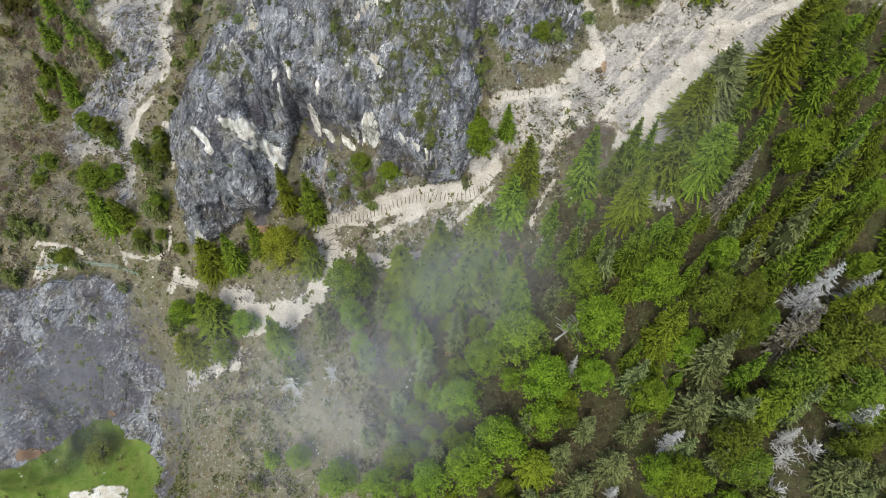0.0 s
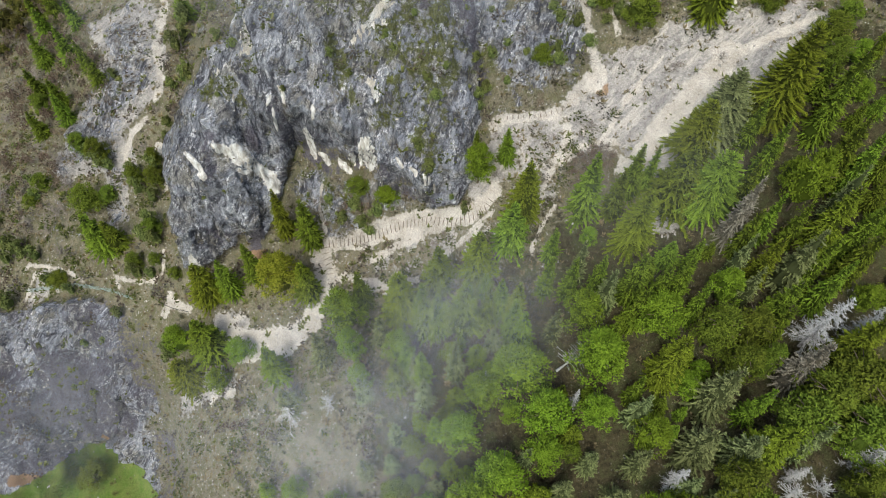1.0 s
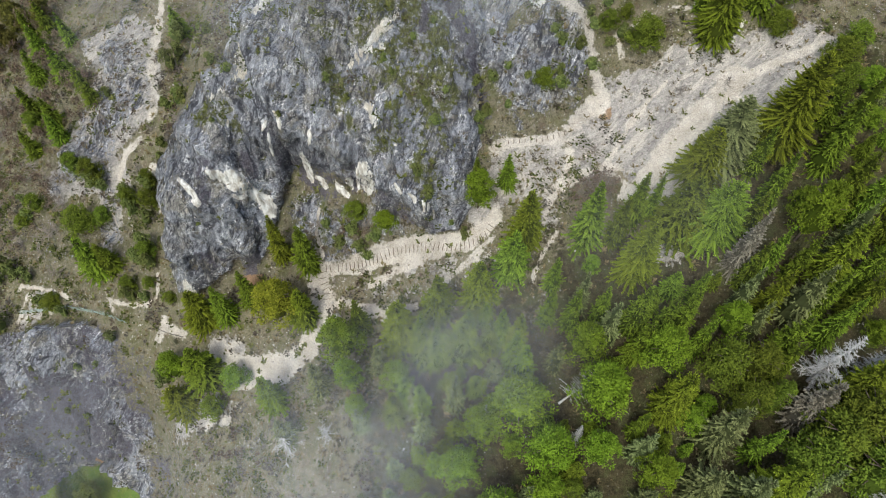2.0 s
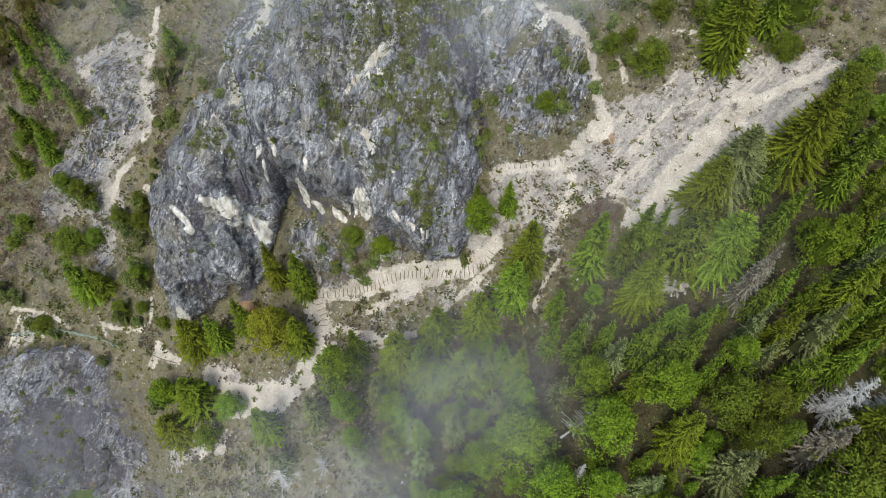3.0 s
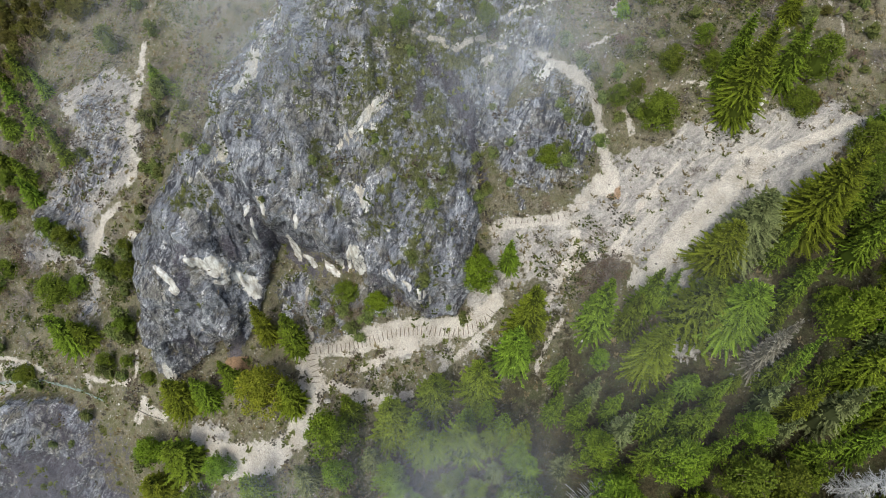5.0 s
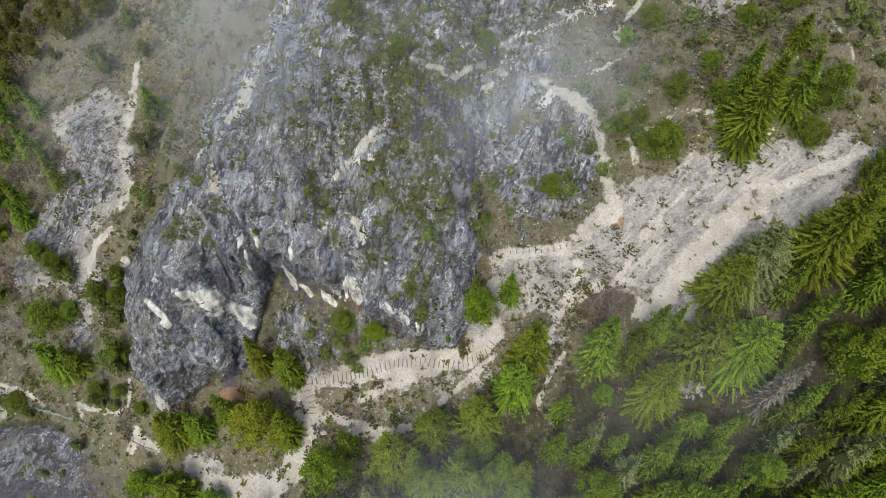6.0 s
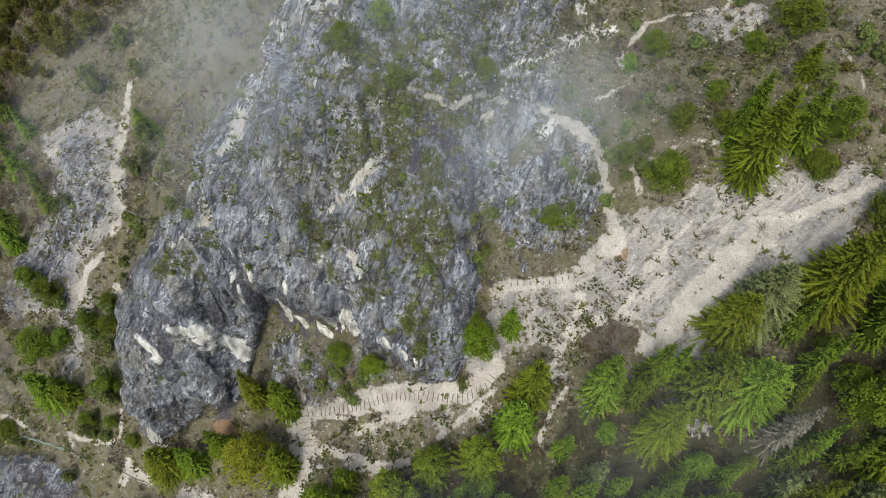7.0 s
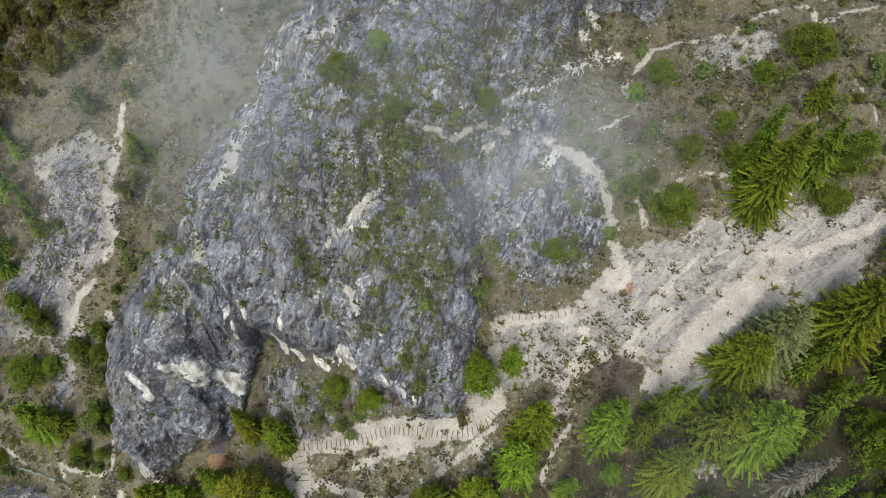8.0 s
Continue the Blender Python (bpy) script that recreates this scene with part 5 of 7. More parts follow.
plant("dead_spruce1", 35.3, 15.7, 7.0, 3.2, 347)
plant("olive_leafy", 34.6, 13.7, 6.0, 3.2, 259)
plant("leafy2", 21.2, 11.9, 7.0, 4.2, 122)
plant("leafy2", 19.3, 12.7, 6.5, 3.2, 147)
plant("olive_leafy", 26.3, 12.4, 7.0, 3.7, 12)
plant("grey_spruce0", 24.4, 13.6, 6.0, 2.3, 125)
plant("dead_bush", 28.6, 10.6, 3.0, 3.2, 300)
plant("grey_spruce1", 33.4, 11.5, 6.5, 3.8, 8)
plant("grey_spruce1", 34.0, 9.8, 6.0, 3.6, 206)
plant("leafy2", -6.7, 13.4, 6.5, 3.9, 79)
plant("grey_spruce0", -4.9, 21.6, 7.0, 2.3, 114)
plant("spruce0", -2.2, 27.9, 7.8, 3.1, 113)
plant("spruce1", -3.8, 28.9, 8.3, 3.1, 206)
plant("grey_spruce1", -1.9, 25.2, 7.8, 2.7, 290)
plant("grey_spruce0", -5.5, 18.9, 6.0, 2.3, 28)
plant("grey_spruce0", -8.2, 18.6, 6.0, 2.5, 274)
plant("leafy0", -11.4, 14.4, 6.0, 4.1, 101)
plant("grey_spruce0", -17.4, 26.4, 6.9, 3.5, 102)
plant("spruce4", -5.0, 27.4, 7.8, 3.5, 343)
plant("dead_bush", -17.5, 25.5, 3.4, 3.8, 289)
plant("dead_bush", -12.7, 26.1, 3.0, 2.5, 132)
plant("leafy0", -16.2, 17.2, 5.0, 2.7, 93)
plant("grey_spruce0", -8.8, 26.6, 6.6, 2.6, 44)
plant("spruce3", -19.7, 17.6, 5.0, 2.4, 347)
plant("spruce2", -0.4, 33.1, 8.9, 3.5, 128)
plant("spruce1", -0.9, 21.7, 7.0, 2.3, 61)
plant("leafy0", -4.9, 15.9, 6.0, 3.0, 277)
plant("olive_spruce0", 9.1, 43.9, 9.5, 4.2, 304)
plant("spruce0", 4.0, 49.6, 6.0, 2.5, 155)
plant("spruce1", 7.3, 49.7, 5.5, 2.5, 313)
plant("spruce3", -9.3, 37.6, 8.3, 3.4, 126)
plant("leafy2", -11.1, 34.8, 9.4, 4.7, 266)
plant("leafy0", -10.0, 30.9, 8.9, 2.9, 59)
plant("olive_spruce0", -4.7, 36.2, 8.9, 5.0, 15)
plant("spruce2", -0.3, 38.2, 8.9, 4.7, 22)
plant("olive_spruce0", 4.0, 38.4, 9.4, 4.5, 59)
plant("spruce2", -1.8, 33.3, 8.9, 3.9, 63)
plant("spruce4", 2.4, 33.2, 10.0, 5.1, 42)
plant("leafy2", -4.7, 30.3, 7.8, 3.3, 213)
plant("spruce4", 4.9, 33.3, 8.5, 3.0, 342)
plant("grey_spruce1", -3.0, 28.3, 6.1, 2.7, 357)
plant("leafy1", -9.1, 27.9, 6.1, 2.6, 215)
plant("grey_spruce1", -13.6, 31.2, 8.3, 3.4, 329)
plant("spruce4", -19.3, 30.3, 8.6, 4.6, 219)
plant("leafy2", -24.2, 33.1, 4.6, 3.2, 265)
plant("spruce2", -28.2, 34.5, 9.2, 5.9, 120)
plant("leafy1", -32.9, 35.7, 6.3, 3.5, 245)
plant("olive_spruce0", -32.2, 32.1, 6.9, 5.0, 94)
plant("leafy2", -27.2, 30.5, 4.6, 3.0, 51)
plant("olive_spruce0", -28.5, 40.1, 8.0, 4.3, 316)
plant("spruce2", -25.4, 40.1, 8.0, 3.5, 132)
plant("spruce2", -22.3, 41.5, 8.0, 3.2, 306)
plant("golden_leafy", -18.9, 39.8, 8.6, 5.6, 60)
plant("olive_spruce1", -15.9, 39.6, 7.6, 3.9, 119)
plant("olive_spruce1", -18.7, 46.3, 9.0, 2.7, 172)
plant("spruce1", -15.7, 45.5, 9.0, 3.9, 137)
plant("spruce0", -3.3, 8.9, 4.5, 2.7, 301)
plant("leafy0", 34.3, 5.8, 3.1, 1.7, 38)
plant("leafy2", 26.9, 4.0, 3.6, 2.0, 155)
plant("spruce3", 6.5, 8.9, 4.5, 2.6, 130)
plant("spruce2", 14.1, 6.1, 4.2, 2.6, 317)
plant("spruce0", 31.2, 0.1, 3.7, 2.1, 177)
plant("spruce3", 11.8, 6.8, 3.5, 2.5, 293)
plant("spruce2", -0.1, 5.2, 3.6, 2.5, 188)
plant("spruce2", 16.3, 10.1, 3.5, 2.0, 338)
plant("spruce3", 16.2, 5.1, 3.8, 2.5, 38)
plant("leafy0", 39.5, 34.9, 4.2, 2.8, 208)
plant("spruce1", -2.6, 5.8, 3.9, 2.5, 120)
plant("spruce0", 19.6, 9.4, 3.1, 1.7, 310)
plant("spruce4", 43.9, 50.2, 3.0, 2.0, 145)
plant("spruce0", 9.4, 5.5, 3.5, 2.0, 109)
plant("grey_spruce0", 33.2, 3.5, 3.5, 2.2, 191)
plant("leafy2", -2.2, 10.9, 3.0, 1.7, 21)
plant("spruce2", 3.7, 29.2, 4.3, 2.6, 114)
plant("spruce4", 38.1, 9.1, 4.1, 2.8, 331)
plant("grey_spruce0", 21.8, 4.4, 4.3, 2.5, 280)
plant("spruce3", 39.8, 23.4, 2.7, 1.6, 328)
plant("spruce0", 7.2, 3.4, 3.6, 2.3, 115)
plant("spruce3", 19.3, 2.5, 3.9, 2.5, 60)
plant("spruce1", 3.7, 5.7, 3.6, 2.4, 11)
plant("spruce3", 4.2, 10.2, 4.3, 2.9, 322)
plant("spruce1", 6.0, 12.7, 3.9, 2.2, 52)
plant("spruce3", 14.7, 2.4, 2.8, 1.7, 208)
plant("grey_spruce0", 39.0, 49.2, 3.0, 1.9, 26)
plant("spruce0", 42.9, 40.7, 4.2, 2.6, 57)
plant("spruce0", 9.9, 8.1, 4.2, 2.8, 292)
plant("grey_spruce0", 41.2, 13.6, 3.2, 2.0, 216)
plant("grey_spruce0", -2.5, 3.4, 4.3, 2.5, 140)
plant("spruce3", 1.0, 7.6, 3.8, 2.4, 295)
plant("spruce1", 1.2, 2.7, 4.1, 2.8, 27)
plant("spruce2", 10.8, 3.4, 4.1, 2.3, 57)
plant("spruce2", 20.9, 35.3, 4.1, 2.4, 33)
plant("leafy0", 15.6, 39.8, 3.2, 1.9, 309)
plant("spruce3", 29.3, 3.8, 3.1, 1.9, 90)
plant("spruce1", 40.9, 45.7, 3.2, 1.9, 316)
plant("grey_spruce0", 8.3, 11.5, 4.1, 2.6, 27)
plant("leafy2", 39.8, 21.1, 3.0, 1.7, 217)
plant("spruce4", 26.6, 9.2, 3.6, 2.3, 300)
plant("spruce2", 28.5, 6.6, 3.5, 2.0, 265)
plant("leafy2", 38.2, 29.0, 4.1, 2.5, 354)
plant("spruce2", 1.4, 25.1, 3.9, 2.5, 340)
plant("grey_spruce0", 22.9, 1.6, 2.9, 1.8, 208)
plant("spruce3", 26.7, 36.4, 2.8, 1.9, 159)
plant("spruce3", 18.2, 7.5, 2.8, 2.0, 115)
plant("spruce1", 37.7, 14.9, 3.2, 2.1, 139)
plant("spruce4", 22.8, 6.4, 3.2, 2.0, 23)
plant("spruce3", 38.7, 43.3, 3.6, 2.1, 193)
plant("spruce2", 42.3, 35.9, 3.2, 1.9, 212)
plant("spruce1", 27.0, 0.4, 2.8, 2.0, 161)
plant("spruce4", 11.9, 24.5, 2.8, 1.5, 250)
plant("spruce2", 1.2, 10.1, 3.7, 2.1, 36)
plant("spruce1", 20.6, 6.4, 2.8, 1.9, 47)
plant("grey_spruce0", 45.2, 9.6, 4.1, 2.4, 312)
plant("leafy2", 3.5, 8.1, 3.7, 2.5, 113)
plant("spruce4", 37.1, 2.3, 3.1, 2.1, 187)
plant("grey_spruce0", 10.5, 11.0, 4.0, 2.2, 15)
plant("spruce1", 31.3, 5.4, 2.8, 1.6, 182)
plant("spruce2", 3.4, 2.8, 2.9, 2.0, 303)
plant("spruce2", 40.3, 40.0, 4.1, 2.5, 47)
plant("grey_spruce0", 41.2, 49.6, 2.8, 1.6, 147)
plant("leafy2", 39.7, 26.3, 4.4, 2.5, 250)
plant("leafy0", 23.1, 9.6, 3.0, 2.0, 266)
plant("spruce3", 41.8, 42.7, 2.8, 1.8, 182)
plant("spruce4", 44.1, 5.1, 4.4, 3.1, 309)
plant("spruce2", 0.6, 18.1, 3.6, 2.3, 176)
plant("spruce1", 39.6, 37.6, 4.1, 2.5, 354)
plant("spruce2", 13.6, 9.6, 4.3, 3.0, 305)
plant("grey_spruce0", 5.4, 30.6, 4.0, 2.6, 28)
plant("spruce1", 33.0, 44.7, 3.2, 1.9, 301)
plant("spruce2", 25.4, 6.1, 2.9, 2.0, 10)
plant("spruce3", 42.1, 51.8, 3.8, 2.0, 5)
plant("spruce3", 25.1, 1.9, 3.1, 1.8, 322)
plant("spruce4", 17.0, 29.4, 4.4, 2.6, 57)
plant("spruce1", 20.9, 22.4, 3.1, 1.9, 309)
plant("grey_spruce0", 36.4, 11.3, 4.1, 2.6, 173)
plant("spruce1", 22.9, 36.5, 4.3, 2.9, 15)
plant("spruce2", 7.0, 5.7, 4.3, 2.9, 22)
plant("grey_spruce0", 34.3, 1.2, 2.8, 1.5, 319)
plant("spruce2", 17.0, 1.1, 3.5, 2.1, 313)
plant("spruce2", 12.5, 1.7, 2.8, 2.0, 54)
plant("spruce2", 32.8, 7.5, 3.2, 2.2, 116)
plant("leafy0", 24.7, 25.2, 3.5, 1.9, 351)
plant("spruce2", 0.2, 23.4, 3.9, 2.1, 264)
plant("leafy2", 29.6, 0.7, 4.2, 2.4, 47)
plant("olive_leafy", -3.1, 17.0, 3.3, 1.9, 220)
plant("spruce2", 24.8, 7.6, 3.0, 1.9, 178)
plant("olive_leafy", 12.2, 5.0, 3.7, 2.1, 300)
plant("spruce2", 19.1, 5.0, 4.0, 2.0, 302)
plant("olive_leafy", 43.9, 12.0, 3.7, 2.0, 228)
plant("spruce2", 36.9, 49.2, 4.5, 2.4, 165)
plant("olive_leafy", -4.6, 10.4, 4.6, 2.6, 108)
plant("spruce2", -1.6, 18.5, 3.8, 2.0, 282)
plant("olive_leafy", -0.7, 8.9, 3.2, 1.9, 85)
plant("leafy2", 16.5, 8.4, 4.1, 2.2, 328)
plant("spruce0", 0.7, 12.0, 3.6, 2.0, 310)
plant("leafy2", 38.4, 22.1, 3.7, 1.9, 73)
plant("leafy2", 43.9, 15.6, 3.7, 2.1, 1)
plant("olive_leafy", 5.3, 4.3, 3.1, 1.7, 336)
plant("spruce0", 21.5, 19.7, 3.8, 2.1, 46)
plant("leafy2", 32.1, 1.6, 4.3, 2.4, 163)
plant("spruce2", 2.9, 35.8, 4.6, 2.6, 160)
plant("leafy2", 23.2, 23.8, 4.7, 2.7, 48)
plant("spruce2", 39.7, 18.8, 3.5, 2.0, 279)
plant("spruce0", 42.1, 17.1, 3.2, 1.9, 206)
plant("leafy2", 39.8, 47.3, 3.2, 1.9, 66)
plant("olive_leafy", -3.2, 20.5, 3.9, 2.3, 163)
plant("spruce0", 5.0, 27.2, 4.5, 2.7, 32)
plant("spruce2", 23.3, 3.4, 4.0, 2.5, 76)
plant("olive_leafy", 12.2, 18.5, 3.5, 2.0, 5)
plant("olive_leafy", -5.4, 8.2, 3.3, 1.7, 324)
plant("spruce0", 2.4, 4.4, 4.0, 2.4, 333)
plant("spruce2", 23.5, 26.7, 4.3, 2.3, 50)
plant("olive_leafy", 30.9, 3.4, 4.3, 2.2, 344)
plant("leafy2", 16.6, 3.1, 4.3, 2.6, 17)
plant("spruce0", 1.9, 30.8, 3.1, 1.7, 155)
plant("leafy2", 34.9, 3.3, 3.1, 1.6, 250)
plant("leafy2", 25.0, 9.9, 4.4, 2.4, 302)
plant("leafy2", 40.2, 51.2, 3.7, 2.2, 295)
plant("spruce2", 37.3, 19.2, 3.8, 2.1, 154)
plant("spruce2", 41.5, 38.1, 4.1, 2.2, 134)
plant("spruce2", 13.5, 3.6, 4.3, 2.4, 64)
plant("leafy2", 21.5, 8.8, 3.0, 1.7, 278)
plant("spruce0", 5.5, 7.1, 3.5, 2.1, 245)
plant("leafy2", 41.3, 34.4, 3.4, 2.0, 347)
plant("spruce0", 39.0, 1.8, 4.6, 2.7, 40)
plant("leafy2", 1.0, 29.6, 3.9, 2.4, 202)
plant("olive_leafy", -4.4, 4.6, 3.2, 1.7, 276)
plant("spruce2", 30.3, 6.9, 3.2, 1.8, 140)
plant("spruce2", 10.4, 24.7, 3.5, 2.1, 55)
plant("spruce2", 23.6, 11.8, 4.0, 2.3, 312)
plant("spruce0", 12.4, 20.1, 4.7, 2.8, 112)
plant("spruce0", 5.2, 2.5, 4.2, 2.4, 180)
plant("leafy2", 24.8, 4.5, 4.7, 2.5, 107)
plant("spruce2", 18.0, 9.4, 4.3, 2.5, 324)
plant("leafy2", 6.7, 22.9, 3.8, 2.2, 142)
plant("spruce0", 14.8, 7.8, 3.5, 2.0, 58)
plant("spruce0", -5.7, 3.6, 3.1, 1.8, 340)
plant("spruce2", 8.8, 2.3, 4.7, 2.4, 234)
plant("spruce2", -5.0, 6.1, 3.5, 2.0, 161)
plant("spruce0", -1.1, 7.4, 4.4, 2.6, 40)
plant("spruce2", 11.6, 9.1, 4.3, 2.4, 155)
plant("leafy2", 33.8, 41.3, 4.5, 2.7, 328)
plant("leafy2", 2.2, 17.0, 4.1, 2.0, 167)
plant("olive_leafy", 27.9, 2.0, 4.7, 2.7, 348)
plant("spruce2", 39.1, 45.1, 3.3, 1.9, 260)
plant("spruce0", 42.1, 11.9, 3.4, 1.9, 218)
plant("spruce0", 14.2, 23.8, 3.9, 2.2, 134)
plant("spruce2", -2.4, 22.9, 4.2, 2.2, 233)
plant("spruce0", 22.7, 21.5, 3.1, 1.6, 165)
plant("olive_leafy", 20.8, 1.3, 4.8, 2.5, 345)
plant("leafy2", 26.7, 7.2, 3.6, 2.0, 95)
plant("olive_leafy", 6.3, 10.9, 3.7, 2.1, 245)
plant("spruce0", -4.1, 13.4, 4.5, 2.3, 140)
plant("spruce0", 4.8, 36.3, 4.6, 2.6, 351)
plant("great_grey_spruce", 28.3, 48.6, 9.0, 6.8, 2)
plant("great_olive_spruce", 26.4, 47.3, 7.6, 5.6, 77)
plant("spruce2", 24.1, 42.6, 9.1, 6.7, 33)
plant("shrub2", 33.9, 13.1, 2.5, 3.4, 162)
plant("shrub1", 27.8, 9.6, 3.7, 5.0, 74)
plant("shrub0", 27.2, 11.5, 2.4, 3.3, 326)
plant("shrub0", -21.6, 15.0, 2.4, 3.2, 280)
plant("spruce3", 7.7, 41.4, 7.6, 5.3, 10)
plant("leafy0", 4.2, 48.0, 6.9, 3.4, 62)
plant("shrub1", -25.2, 33.1, 2.3, 3.0, 265)
plant("shrub2", -35.1, 35.4, 4.4, 3.7, 309)
plant("shrub2", -27.4, 30.6, 2.0, 2.7, 60)
plant("shrub0", 19.5, 70.4, 1.1, 1.6, 129)
plant("shrub2", 25.6, 65.3, 1.3, 2.0, 233)
plant("shrub2", 16.6, 62.7, 1.6, 2.5, 55)
plant("shrub2", 20.1, 66.9, 1.5, 2.3, 279)
plant("shrub0", 16.2, 63.9, 1.3, 2.0, 7)
plant("shrub1", 26.6, 63.5, 1.1, 1.7, 218)
plant("shrub2", 33.3, 71.0, 1.6, 2.4, 294)
plant("shrub2", 35.2, 71.2, 1.6, 2.4, 323)
plant("shrub2", 33.8, 58.4, 1.4, 2.1, 246)
plant("shrub1", 34.6, 66.5, 2.1, 3.3, 243)
plant("bare_shrub1", 31.8, 67.4, 1.4, 2.9, 349)
plant("bare_shrub0", 37.8, 70.9, 1.4, 2.9, 151)
plant("bare_shrub1", 26.3, 64.2, 1.0, 1.9, 33)
plant("bare_shrub1", 25.0, 69.1, 1.0, 2.0, 1)
plant("bare_shrub1", 18.4, 67.0, 1.0, 2.0, 298)
plant("bare_shrub1", 24.1, 61.3, 1.0, 2.0, 331)
plant("bare_shrub1", 25.0, 55.3, 1.2, 2.5, 159)
plant("bare_shrub0", 16.6, 51.6, 1.5, 3.1, 84)
plant("bare_shrub1", 16.0, 48.8, 2.0, 4.1, 355)
plant("bare_shrub1", 17.9, 48.2, 1.8, 3.5, 169)
plant("bare_shrub0", 23.6, 57.4, 0.6, 1.2, 217)
plant("bare_shrub0", 29.3, 55.0, 1.0, 1.9, 35)
plant("bare_shrub0", 27.5, 76.5, 1.3, 2.6, 136)
plant("bare_shrub0", 31.4, 74.7, 1.3, 2.5, 32)
plant("shrub2", -4.1, 71.4, 1.2, 1.8, 13)
plant("shrub1", -7.3, 68.2, 1.5, 2.3, 219)
plant("shrub0", -8.5, 68.5, 1.2, 1.9, 207)
plant("shrub2", -3.2, 66.2, 1.5, 2.4, 249)
plant("shrub0", -3.7, 65.6, 1.2, 1.9, 63)
plant("shrub0", -5.3, 65.1, 1.1, 1.6, 112)
plant("shrub2", 3.8, 68.7, 1.1, 1.7, 330)
plant("shrub0", 0.6, 66.6, 1.4, 2.1, 68)
plant("shrub1", 2.0, 66.6, 1.2, 1.9, 224)
plant("shrub0", -2.3, 64.2, 1.1, 1.7, 93)
plant("shrub2", -0.6, 69.4, 0.9, 1.4, 94)
plant("shrub1", -8.4, 62.0, 0.9, 1.4, 82)
plant("shrub0", -2.7, 67.7, 1.1, 1.7, 318)
plant("shrub0", -17.6, 58.1, 0.7, 1.0, 22)
plant("shrub2", -12.2, 60.4, 0.9, 1.4, 55)
plant("shrub2", -9.3, 63.4, 0.8, 1.2, 194)
plant("shrub2", 2.6, 61.5, 0.7, 1.0, 36)
plant("shrub1", -0.7, 61.3, 0.9, 1.4, 29)
plant("shrub2", -5.6, 57.9, 1.1, 1.7, 294)
plant("shrub0", -2.6, 59.9, 1.0, 1.5, 204)
plant("shrub2", -1.4, 55.2, 1.3, 1.9, 68)
plant("shrub0", 0.3, 56.4, 1.2, 1.8, 221)
plant("shrub0", -0.6, 53.8, 1.5, 2.2, 161)
plant("shrub2", 3.4, 58.5, 1.3, 2.0, 307)
plant("shrub1", 5.2, 56.2, 1.4, 2.2, 250)
plant("shrub1", 3.7, 55.7, 1.5, 2.3, 335)
plant("shrub1", -2.1, 50.5, 1.1, 1.7, 28)
plant("shrub0", -1.0, 48.7, 1.5, 2.3, 357)
plant("shrub1", 1.5, 46.9, 0.8, 1.2, 77)
plant("shrub2", 2.7, 45.3, 1.0, 1.5, 323)
plant("shrub2", -7.4, 47.3, 2.0, 3.1, 258)
plant("shrub1", -10.3, 48.5, 2.0, 3.1, 284)
plant("shrub2", -11.7, 47.4, 1.8, 2.8, 317)
plant("shrub0", -9.1, 46.7, 1.8, 2.8, 134)
plant("shrub0", -8.5, 45.7, 1.6, 2.5, 282)
plant("shrub0", 13.1, 57.9, 1.7, 2.6, 130)
plant("shrub1", 9.5, 58.9, 1.1, 1.7, 264)
plant("shrub0", 16.4, 59.2, 1.7, 2.5, 120)
plant("shrub1", 18.1, 61.0, 1.5, 2.3, 232)
plant("shrub2", 20.1, 60.9, 1.6, 2.5, 199)
plant("shrub0", 19.2, 66.3, 1.5, 2.2, 67)
plant("shrub2", 16.0, 65.5, 1.1, 1.7, 9)
plant("shrub2", 7.5, 59.7, 1.1, 1.7, 174)
plant("shrub0", 5.8, 62.3, 0.9, 1.4, 293)
plant("shrub2", -4.9, 57.1, 0.9, 1.4, 18)
plant("shrub0", -11.3, 56.6, 1.1, 1.6, 63)
plant("shrub2", -9.4, 55.7, 1.0, 1.5, 304)
plant("shrub1", -16.1, 54.9, 0.8, 1.2, 122)
plant("shrub1", -6.6, 56.2, 0.6, 1.0, 236)
plant("shrub1", -23.0, 52.9, 0.7, 1.1, 165)
plant("bare_shrub0", -14.2, 49.1, 1.3, 2.5, 271)
plant("bare_shrub0", -11.2, 46.6, 1.3, 2.5, 277)
plant("bare_shrub1", 6.3, 48.3, 1.2, 2.3, 27)
plant("bare_shrub0", 16.8, 47.4, 1.7, 3.4, 219)
plant("bare_shrub0", 15.4, 51.1, 0.9, 1.7, 59)
plant("bare_shrub0", 6.3, 52.1, 0.7, 1.5, 340)
plant("bare_shrub1", 12.6, 51.2, 0.7, 1.5, 108)
plant("bare_shrub0", -0.9, 42.8, 0.9, 1.8, 359)
plant("bare_shrub1", -9.3, 44.4, 1.0, 1.9, 181)
plant("bare_shrub0", -10.7, 42.3, 1.0, 1.9, 148)
plant("shrub1", -35.6, 78.0, 3.8, 3.7, 314)
plant("shrub2", -34.9, 75.2, 3.1, 3.1, 178)
plant("shrub1", -35.5, 62.0, 2.2, 2.2, 193)
plant("shrub0", -35.8, 60.6, 1.9, 1.8, 183)
plant("shrub2", -50.5, 63.9, 3.1, 3.1, 151)
plant("shrub2", -48.6, 62.4, 3.1, 3.0, 221)
plant("shrub1", -46.1, 60.4, 3.8, 3.7, 264)
plant("shrub0", -45.0, 59.6, 2.7, 2.6, 303)
plant("shrub2", -37.7, 57.7, 3.4, 3.3, 110)
plant("shrub2", -37.1, 55.8, 3.0, 2.9, 92)
plant("shrub1", -37.7, 53.7, 3.0, 2.9, 32)
plant("shrub0", -40.9, 57.1, 3.7, 3.6, 18)
plant("shrub0", -40.1, 55.5, 3.3, 3.2, 95)
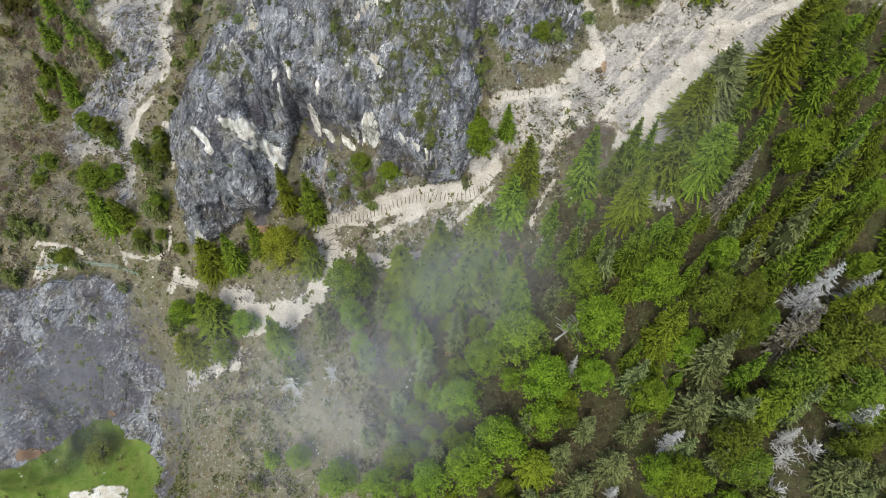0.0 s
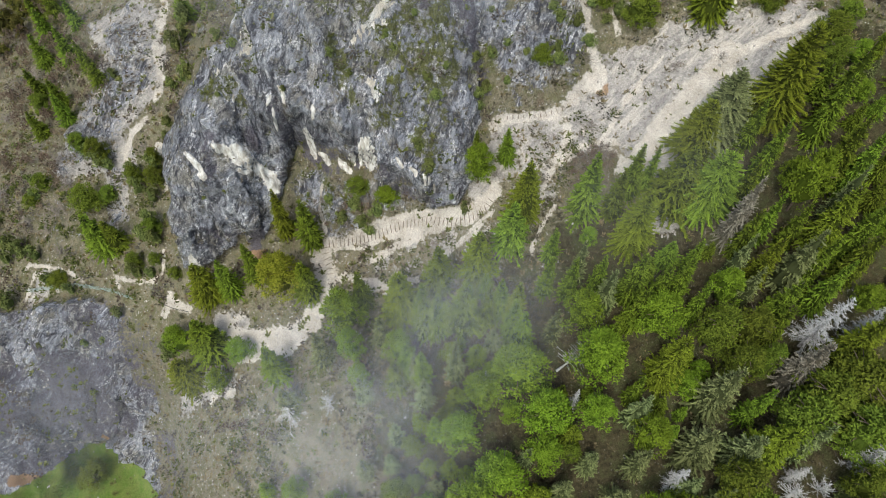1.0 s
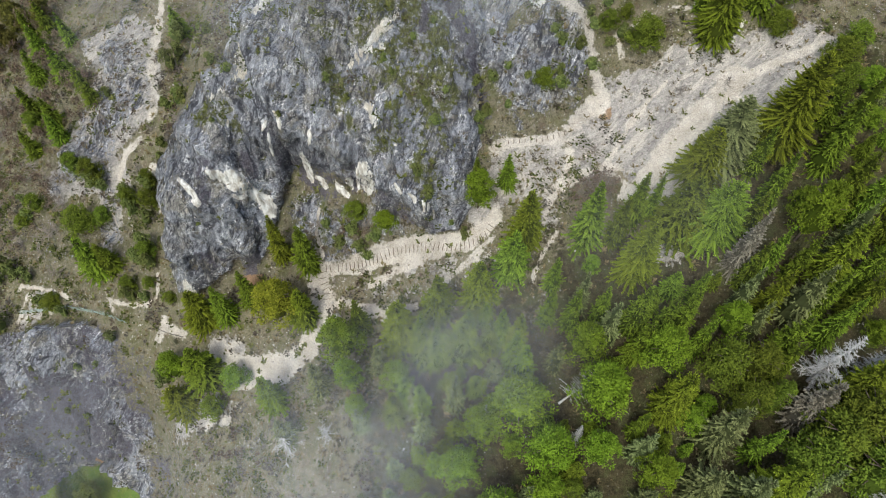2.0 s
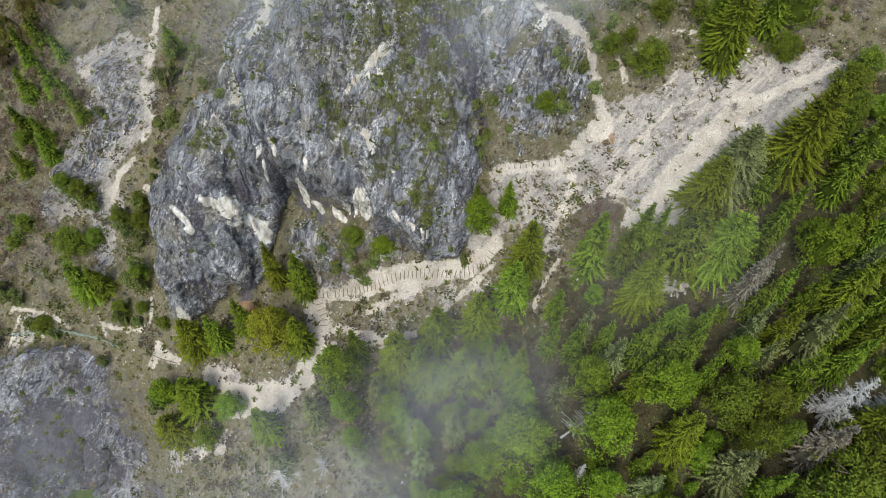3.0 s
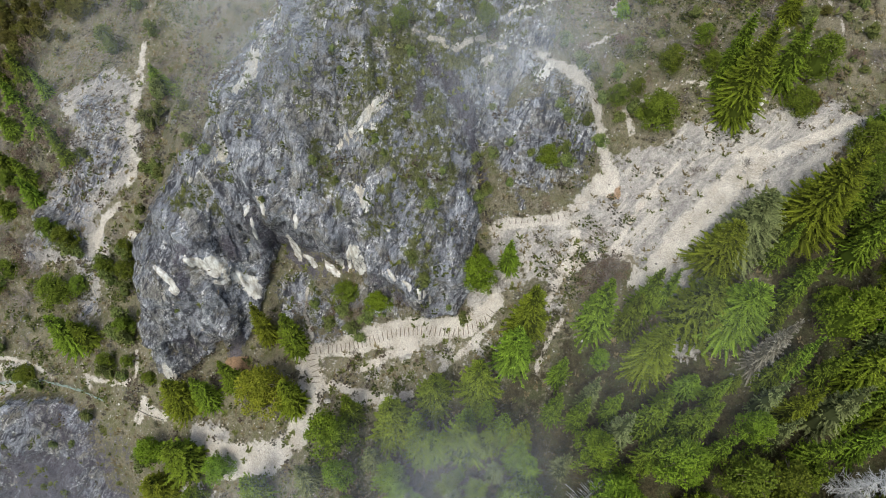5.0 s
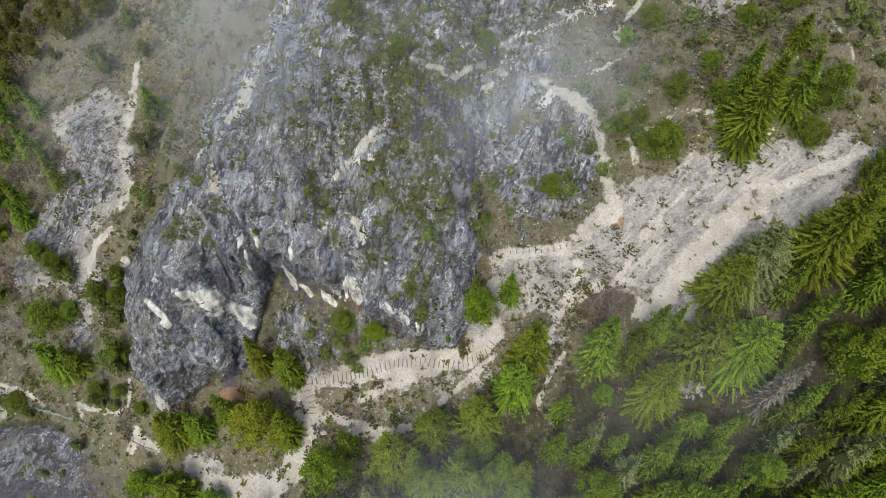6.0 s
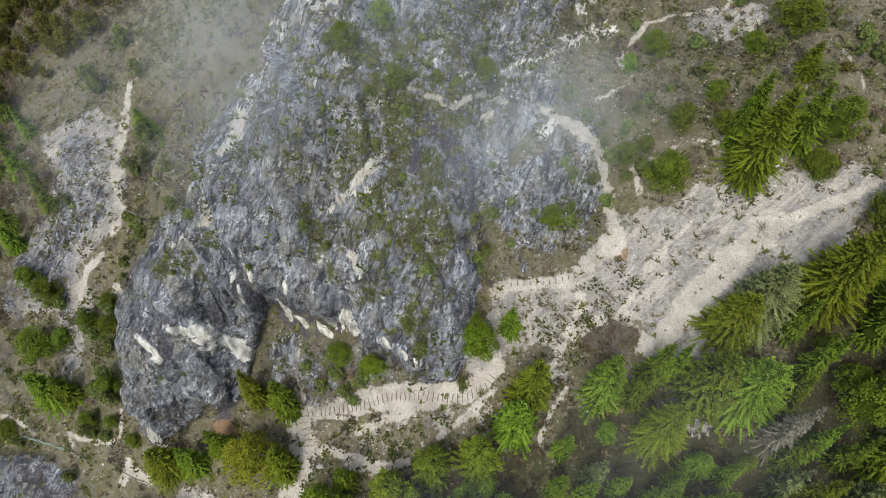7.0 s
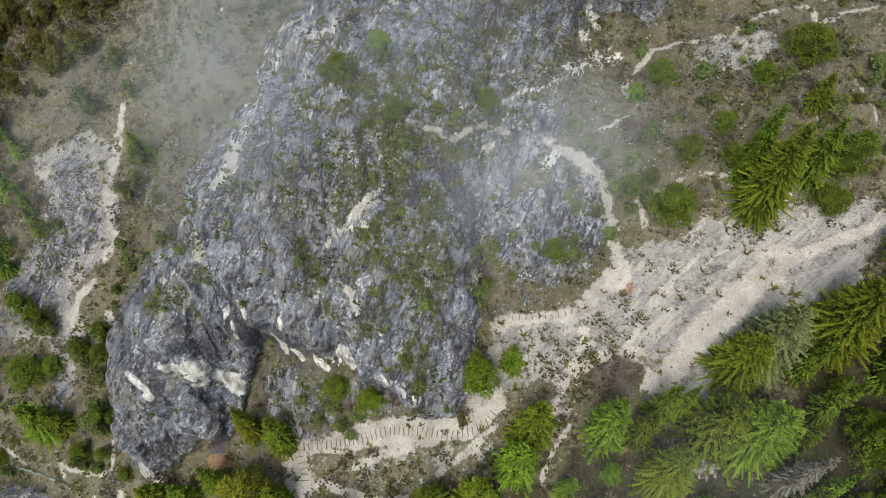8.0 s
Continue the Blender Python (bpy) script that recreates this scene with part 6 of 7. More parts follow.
plant("shrub0", -37.4, 50.4, 3.8, 3.7, 100)
plant("shrub0", -38.6, 49.1, 3.8, 3.7, 250)
plant("shrub1", -36.4, 48.0, 3.4, 3.3, 165)
plant("shrub1", -26.2, 47.3, 0.6, 0.9, 236)
plant("shrub0", -23.0, 58.0, 1.4, 2.2, 98)
plant("shrub0", -21.1, 57.0, 1.2, 1.9, 334)
plant("shrub0", -27.5, 57.9, 1.8, 1.8, 36)
plant("shrub1", -35.1, 66.9, 2.6, 2.5, 197)
plant("shrub1", -44.5, 71.5, 2.0, 2.0, 77)
plant("shrub2", -54.9, 47.1, 3.2, 3.1, 130)
plant("shrub0", -51.2, 45.4, 2.7, 2.6, 142)
plant("shrub0", -39.8, 45.0, 3.4, 3.3, 146)
plant("shrub2", -37.4, 44.3, 2.4, 2.3, 120)
plant("shrub0", -42.7, 40.9, 2.6, 2.5, 246)
plant("shrub0", -54.6, 41.4, 1.7, 1.6, 176)
plant("shrub1", -48.3, 40.1, 1.8, 1.8, 161)
plant("shrub0", -45.0, 39.5, 1.6, 1.6, 352)
plant("shrub0", -52.8, 36.9, 1.5, 1.4, 344)
plant("shrub1", -50.4, 36.1, 1.9, 1.9, 241)
plant("shrub0", -56.9, 50.7, 3.3, 3.2, 60)
plant("shrub2", -57.7, 58.7, 2.8, 2.8, 166)
plant("bare_shrub1", -47.5, 75.0, 1.0, 1.9, 232)
plant("bare_shrub0", -41.8, 69.0, 0.9, 1.8, 83)
plant("bare_shrub0", -45.0, 68.6, 1.1, 2.2, 102)
plant("bare_shrub0", -48.5, 68.4, 0.9, 1.9, 294)
plant("bare_shrub0", -44.8, 62.7, 1.3, 2.6, 336)
plant("bare_shrub0", -39.5, 60.5, 1.2, 2.5, 316)
plant("bare_shrub1", -36.5, 61.0, 1.0, 2.1, 186)
plant("bare_shrub1", -23.1, 62.2, 1.1, 2.2, 94)
plant("bare_shrub1", -34.7, 84.1, 1.5, 3.0, 185)
plant("bare_shrub1", -24.0, 55.8, 1.0, 1.9, 34)
plant("bare_shrub1", -22.3, 59.1, 1.0, 1.9, 83)
plant("bare_shrub0", -34.7, 72.7, 1.1, 2.2, 89)
plant("bare_shrub0", -26.7, 54.5, 1.1, 2.3, 22)
plant("bare_shrub1", -37.5, 64.5, 1.1, 2.1, 138)
plant("bare_shrub0", -52.4, 55.9, 1.9, 3.7, 236)
plant("bare_shrub0", -55.3, 53.8, 1.5, 3.0, 231)
plant("bare_shrub1", -53.3, 50.8, 1.5, 3.0, 86)
plant("bare_shrub0", -12.7, 43.7, 0.8, 1.6, 17)
plant("bare_shrub1", 0.3, 43.5, 0.8, 1.5, 48)
plant("bare_shrub0", -32.5, 85.9, 1.6, 3.2, 121)
plant("bare_shrub1", -34.0, 80.6, 1.6, 3.1, 47)
plant("bare_shrub1", -21.0, 63.0, 1.1, 2.2, 27)
plant("bare_shrub0", -36.4, 82.9, 1.4, 2.8, 329)
plant("bare_shrub0", -44.3, 76.6, 1.0, 2.1, 254)
plant("bare_shrub1", -45.4, 66.5, 1.0, 2.0, 30)
plant("shrub0", -35.6, 73.2, 3.7, 3.6, 130)
plant("shrub1", -28.2, 59.8, 2.0, 1.9, 228)
plant("shrub1", -23.7, 61.3, 1.3, 2.0, 327)
plant("shrub0", -40.6, 92.7, 3.6, 3.5, 19)
plant("shrub0", -37.5, 87.5, 3.0, 3.0, 91)
plant("shrub2", -30.6, 88.0, 1.7, 2.7, 260)
plant("olive_leafy", -52.4, 24.7, 3.6, 4.4, 96)
plant("shrub0", -61.1, 52.2, 4.5, 4.4, 219)
plant("shrub2", -59.4, 51.6, 3.5, 3.4, 341)
plant("shrub0", -63.1, 51.3, 3.1, 3.0, 141)
plant("shrub0", -62.2, 45.3, 4.5, 4.4, 252)
plant("bare_shrub1", -66.3, 78.4, 2.6, 5.3, 50)
plant("bare_shrub0", -61.5, 78.3, 2.4, 4.8, 215)
plant("bare_shrub1", -67.4, 73.9, 2.7, 5.3, 194)
plant("bare_shrub0", -58.2, 65.6, 2.3, 4.6, 146)
plant("bare_shrub0", -53.8, 55.6, 2.4, 4.8, 294)
plant("bare_shrub0", -52.2, 59.2, 2.2, 4.4, 226)
plant("bare_shrub0", -59.0, 55.4, 2.0, 4.1, 352)
plant("bare_shrub0", -64.9, 60.7, 2.5, 5.0, 24)
plant("bare_shrub1", -54.8, 63.1, 2.0, 4.1, 137)
plant("bare_shrub0", -66.4, 86.7, 2.7, 5.4, 195)
plant("bare_shrub0", -50.8, 62.3, 1.6, 3.2, 164)
plant("shrub0", -29.1, 59.6, 2.4, 2.4, 70)
plant("shrub1", -43.4, 86.6, 5.2, 5.1, 103)
plant("bare_shrub1", -50.5, 87.9, 2.2, 4.4, 219)
plant("bare_shrub0", -45.4, 86.0, 2.2, 4.3, 170)
plant("bare_shrub1", -44.3, 94.0, 2.2, 4.4, 228)
plant("bare_shrub0", -41.1, 90.4, 1.8, 3.6, 236)
plant("bare_shrub1", -58.7, 99.9, 2.4, 4.8, 87)
plant("bare_shrub1", -48.9, 93.3, 2.2, 4.5, 24)
plant("bare_shrub0", -41.9, 100.1, 2.2, 4.5, 272)
plant("bare_shrub1", -51.5, 103.8, 2.4, 4.7, 251)
plant("spruce3", 36.6, 5.3, 5.7, 3.8, 307)
plant("spruce4", 36.2, 7.6, 6.9, 3.3, 322)
plant("far_leafy0", 38.8, 0.6, 4.4, 3.3, 98)
plant("spruce0", 38.7, 4.3, 6.2, 4.0, 173)
plant("spruce4", 38.5, 6.6, 5.0, 4.0, 74)
plant("spruce1", 39.4, 11.9, 6.1, 3.7, 98)
plant("spruce4", 39.5, 16.5, 6.8, 4.1, 198)
plant("spruce1", 41.3, 2.5, 7.0, 4.4, 100)
plant("spruce0", 41.4, 6.5, 5.9, 4.3, 113)
plant("spruce2", 40.5, 9.9, 6.8, 3.4, 88)
plant("spruce3", 41.9, 19.5, 6.4, 4.1, 127)
plant("spruce0", 41.9, 24.6, 6.6, 4.4, 224)
plant("spruce1", 40.7, 29.1, 6.7, 3.5, 337)
plant("spruce2", 41.8, 31.2, 6.0, 3.8, 339)
plant("spruce2", 43.9, 2.7, 5.1, 4.0, 200)
plant("spruce2", 43.2, 7.9, 6.9, 3.4, 119)
plant("far_leafy1", 43.1, 11.8, 3.6, 3.9, 40)
plant("far_leafy1", 43.4, 16.2, 4.6, 3.3, 90)
plant("grey_spruce1", 43.6, 20.9, 6.2, 4.2, 80)
plant("grey_spruce1", 43.7, 26.1, 6.5, 3.3, 316)
plant("spruce1", 43.4, 28.9, 5.3, 3.5, 359)
plant("spruce4", 43.6, 33.5, 5.7, 4.4, 19)
plant("spruce1", 44.0, 38.5, 7.0, 4.1, 202)
plant("spruce1", 43.8, 43.6, 5.8, 3.4, 45)
plant("spruce3", 43.4, 47.5, 6.4, 4.1, 98)
plant("spruce4", 45.8, 14.3, 6.6, 3.4, 115)
plant("spruce4", 46.6, 16.4, 5.5, 4.4, 220)
plant("spruce2", 46.1, 18.9, 6.3, 4.4, 184)
plant("spruce1", 46.3, 21.8, 4.9, 3.4, 341)
plant("spruce2", 45.8, 24.5, 4.8, 4.3, 64)
plant("spruce1", 45.8, 29.2, 6.7, 4.3, 290)
plant("spruce3", 45.9, 35.5, 5.9, 4.1, 339)
plant("spruce1", 46.6, 38.6, 6.1, 4.2, 216)
plant("spruce2", 45.6, 41.3, 6.5, 4.0, 77)
plant("spruce3", 46.1, 47.4, 6.4, 3.6, 274)
plant("spruce2", 46.2, 50.4, 6.8, 3.7, 49)
plant("spruce1", 48.6, 30.6, 6.4, 4.1, 96)
plant("spruce1", 48.4, 33.3, 6.5, 3.4, 169)
plant("spruce1", 48.9, 35.9, 5.1, 3.6, 322)
plant("spruce0", 47.9, 41.0, 5.3, 3.8, 37)
plant("spruce3", 47.9, 43.3, 6.7, 4.0, 107)
plant("grey_spruce1", 49.0, 47.5, 5.6, 4.0, 140)
plant("far_leafy1", 48.7, 50.1, 3.3, 3.9, 150)
plant("spruce3", 50.8, 38.4, 5.4, 3.3, 50)
plant("spruce3", 51.2, 41.5, 6.5, 3.3, 323)
plant("spruce4", 50.9, 50.7, 4.9, 3.9, 274)
plant("spruce2", 53.2, 51.0, 6.0, 4.0, 203)

# ---- small things ----
def on_ground(x, y, lift=0.0):
    return foothold(x, y) + Vector((0, 0, lift))


def log_mesh(rng, length, radius):
    s = Shape()
    s.tube([(-length / 2 + length * k / 4, rng.uniform(-0.015, 0.015), rng.uniform(-0.01, 0.01)) for k in range(5)], [radius * rng.uniform(0.9, 1.1) for k in range(5)], 8)
    s.add([Vector(v) for v in s.v[:8]], [tuple(range(7, -1, -1))])
    return s.mesh("log_step", LOG)


def log_steps(line, count, label, group, length=0.95):
    """Round logs pegged across a path, as treads."""
    meshes = [log_mesh(random.Random(k), length, 0.04) for k in range(4)]
    lengths = [math.dist(a, b) for a, b in zip(line, line[1:])]
    for k in range(count):
        at = sum(lengths) * k / (count - 1)
        for (a, b), run in zip(zip(line, line[1:]), lengths):
            if at <= run + 1e-6:
                break
            at -= run
        x, y = (p + (q - p) * at / run for p, q in zip(a, b))
        turn = math.atan2(b[1] - a[1], b[0] - a[0]) + math.pi / 2 + rng.uniform(-0.12, 0.12)
        one, two = (on_ground(x + s * 0.6 * math.cos(turn), y + s * 0.6 * math.sin(turn)) for s in (-1, 1))
        ob = new("log_step", meshes[k % 4])
        way = (two - one).normalized()
        side = Vector((0, 0, 1)).cross(way).normalized()
        m = Matrix((way, side, way.cross(side))).transposed().to_4x4()
        ob.matrix_world = Matrix.Translation((one + two) / 2 + Vector((0, 0, 0.03))) @ m @ Matrix.Diagonal((rng.uniform(0.85, 1.1), 1, 1, 1))
        tagged(ob, label, "step", group)


LOG = bark_material("weathered_log", (0.1, 0.08, 0.06), (0.22, 0.18, 0.14))
log_steps([(-13.6, 45.2), (-12.5, 45.2), (-10.1, 45.2), (-7.6, 45.3), (-6.1, 45.5), (-4.6, 45.6), (-1.6, 45.3), (0.6, 44.8), (2.0, 44.5), (3.7, 44.7), (5.1, 45.2), (5.7, 45.9)], 42, "weathered dark log tread laid across the sandy stair path", "log treads of the stair path")
log_steps([(-14.2, 44.8), (-14.1, 44.1), (-13.9, 43.5), (-13.7, 43.0), (-13.7, 42.4), (-13.7, 41.9)], 6, "short dark log tread on the path below the stairs", "log treads of the lower path")

log_steps([(5.8, 53.3), (7.6, 53.6), (11.0, 53.4), (13.6, 53.8)], 14, "dark log tread on the narrow terrace path below the cliff", "log treads of the terrace path", 0.45)


def boulder(x, y, size, material, label):
    bm = bmesh.new()
    bmesh.ops.create_icosphere(bm, subdivisions=3, radius=size)
    for v in bm.verts:
        k = 1 + 0.28 * noise.noise(v.co * 1.6 / size + Vector((x, y, 0))) + 0.1 * noise.noise(v.co * 5 / size)
        v.co = Vector((v.co.x * 1.15, v.co.y * 0.9, v.co.z * 0.7)) * k
    mesh = bpy.data.meshes.new("boulder")
    bm.to_mesh(mesh)
    bm.free()
    mesh.materials.append(material)
    ob = new("boulder", mesh)
    ob.location = on_ground(x, y, size * 0.3)
    return tagged(ob, label, "boulder")


STONE = bark_material("pale_stone", (0.3, 0.285, 0.26), (0.52, 0.5, 0.47))
boulder(-3.1, 43.1, 0.32, STONE, "pale limestone boulder lying on the eroded bank")
boulder(-12.4, 39.8, 0.35, STONE, "whitish boulder beside the gravel path")


def safety_net(line, height):
    """A slack plastic net on thin posts along the top of the rock wall."""
    root = new("safety_net")
    tagged(root, "pale green plastic safety net on thin posts above the rock wall", "fence")
    pts = []
    for a, b in zip(line, line[1:]):
        n = max(2, round(math.dist(a, b) / 0.3))
        pts += [on_ground(a[0] + (b[0] - a[0]) * k / n, a[1] + (b[1] - a[1]) * k / n) for k in range(n)]
    s = Shape()
    for k, (p, q) in enumerate(zip(pts, pts[1:])):
        sag = 0.12 * math.sin(k * 0.9) + 0.05 * math.sin(k * 2.3)
        lean = Vector((0, 0.1 + sag * 0.5, 0))
        for j in range(6):
            h = height * j / 5
            a, b = p + lean * (j / 5) + Vector((0, 0, h)), q + lean * (j / 5) + Vector((0, 0, h))
            s.add([a, b, b + Vector((0, 0.02, 0.03)), a + Vector((0, 0.02, 0.03))], [(0, 1, 2, 3)])
        a, b = p, p + lean + Vector((0, 0, height))
        w = (q - p).normalized() * 0.025
        s.add([a, a + w, b + w, b], [(0, 1, 2, 3)])
    part("netting", s.mesh("netting", NET), root)
    for k in range(0, len(pts), 9):
        t = Shape()
        t.tube([pts[k] + Vector((0, 0.02, -0.3)), pts[k] + Vector((0, 0.12, height + 0.1))], [0.03, 0.028], 6)
        part("post", t.mesh("post", LOG), root)


NET = bark_material("pale_green_net", (0.19, 0.27, 0.25), (0.32, 0.42, 0.39))
safety_net([(-59.5, 46.8), (-56.5, 46.7), (-53.4, 46.2), (-51.0, 46.1), (-48.3, 45.3), (-44.3, 44.0), (-40.5, 42.3)], 0.7)


def cable(line):
    pts = [on_ground(x, y, 0.12) for x, y in line]
    fine = []
    for a, b in zip(pts, pts[1:]):
        fine += [a.lerp(b, k / 4) + Vector((0, 0, -0.05 * math.sin(math.pi * k / 4))) for k in range(4)]
    s = Shape()
    s.tube(fine + [pts[-1]], [0.035] * (len(fine) + 1), 5)
    tagged(new("cable", s.mesh("cable", BLACK)), "dark slack cable lying across the pale sand patch", "cable")


BLACK = bark_material("black_rubber", (0.03, 0.03, 0.03), (0.06, 0.06, 0.06))
cable([(-37.1, 41.7), (-35.9, 40.8), (-34.2, 40.0), (-32.0, 39.2)])

def flowstone(line):
    """A pale crust of lime that has run down the rock and follows its shape, along a line with widths."""
    s = Shape()
    pts = [Vector(p[:3]) for p in line]
    out = Vector((0.15, -0.5, 0.85)).normalized()
    rows, across = [], 15
    for k in range(len(pts) - 1):
        n = max(4, round((pts[k + 1] - pts[k]).length / 0.22))
        for j in range(n if k < len(pts) - 2 else n + 1):
            f = j / n
            rows.append((pts[k].lerp(pts[k + 1], f), line[k][3] * (1 - f) + line[k + 1][3] * f, (pts[k + 1] - pts[k]).normalized(), (k + f) / (len(pts) - 1)))
    for n, (p, wide, way, f) in enumerate(rows):
        side = way.cross(out).normalized()
        for j in range(across):
            u = 2 * j / (across - 1) - 1
            jag = noise.noise(p * 1.3 + Vector((2.0 * u, 0, 7.0))) * 0.6 + noise.noise(p * 3.5 + Vector((u, 2, 0))) * 0.7
            at = p + side * wide * 0.62 * (u + 0.55 * jag)
            hit = ROCK_FACE.ray_cast(at + out * 2.5, -out)
            end = min(1.0, 6 * f, 6 * (1 - f))
            s.v.append((hit[0] if hit[0] else at) + out * (0.15 * (1 - u ** 4) * end - 0.04 - 0.12 * u ** 8 + 0.05 * jag))
            s.t.append(0.0)
    s.f += [(n * across + j, n * across + j + 1, (n + 1) * across + j + 1, (n + 1) * across + j) for n in range(len(rows) - 1) for j in range(across - 1)]
    tagged(new("flowstone", s.mesh("flowstone", TUFA, True)), "white lime crust streaked ochre on the grey cliff", "flowstone", "lime crusts of the cliff")


def rock_face():
    """The built ground round the crag, to lay things on."""
    i, j = np.searchsorted(GRID["x"], (-34, 6)), np.searchsorted(GRID["y"], (40, 62))
    v = GRID["v"][j[0]:j[1], i[0]:i[1]]
    ny, nx = v.shape[:2]
    k = (np.arange(ny - 1)[:, None] * nx + np.arange(nx - 1)).ravel()
    return BVHTree.FromPolygons(v.reshape(-1, 3).tolist(), np.stack([k, k + 1, k + nx + 1, k + nx], -1).tolist())


ROCK_FACE = rock_face()


def tufa_material():
    n = Nodes("lime_crust")
    streak = n.noise(1.6, 6, 0.65, at=n.node("VectorMath", 0, i0=n.world(), i1=(1.6, 1.0, 0.6)), warp=0.6)
    fine = n.noise(6, 5, 0.7)
    c = n.mix(n.step(streak, 0.36, 0.62), (0.36, 0.33, 0.28), (0.7, 0.69, 0.66))
    c = n.mix(n.step(fine, 0.56, 0.72, 0, 0.7), c, (0.2, 0.19, 0.18))
    return n.done(c, 0.8, n.bump(n.math("ADD", streak, fine), 0.7, 0.12))


TUFA = tufa_material()
flowstone([(-21.82, 49.30, 17.67, 0.66), (-21.80, 49.03, 16.60, 1.51), (-21.50, 48.66, 15.27, 1.87), (-20.83, 48.88, 13.68, 1.38), (-20.18, 49.46, 12.06, 1.06), (-19.82, 49.94, 9.69, 1.46), (-19.36, 49.44, 8.41, 1.29), (-19.16, 48.96, 7.54, 0.45)])
flowstone([(-24.06, 48.46, 18.18, 0.33), (-23.30, 48.20, 17.94, 0.99), (-22.69, 48.67, 16.67, 0.84), (-22.10, 48.59, 15.94, 1.01)])
flowstone([(-22.26, 47.88, 14.57, 0.41), (-21.59, 47.88, 14.03, 0.55), (-21.11, 48.51, 13.72, 0.48)])
flowstone([(-27.45, 48.72, 16.76, 0.28), (-26.62, 47.78, 16.97, 0.61), (-25.89, 47.11, 16.43, 0.75), (-25.65, 46.74, 14.73, 0.76), (-25.61, 46.49, 14.25, 0.28)])
flowstone([(-13.57, 52.66, 19.31, 0.25), (-13.46, 52.19, 18.80, 0.45), (-13.90, 52.44, 16.66, 0.33)])
flowstone([(-15.06, 52.37, 16.05, 0.27), (-14.87, 52.28, 14.53, 0.61), (-14.72, 52.54, 11.65, 0.78), (-14.72, 52.49, 10.16, 0.29)])
flowstone([(-14.23, 52.33, 11.66, 0.28), (-13.46, 52.04, 11.23, 0.71), (-12.96, 51.69, 9.84, 0.50)])
flowstone([(-11.99, 51.99, 10.98, 0.21), (-11.40, 51.62, 9.93, 0.85), (-10.73, 51.24, 9.39, 0.50)])
flowstone([(-10.73, 51.65, 11.50, 0.35), (-10.02, 51.20, 12.21, 0.69), (-10.12, 51.69, 10.01, 0.28)])
flowstone([(-8.55, 50.38, 17.03, 0.32), (-8.04, 49.87, 16.95, 1.11), (-8.09, 50.64, 12.79, 1.19), (-7.75, 50.52, 11.13, 1.04), (-7.51, 50.40, 10.95, 0.28)])
flowstone([(-8.87, 50.74, 16.02, 0.26), (-9.08, 51.35, 12.45, 0.48), (-9.29, 51.43, 9.82, 0.28)])
flowstone([(-4.76, 48.18, 16.23, 0.19), (-4.36, 47.93, 14.99, 0.39), (-4.03, 47.49, 14.75, 0.26)])
flowstone([(-3.31, 47.17, 15.62, 0.19), (-2.73, 46.77, 15.26, 0.45), (-2.64, 46.53, 14.44, 0.26)])
flowstone([(-1.73, 46.32, 15.52, 0.25), (-1.63, 46.05, 14.81, 0.38), (-1.74, 45.86, 13.61, 0.19)])
flowstone([(-1.20, 46.45, 14.92, 0.19), (-1.19, 46.26, 14.16, 0.39), (-1.27, 45.96, 13.69, 0.19)])
flowstone([(-0.60, 46.42, 13.63, 0.19), (-0.56, 46.38, 12.68, 0.30), (-0.65, 46.33, 11.66, 0.20)])
flowstone([(-17.38, 52.25, 21.78, 0.19), (-17.74, 51.85, 21.19, 0.38), (-18.16, 51.72, 20.38, 0.25)])
flowstone([(-16.75, 52.94, 22.13, 0.19), (-16.41, 52.95, 21.04, 0.44), (-16.51, 52.85, 18.27, 0.26)])
flowstone([(-17.55, 51.87, 20.40, 0.25), (-17.69, 51.59, 17.91, 0.33), (-17.72, 51.44, 16.45, 0.20)])
flowstone([(-21.61, 52.81, 21.52, 0.16), (-21.58, 52.31, 21.26, 0.26), (-21.50, 51.81, 21.06, 0.19)])

# a spruce that has fallen among the others
fallen = copy_thing(FIRST["dead_spruce0"], Matrix.Identity(4))
fallen.matrix_basis = Matrix.Translation(on_ground(12.0, 26.9, 0.6)) @ look((0, 0, 0), (-0.9, -0.55, -0.3)).to_3x3().to_4x4() @ Matrix.Diagonal((0.95, 0.95, 0.85, 1))
tagged(fallen, "fallen dead spruce with bare grey branches on brown litter", "dead tree")


def thicket(seed, outline, count, kinds, low, high, flat=0.65):
    """Shrubs or small trees spread by chance over an outlined slope, off the paths."""
    r = random.Random(seed)
    xs, ys = [p[0] for p in outline], [p[1] for p in outline]
    spots = np.array([(r.uniform(min(xs), max(xs)), r.uniform(min(ys), max(ys))) for k in range(count * 6)])
    spots = spots[inside_dist(spots[:, 0], spots[:, 1], outline) > 0.3]
    masks = relief(spots[:, 0], spots[:, 1])[1]
    for (x, y), sand, scree in list(zip(spots, masks["sand"], masks["scree"])):
        if count and sand < 0.25 and (scree < 0.7 or r.random() < 0.15):
            wide = low + (high - low) * r.random() ** 1.6
            plant(r.choice(kinds), x, y, wide * flat * r.uniform(0.8, 1.25), wide, r.uniform(0, 360))
            count -= 1


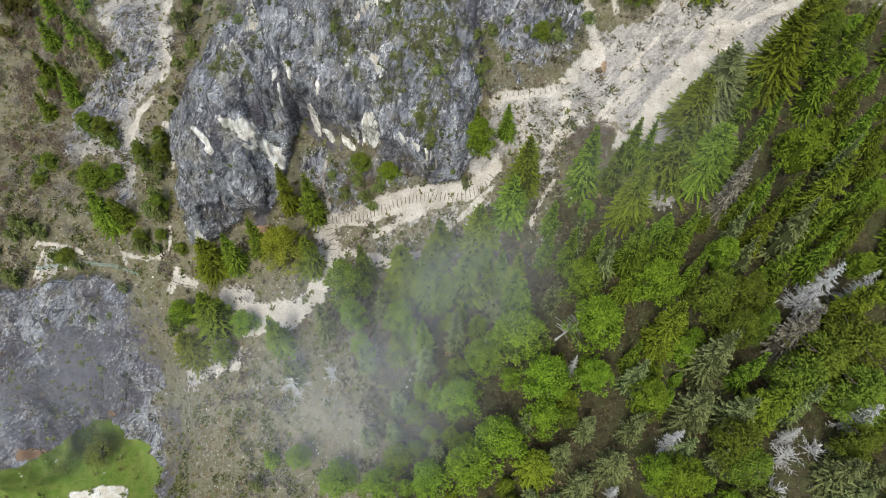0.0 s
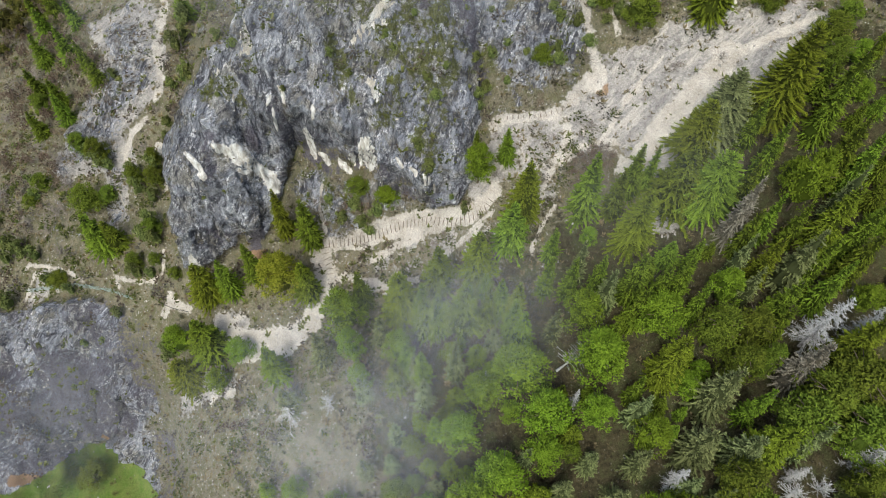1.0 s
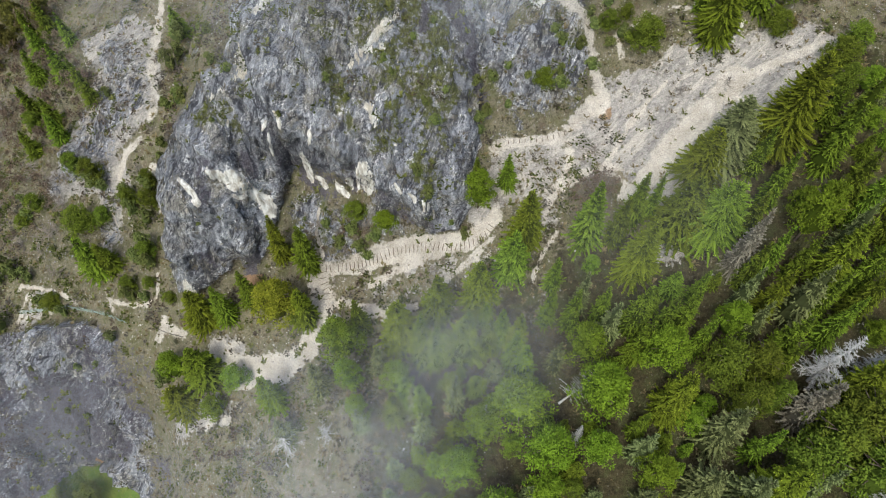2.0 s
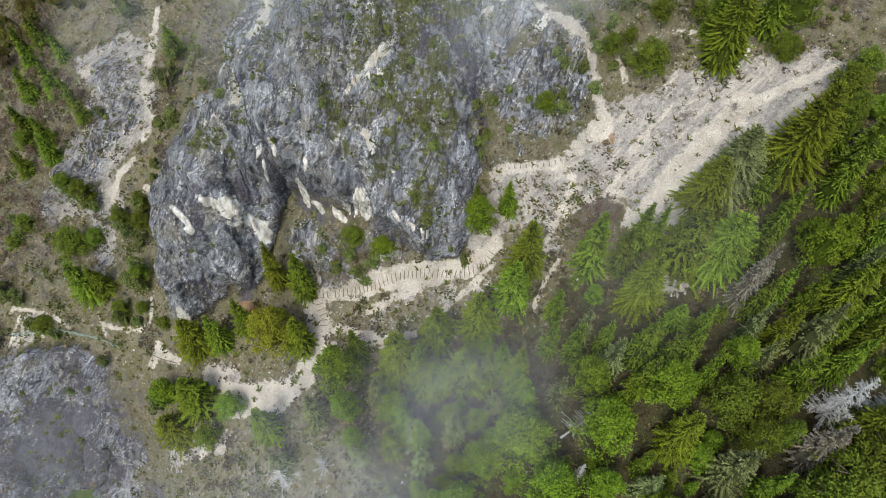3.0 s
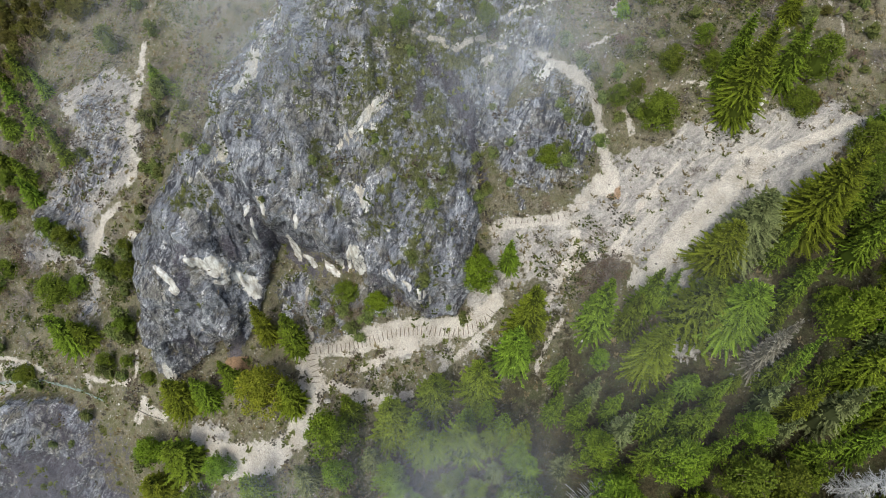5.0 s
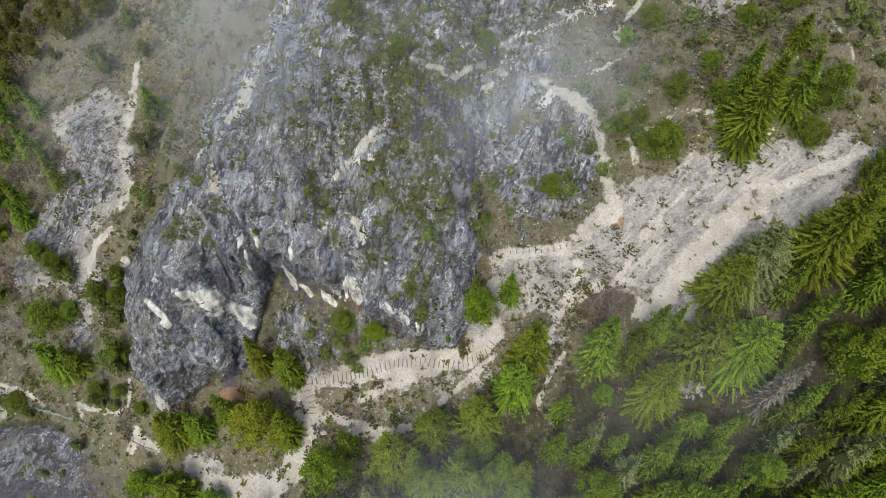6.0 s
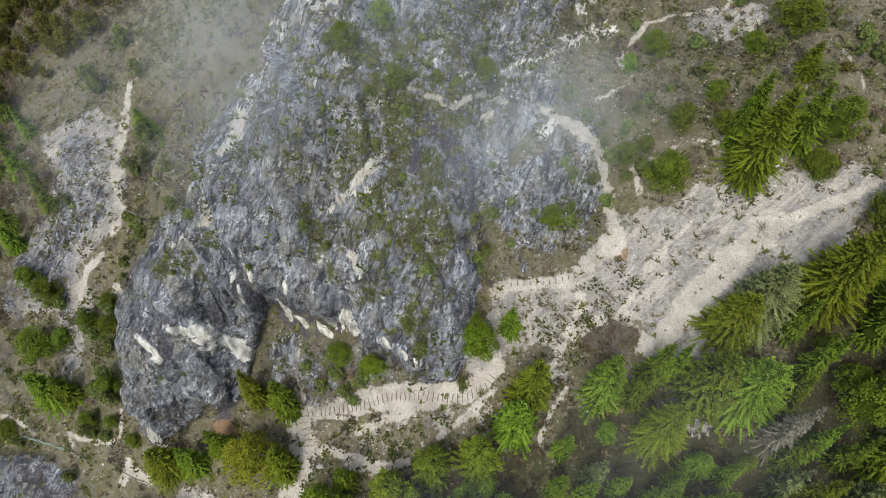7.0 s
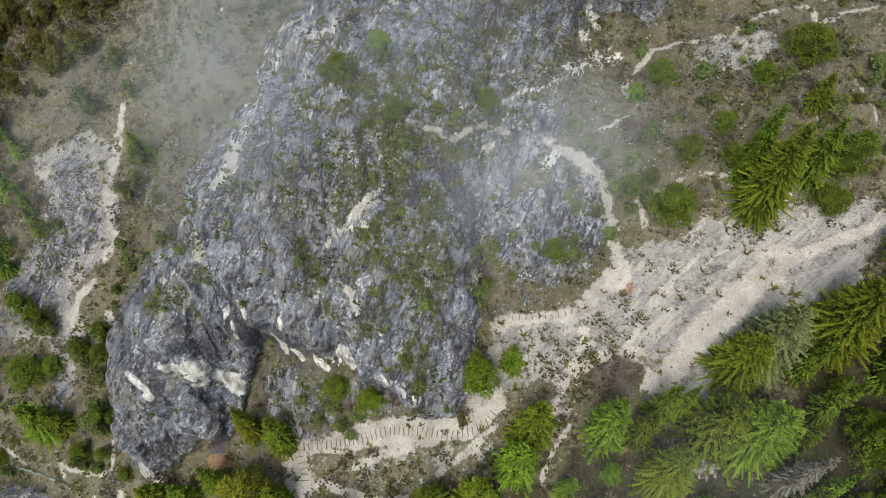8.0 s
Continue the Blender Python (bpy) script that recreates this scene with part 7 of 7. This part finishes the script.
GREEN_SHRUBS, MIXED, BARE = ("shrub0", "shrub1", "shrub2"), ("shrub0", "shrub1", "brown_shrub0", "brown_shrub1", "bare_shrub0"), ("bare_shrub0", "brown_shrub0", "brown_shrub1")
thicket(31, [(-72, 50), (-40, 48), (-38, 60), (-52, 70), (-56, 90), (-72, 96)], 36, GREEN_SHRUBS, 0.9, 2.6)
thicket(32, [(-72, 84), (-60, 88), (-55, 91.5), (-46, 96.5), (-39.5, 103), (-39, 117), (-72, 117)], 150, ("far_leafy0", "far_leafy1", "far_leafy0", "brown_shrub0"), 2.2, 4.6, 1.2)
thicket(33, [(-36, 54), (-31, 56), (-26, 66), (-20, 84), (-18, 110), (-38, 112), (-37, 80)], 40, MIXED, 0.8, 2.2)
thicket(34, [(10, 60), (22, 62), (46, 60), (46, 84), (10, 72)], 110, MIXED, 1.0, 3.0)
thicket(44, [(-72, 50), (-60, 52), (-50, 60), (-48, 76), (-54, 88), (-72, 88)], 130, ("brown_shrub0", "brown_shrub1"), 1.6, 3.6, 0.9)
thicket(37, [(-19, 46), (-4, 46), (-6, 49), (-16, 52)], 22, MIXED, 0.8, 1.9)
thicket(39, [(-14, 40), (2, 41), (5, 44), (-13, 44)], 14, BARE, 0.4, 1.1)
thicket(40, [(34, 58), (46, 57), (46, 70), (32, 70)], 30, ("shrub0", "shrub1", "far_leafy0", "bare_shrub1"), 0.8, 2.6, 0.8)
thicket(43, [(13, 46), (17, 45), (20, 48), (18, 50), (14, 49)], 40, BARE, 1.2, 2.6)

# ---- loose stones, turf and tussocks, too many to count ----
def scattered(seed, count, weight, lo=(-73, 1), hi=(49, 116)):
    """Points spread over the land by how much of some surfaces lies there."""
    r = np.random.default_rng(seed)
    x, y = r.uniform(lo[0], hi[0], count), r.uniform(lo[1], hi[1], count)
    at, masks = relief(x, y)
    keep = r.random(count) < weight(masks, at)
    return at[keep], r


def stones(seed, count, weight, small, large, material, label):
    at, r = scattered(seed, count, weight)
    base = np.array([(1, 0, 0), (-1, 0, 0), (0, 1, 0), (0, -1, 0), (0, 0, 1), (0, 0, -0.6)], float)
    tri = np.array([(0, 2, 4), (2, 1, 4), (1, 3, 4), (3, 0, 4), (2, 0, 5), (1, 2, 5), (3, 1, 5), (0, 3, 5)])
    k = len(at)
    size = small + (large - small) * r.random(k) ** 4
    turn = r.uniform(0, 6.28, k)
    v = base[None] * (0.6 + 0.8 * r.random((k, 6, 3))) * size[:, None, None] * np.array([1.2, 0.9, 0.65])
    c, s = np.cos(turn)[:, None], np.sin(turn)[:, None]
    v = np.stack([v[..., 0] * c - v[..., 1] * s, v[..., 0] * s + v[..., 1] * c, v[..., 2]], -1) + at[:, None]
    faces = (tri[None] + 6 * np.arange(k)[:, None, None]).reshape(-1, 3)
    ob = new("loose_stones", mesh_of("loose_stones", v.reshape(-1, 3).tolist(), faces.tolist(), material))
    tagged(ob, label, "stones", kind="stuff")


def tufts(name, seed, count, weight, blades, small, large, material, label):
    at, r = scattered(seed, count, weight)
    k = len(at)
    size = small + (large - small) * r.random((k, 1)) ** 2
    az = r.uniform(0, 6.28, (k, blades))
    up = r.uniform(0.25, 1.0, (k, blades))
    way = np.stack([np.cos(az), np.sin(az), up], -1) * (size * r.uniform(0.6, 1.2, (k, blades)))[..., None]
    side = np.stack([-np.sin(az), np.cos(az), 0 * az], -1) * (size * 0.22)[..., None]
    root = at[:, None] + way * 0.05
    v = np.stack([root, root + way * 0.5 - side, root + way, root + way * 0.5 + side], 2).reshape(-1, 3)
    n = np.arange(k * blades)[:, None] * 4
    faces = np.concatenate([n + [0, 1, 2], n + [0, 2, 3]]).tolist()
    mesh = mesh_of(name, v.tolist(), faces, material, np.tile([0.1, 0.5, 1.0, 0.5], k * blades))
    tagged(new(name, mesh), label, "grass", kind="stuff")


def pebble_material():
    n = Nodes("loose_limestone")
    return n.done(n.mix(n.island(), (0.16, 0.15, 0.135), (0.55, 0.52, 0.48)), 0.9)


PEBBLES = pebble_material()
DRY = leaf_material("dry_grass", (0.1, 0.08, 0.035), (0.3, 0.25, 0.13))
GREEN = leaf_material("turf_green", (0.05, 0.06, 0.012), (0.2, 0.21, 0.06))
stones(1, 80000, lambda m, p: 0.28 * m["scree"] + 0.1 * m["sand"] + 0.05 * m["turf"] + 0.025 * m["rock"], 0.04, 0.2, PEBBLES, "loose pale limestone chips on scree and paths")
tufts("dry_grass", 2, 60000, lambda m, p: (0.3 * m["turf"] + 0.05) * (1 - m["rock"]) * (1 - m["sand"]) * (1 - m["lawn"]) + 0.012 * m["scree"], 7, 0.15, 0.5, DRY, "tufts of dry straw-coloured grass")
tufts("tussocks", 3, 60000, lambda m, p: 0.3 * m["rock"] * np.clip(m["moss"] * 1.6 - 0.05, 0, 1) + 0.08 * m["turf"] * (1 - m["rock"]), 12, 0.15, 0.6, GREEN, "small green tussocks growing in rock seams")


def undergrowth(seed, count, sprays, label):
    """Low scrub over the open slopes, in patches: green, brown and grey bushes."""
    patch = lambda p: smooth(-0.25, 0.5, rough(p[:, 0], p[:, 1], p[:, 2] * 0, 7.0, 3, 81))
    open_land = lambda p: 1 - smooth(-1, 1, 1.0 * (p[:, 0] - 0.9 * (p[:, 1] - 30))) * smooth(57, 55, p[:, 1])
    at, r = scattered(seed, count, lambda m, p: (0.75 * m["turf"] * (1 - 0.6 * m["rock"]) + 0.012 * m["scree"] + 0.3 * np.clip(m["moss"] - 0.15, 0, 1)) * (1 - m["sand"]) * (1 - m["lawn"]) * (0.2 + 0.8 * patch(p)) * open_land(p))
    k = len(at)
    wide = 0.24 + 0.85 * r.random(k) ** 2.2
    tone = np.clip(r.random(k) * 0.95 + 0.05 + 0.35 * rough(at[:, 0], at[:, 1], at[:, 2] * 0, 9.0, 2, 55), 0, 1)
    d = r.normal(size=(k, sprays, 3))
    d[..., 2] = np.abs(d[..., 2])
    d /= np.linalg.norm(d, axis=-1, keepdims=True)
    far = r.uniform(0.35, 1.0, (k, sprays, 1)) ** 0.6 * (0.75 + 0.5 * r.random((k, sprays, 1)) ** 3)
    root = at[:, None] + d * far * wide[:, None, None] * np.array([1, 1, 0.75])
    way = d + r.normal(size=d.shape) * 0.5
    way *= (0.14 + 0.2 * wide)[:, None, None] / np.linalg.norm(way, axis=-1, keepdims=True)
    side = np.cross(way, r.normal(size=d.shape)) * 0.0 + np.cross(way, np.array([0.3, 0.2, 1.0])) * 0.5
    v = np.stack([root, root + way * 0.5 - side, root + way, root + way * 0.5 + side], 2).reshape(-1, 3)
    n = np.arange(k * sprays)[:, None] * 4
    faces = np.concatenate([n + [0, 1, 2], n + [0, 2, 3]]).tolist()
    # shade coloured in: bushes dark inside and low, lighter on top
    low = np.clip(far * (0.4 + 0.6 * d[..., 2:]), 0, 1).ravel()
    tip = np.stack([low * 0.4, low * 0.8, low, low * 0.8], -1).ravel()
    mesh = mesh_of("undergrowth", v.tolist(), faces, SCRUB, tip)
    mesh.attributes.new("tone", "FLOAT", "POINT").data.foreach_set("value", np.repeat(tone, sprays * 4).astype(np.float32))
    tagged(new("undergrowth", mesh), label, "undergrowth", kind="stuff")


def scrub_material():
    n = Nodes("scrub")
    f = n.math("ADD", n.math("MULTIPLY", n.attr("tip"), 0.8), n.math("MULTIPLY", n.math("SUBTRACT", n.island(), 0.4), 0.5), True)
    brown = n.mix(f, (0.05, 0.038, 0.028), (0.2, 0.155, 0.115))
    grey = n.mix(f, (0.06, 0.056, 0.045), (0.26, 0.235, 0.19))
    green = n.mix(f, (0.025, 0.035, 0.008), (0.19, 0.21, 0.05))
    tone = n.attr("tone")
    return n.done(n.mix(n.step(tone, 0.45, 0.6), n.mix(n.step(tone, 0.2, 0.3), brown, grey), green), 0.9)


SCRUB = scrub_material()
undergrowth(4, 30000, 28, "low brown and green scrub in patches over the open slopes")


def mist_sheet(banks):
    """One thin see-through sheet standing in for mist over the hillside, thicker in soft banks."""
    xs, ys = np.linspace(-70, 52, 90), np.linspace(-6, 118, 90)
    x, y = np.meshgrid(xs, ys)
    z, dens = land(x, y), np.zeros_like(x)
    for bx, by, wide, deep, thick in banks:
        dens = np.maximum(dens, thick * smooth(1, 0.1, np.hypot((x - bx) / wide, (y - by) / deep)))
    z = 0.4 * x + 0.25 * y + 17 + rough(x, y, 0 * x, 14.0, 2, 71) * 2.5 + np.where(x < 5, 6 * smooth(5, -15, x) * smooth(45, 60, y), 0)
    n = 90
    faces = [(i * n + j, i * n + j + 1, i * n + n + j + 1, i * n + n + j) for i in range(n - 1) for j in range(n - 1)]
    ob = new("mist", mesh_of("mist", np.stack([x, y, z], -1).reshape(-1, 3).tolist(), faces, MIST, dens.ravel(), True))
    tagged(ob, "thin see-through sheet standing in for mist over the wooded hillside", "mist", kind="stuff")


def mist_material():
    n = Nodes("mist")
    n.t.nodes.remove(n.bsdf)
    # haze painted on the sheet as a part-transparent pale colour
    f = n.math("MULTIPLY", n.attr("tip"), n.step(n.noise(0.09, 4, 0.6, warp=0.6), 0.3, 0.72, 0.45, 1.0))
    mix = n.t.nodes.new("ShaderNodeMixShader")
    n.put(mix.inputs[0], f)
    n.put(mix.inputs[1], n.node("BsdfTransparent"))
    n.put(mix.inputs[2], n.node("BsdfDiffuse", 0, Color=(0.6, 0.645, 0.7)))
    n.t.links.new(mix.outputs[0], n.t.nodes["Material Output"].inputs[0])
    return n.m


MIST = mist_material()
# banks placed and thinned to fit the camera's view
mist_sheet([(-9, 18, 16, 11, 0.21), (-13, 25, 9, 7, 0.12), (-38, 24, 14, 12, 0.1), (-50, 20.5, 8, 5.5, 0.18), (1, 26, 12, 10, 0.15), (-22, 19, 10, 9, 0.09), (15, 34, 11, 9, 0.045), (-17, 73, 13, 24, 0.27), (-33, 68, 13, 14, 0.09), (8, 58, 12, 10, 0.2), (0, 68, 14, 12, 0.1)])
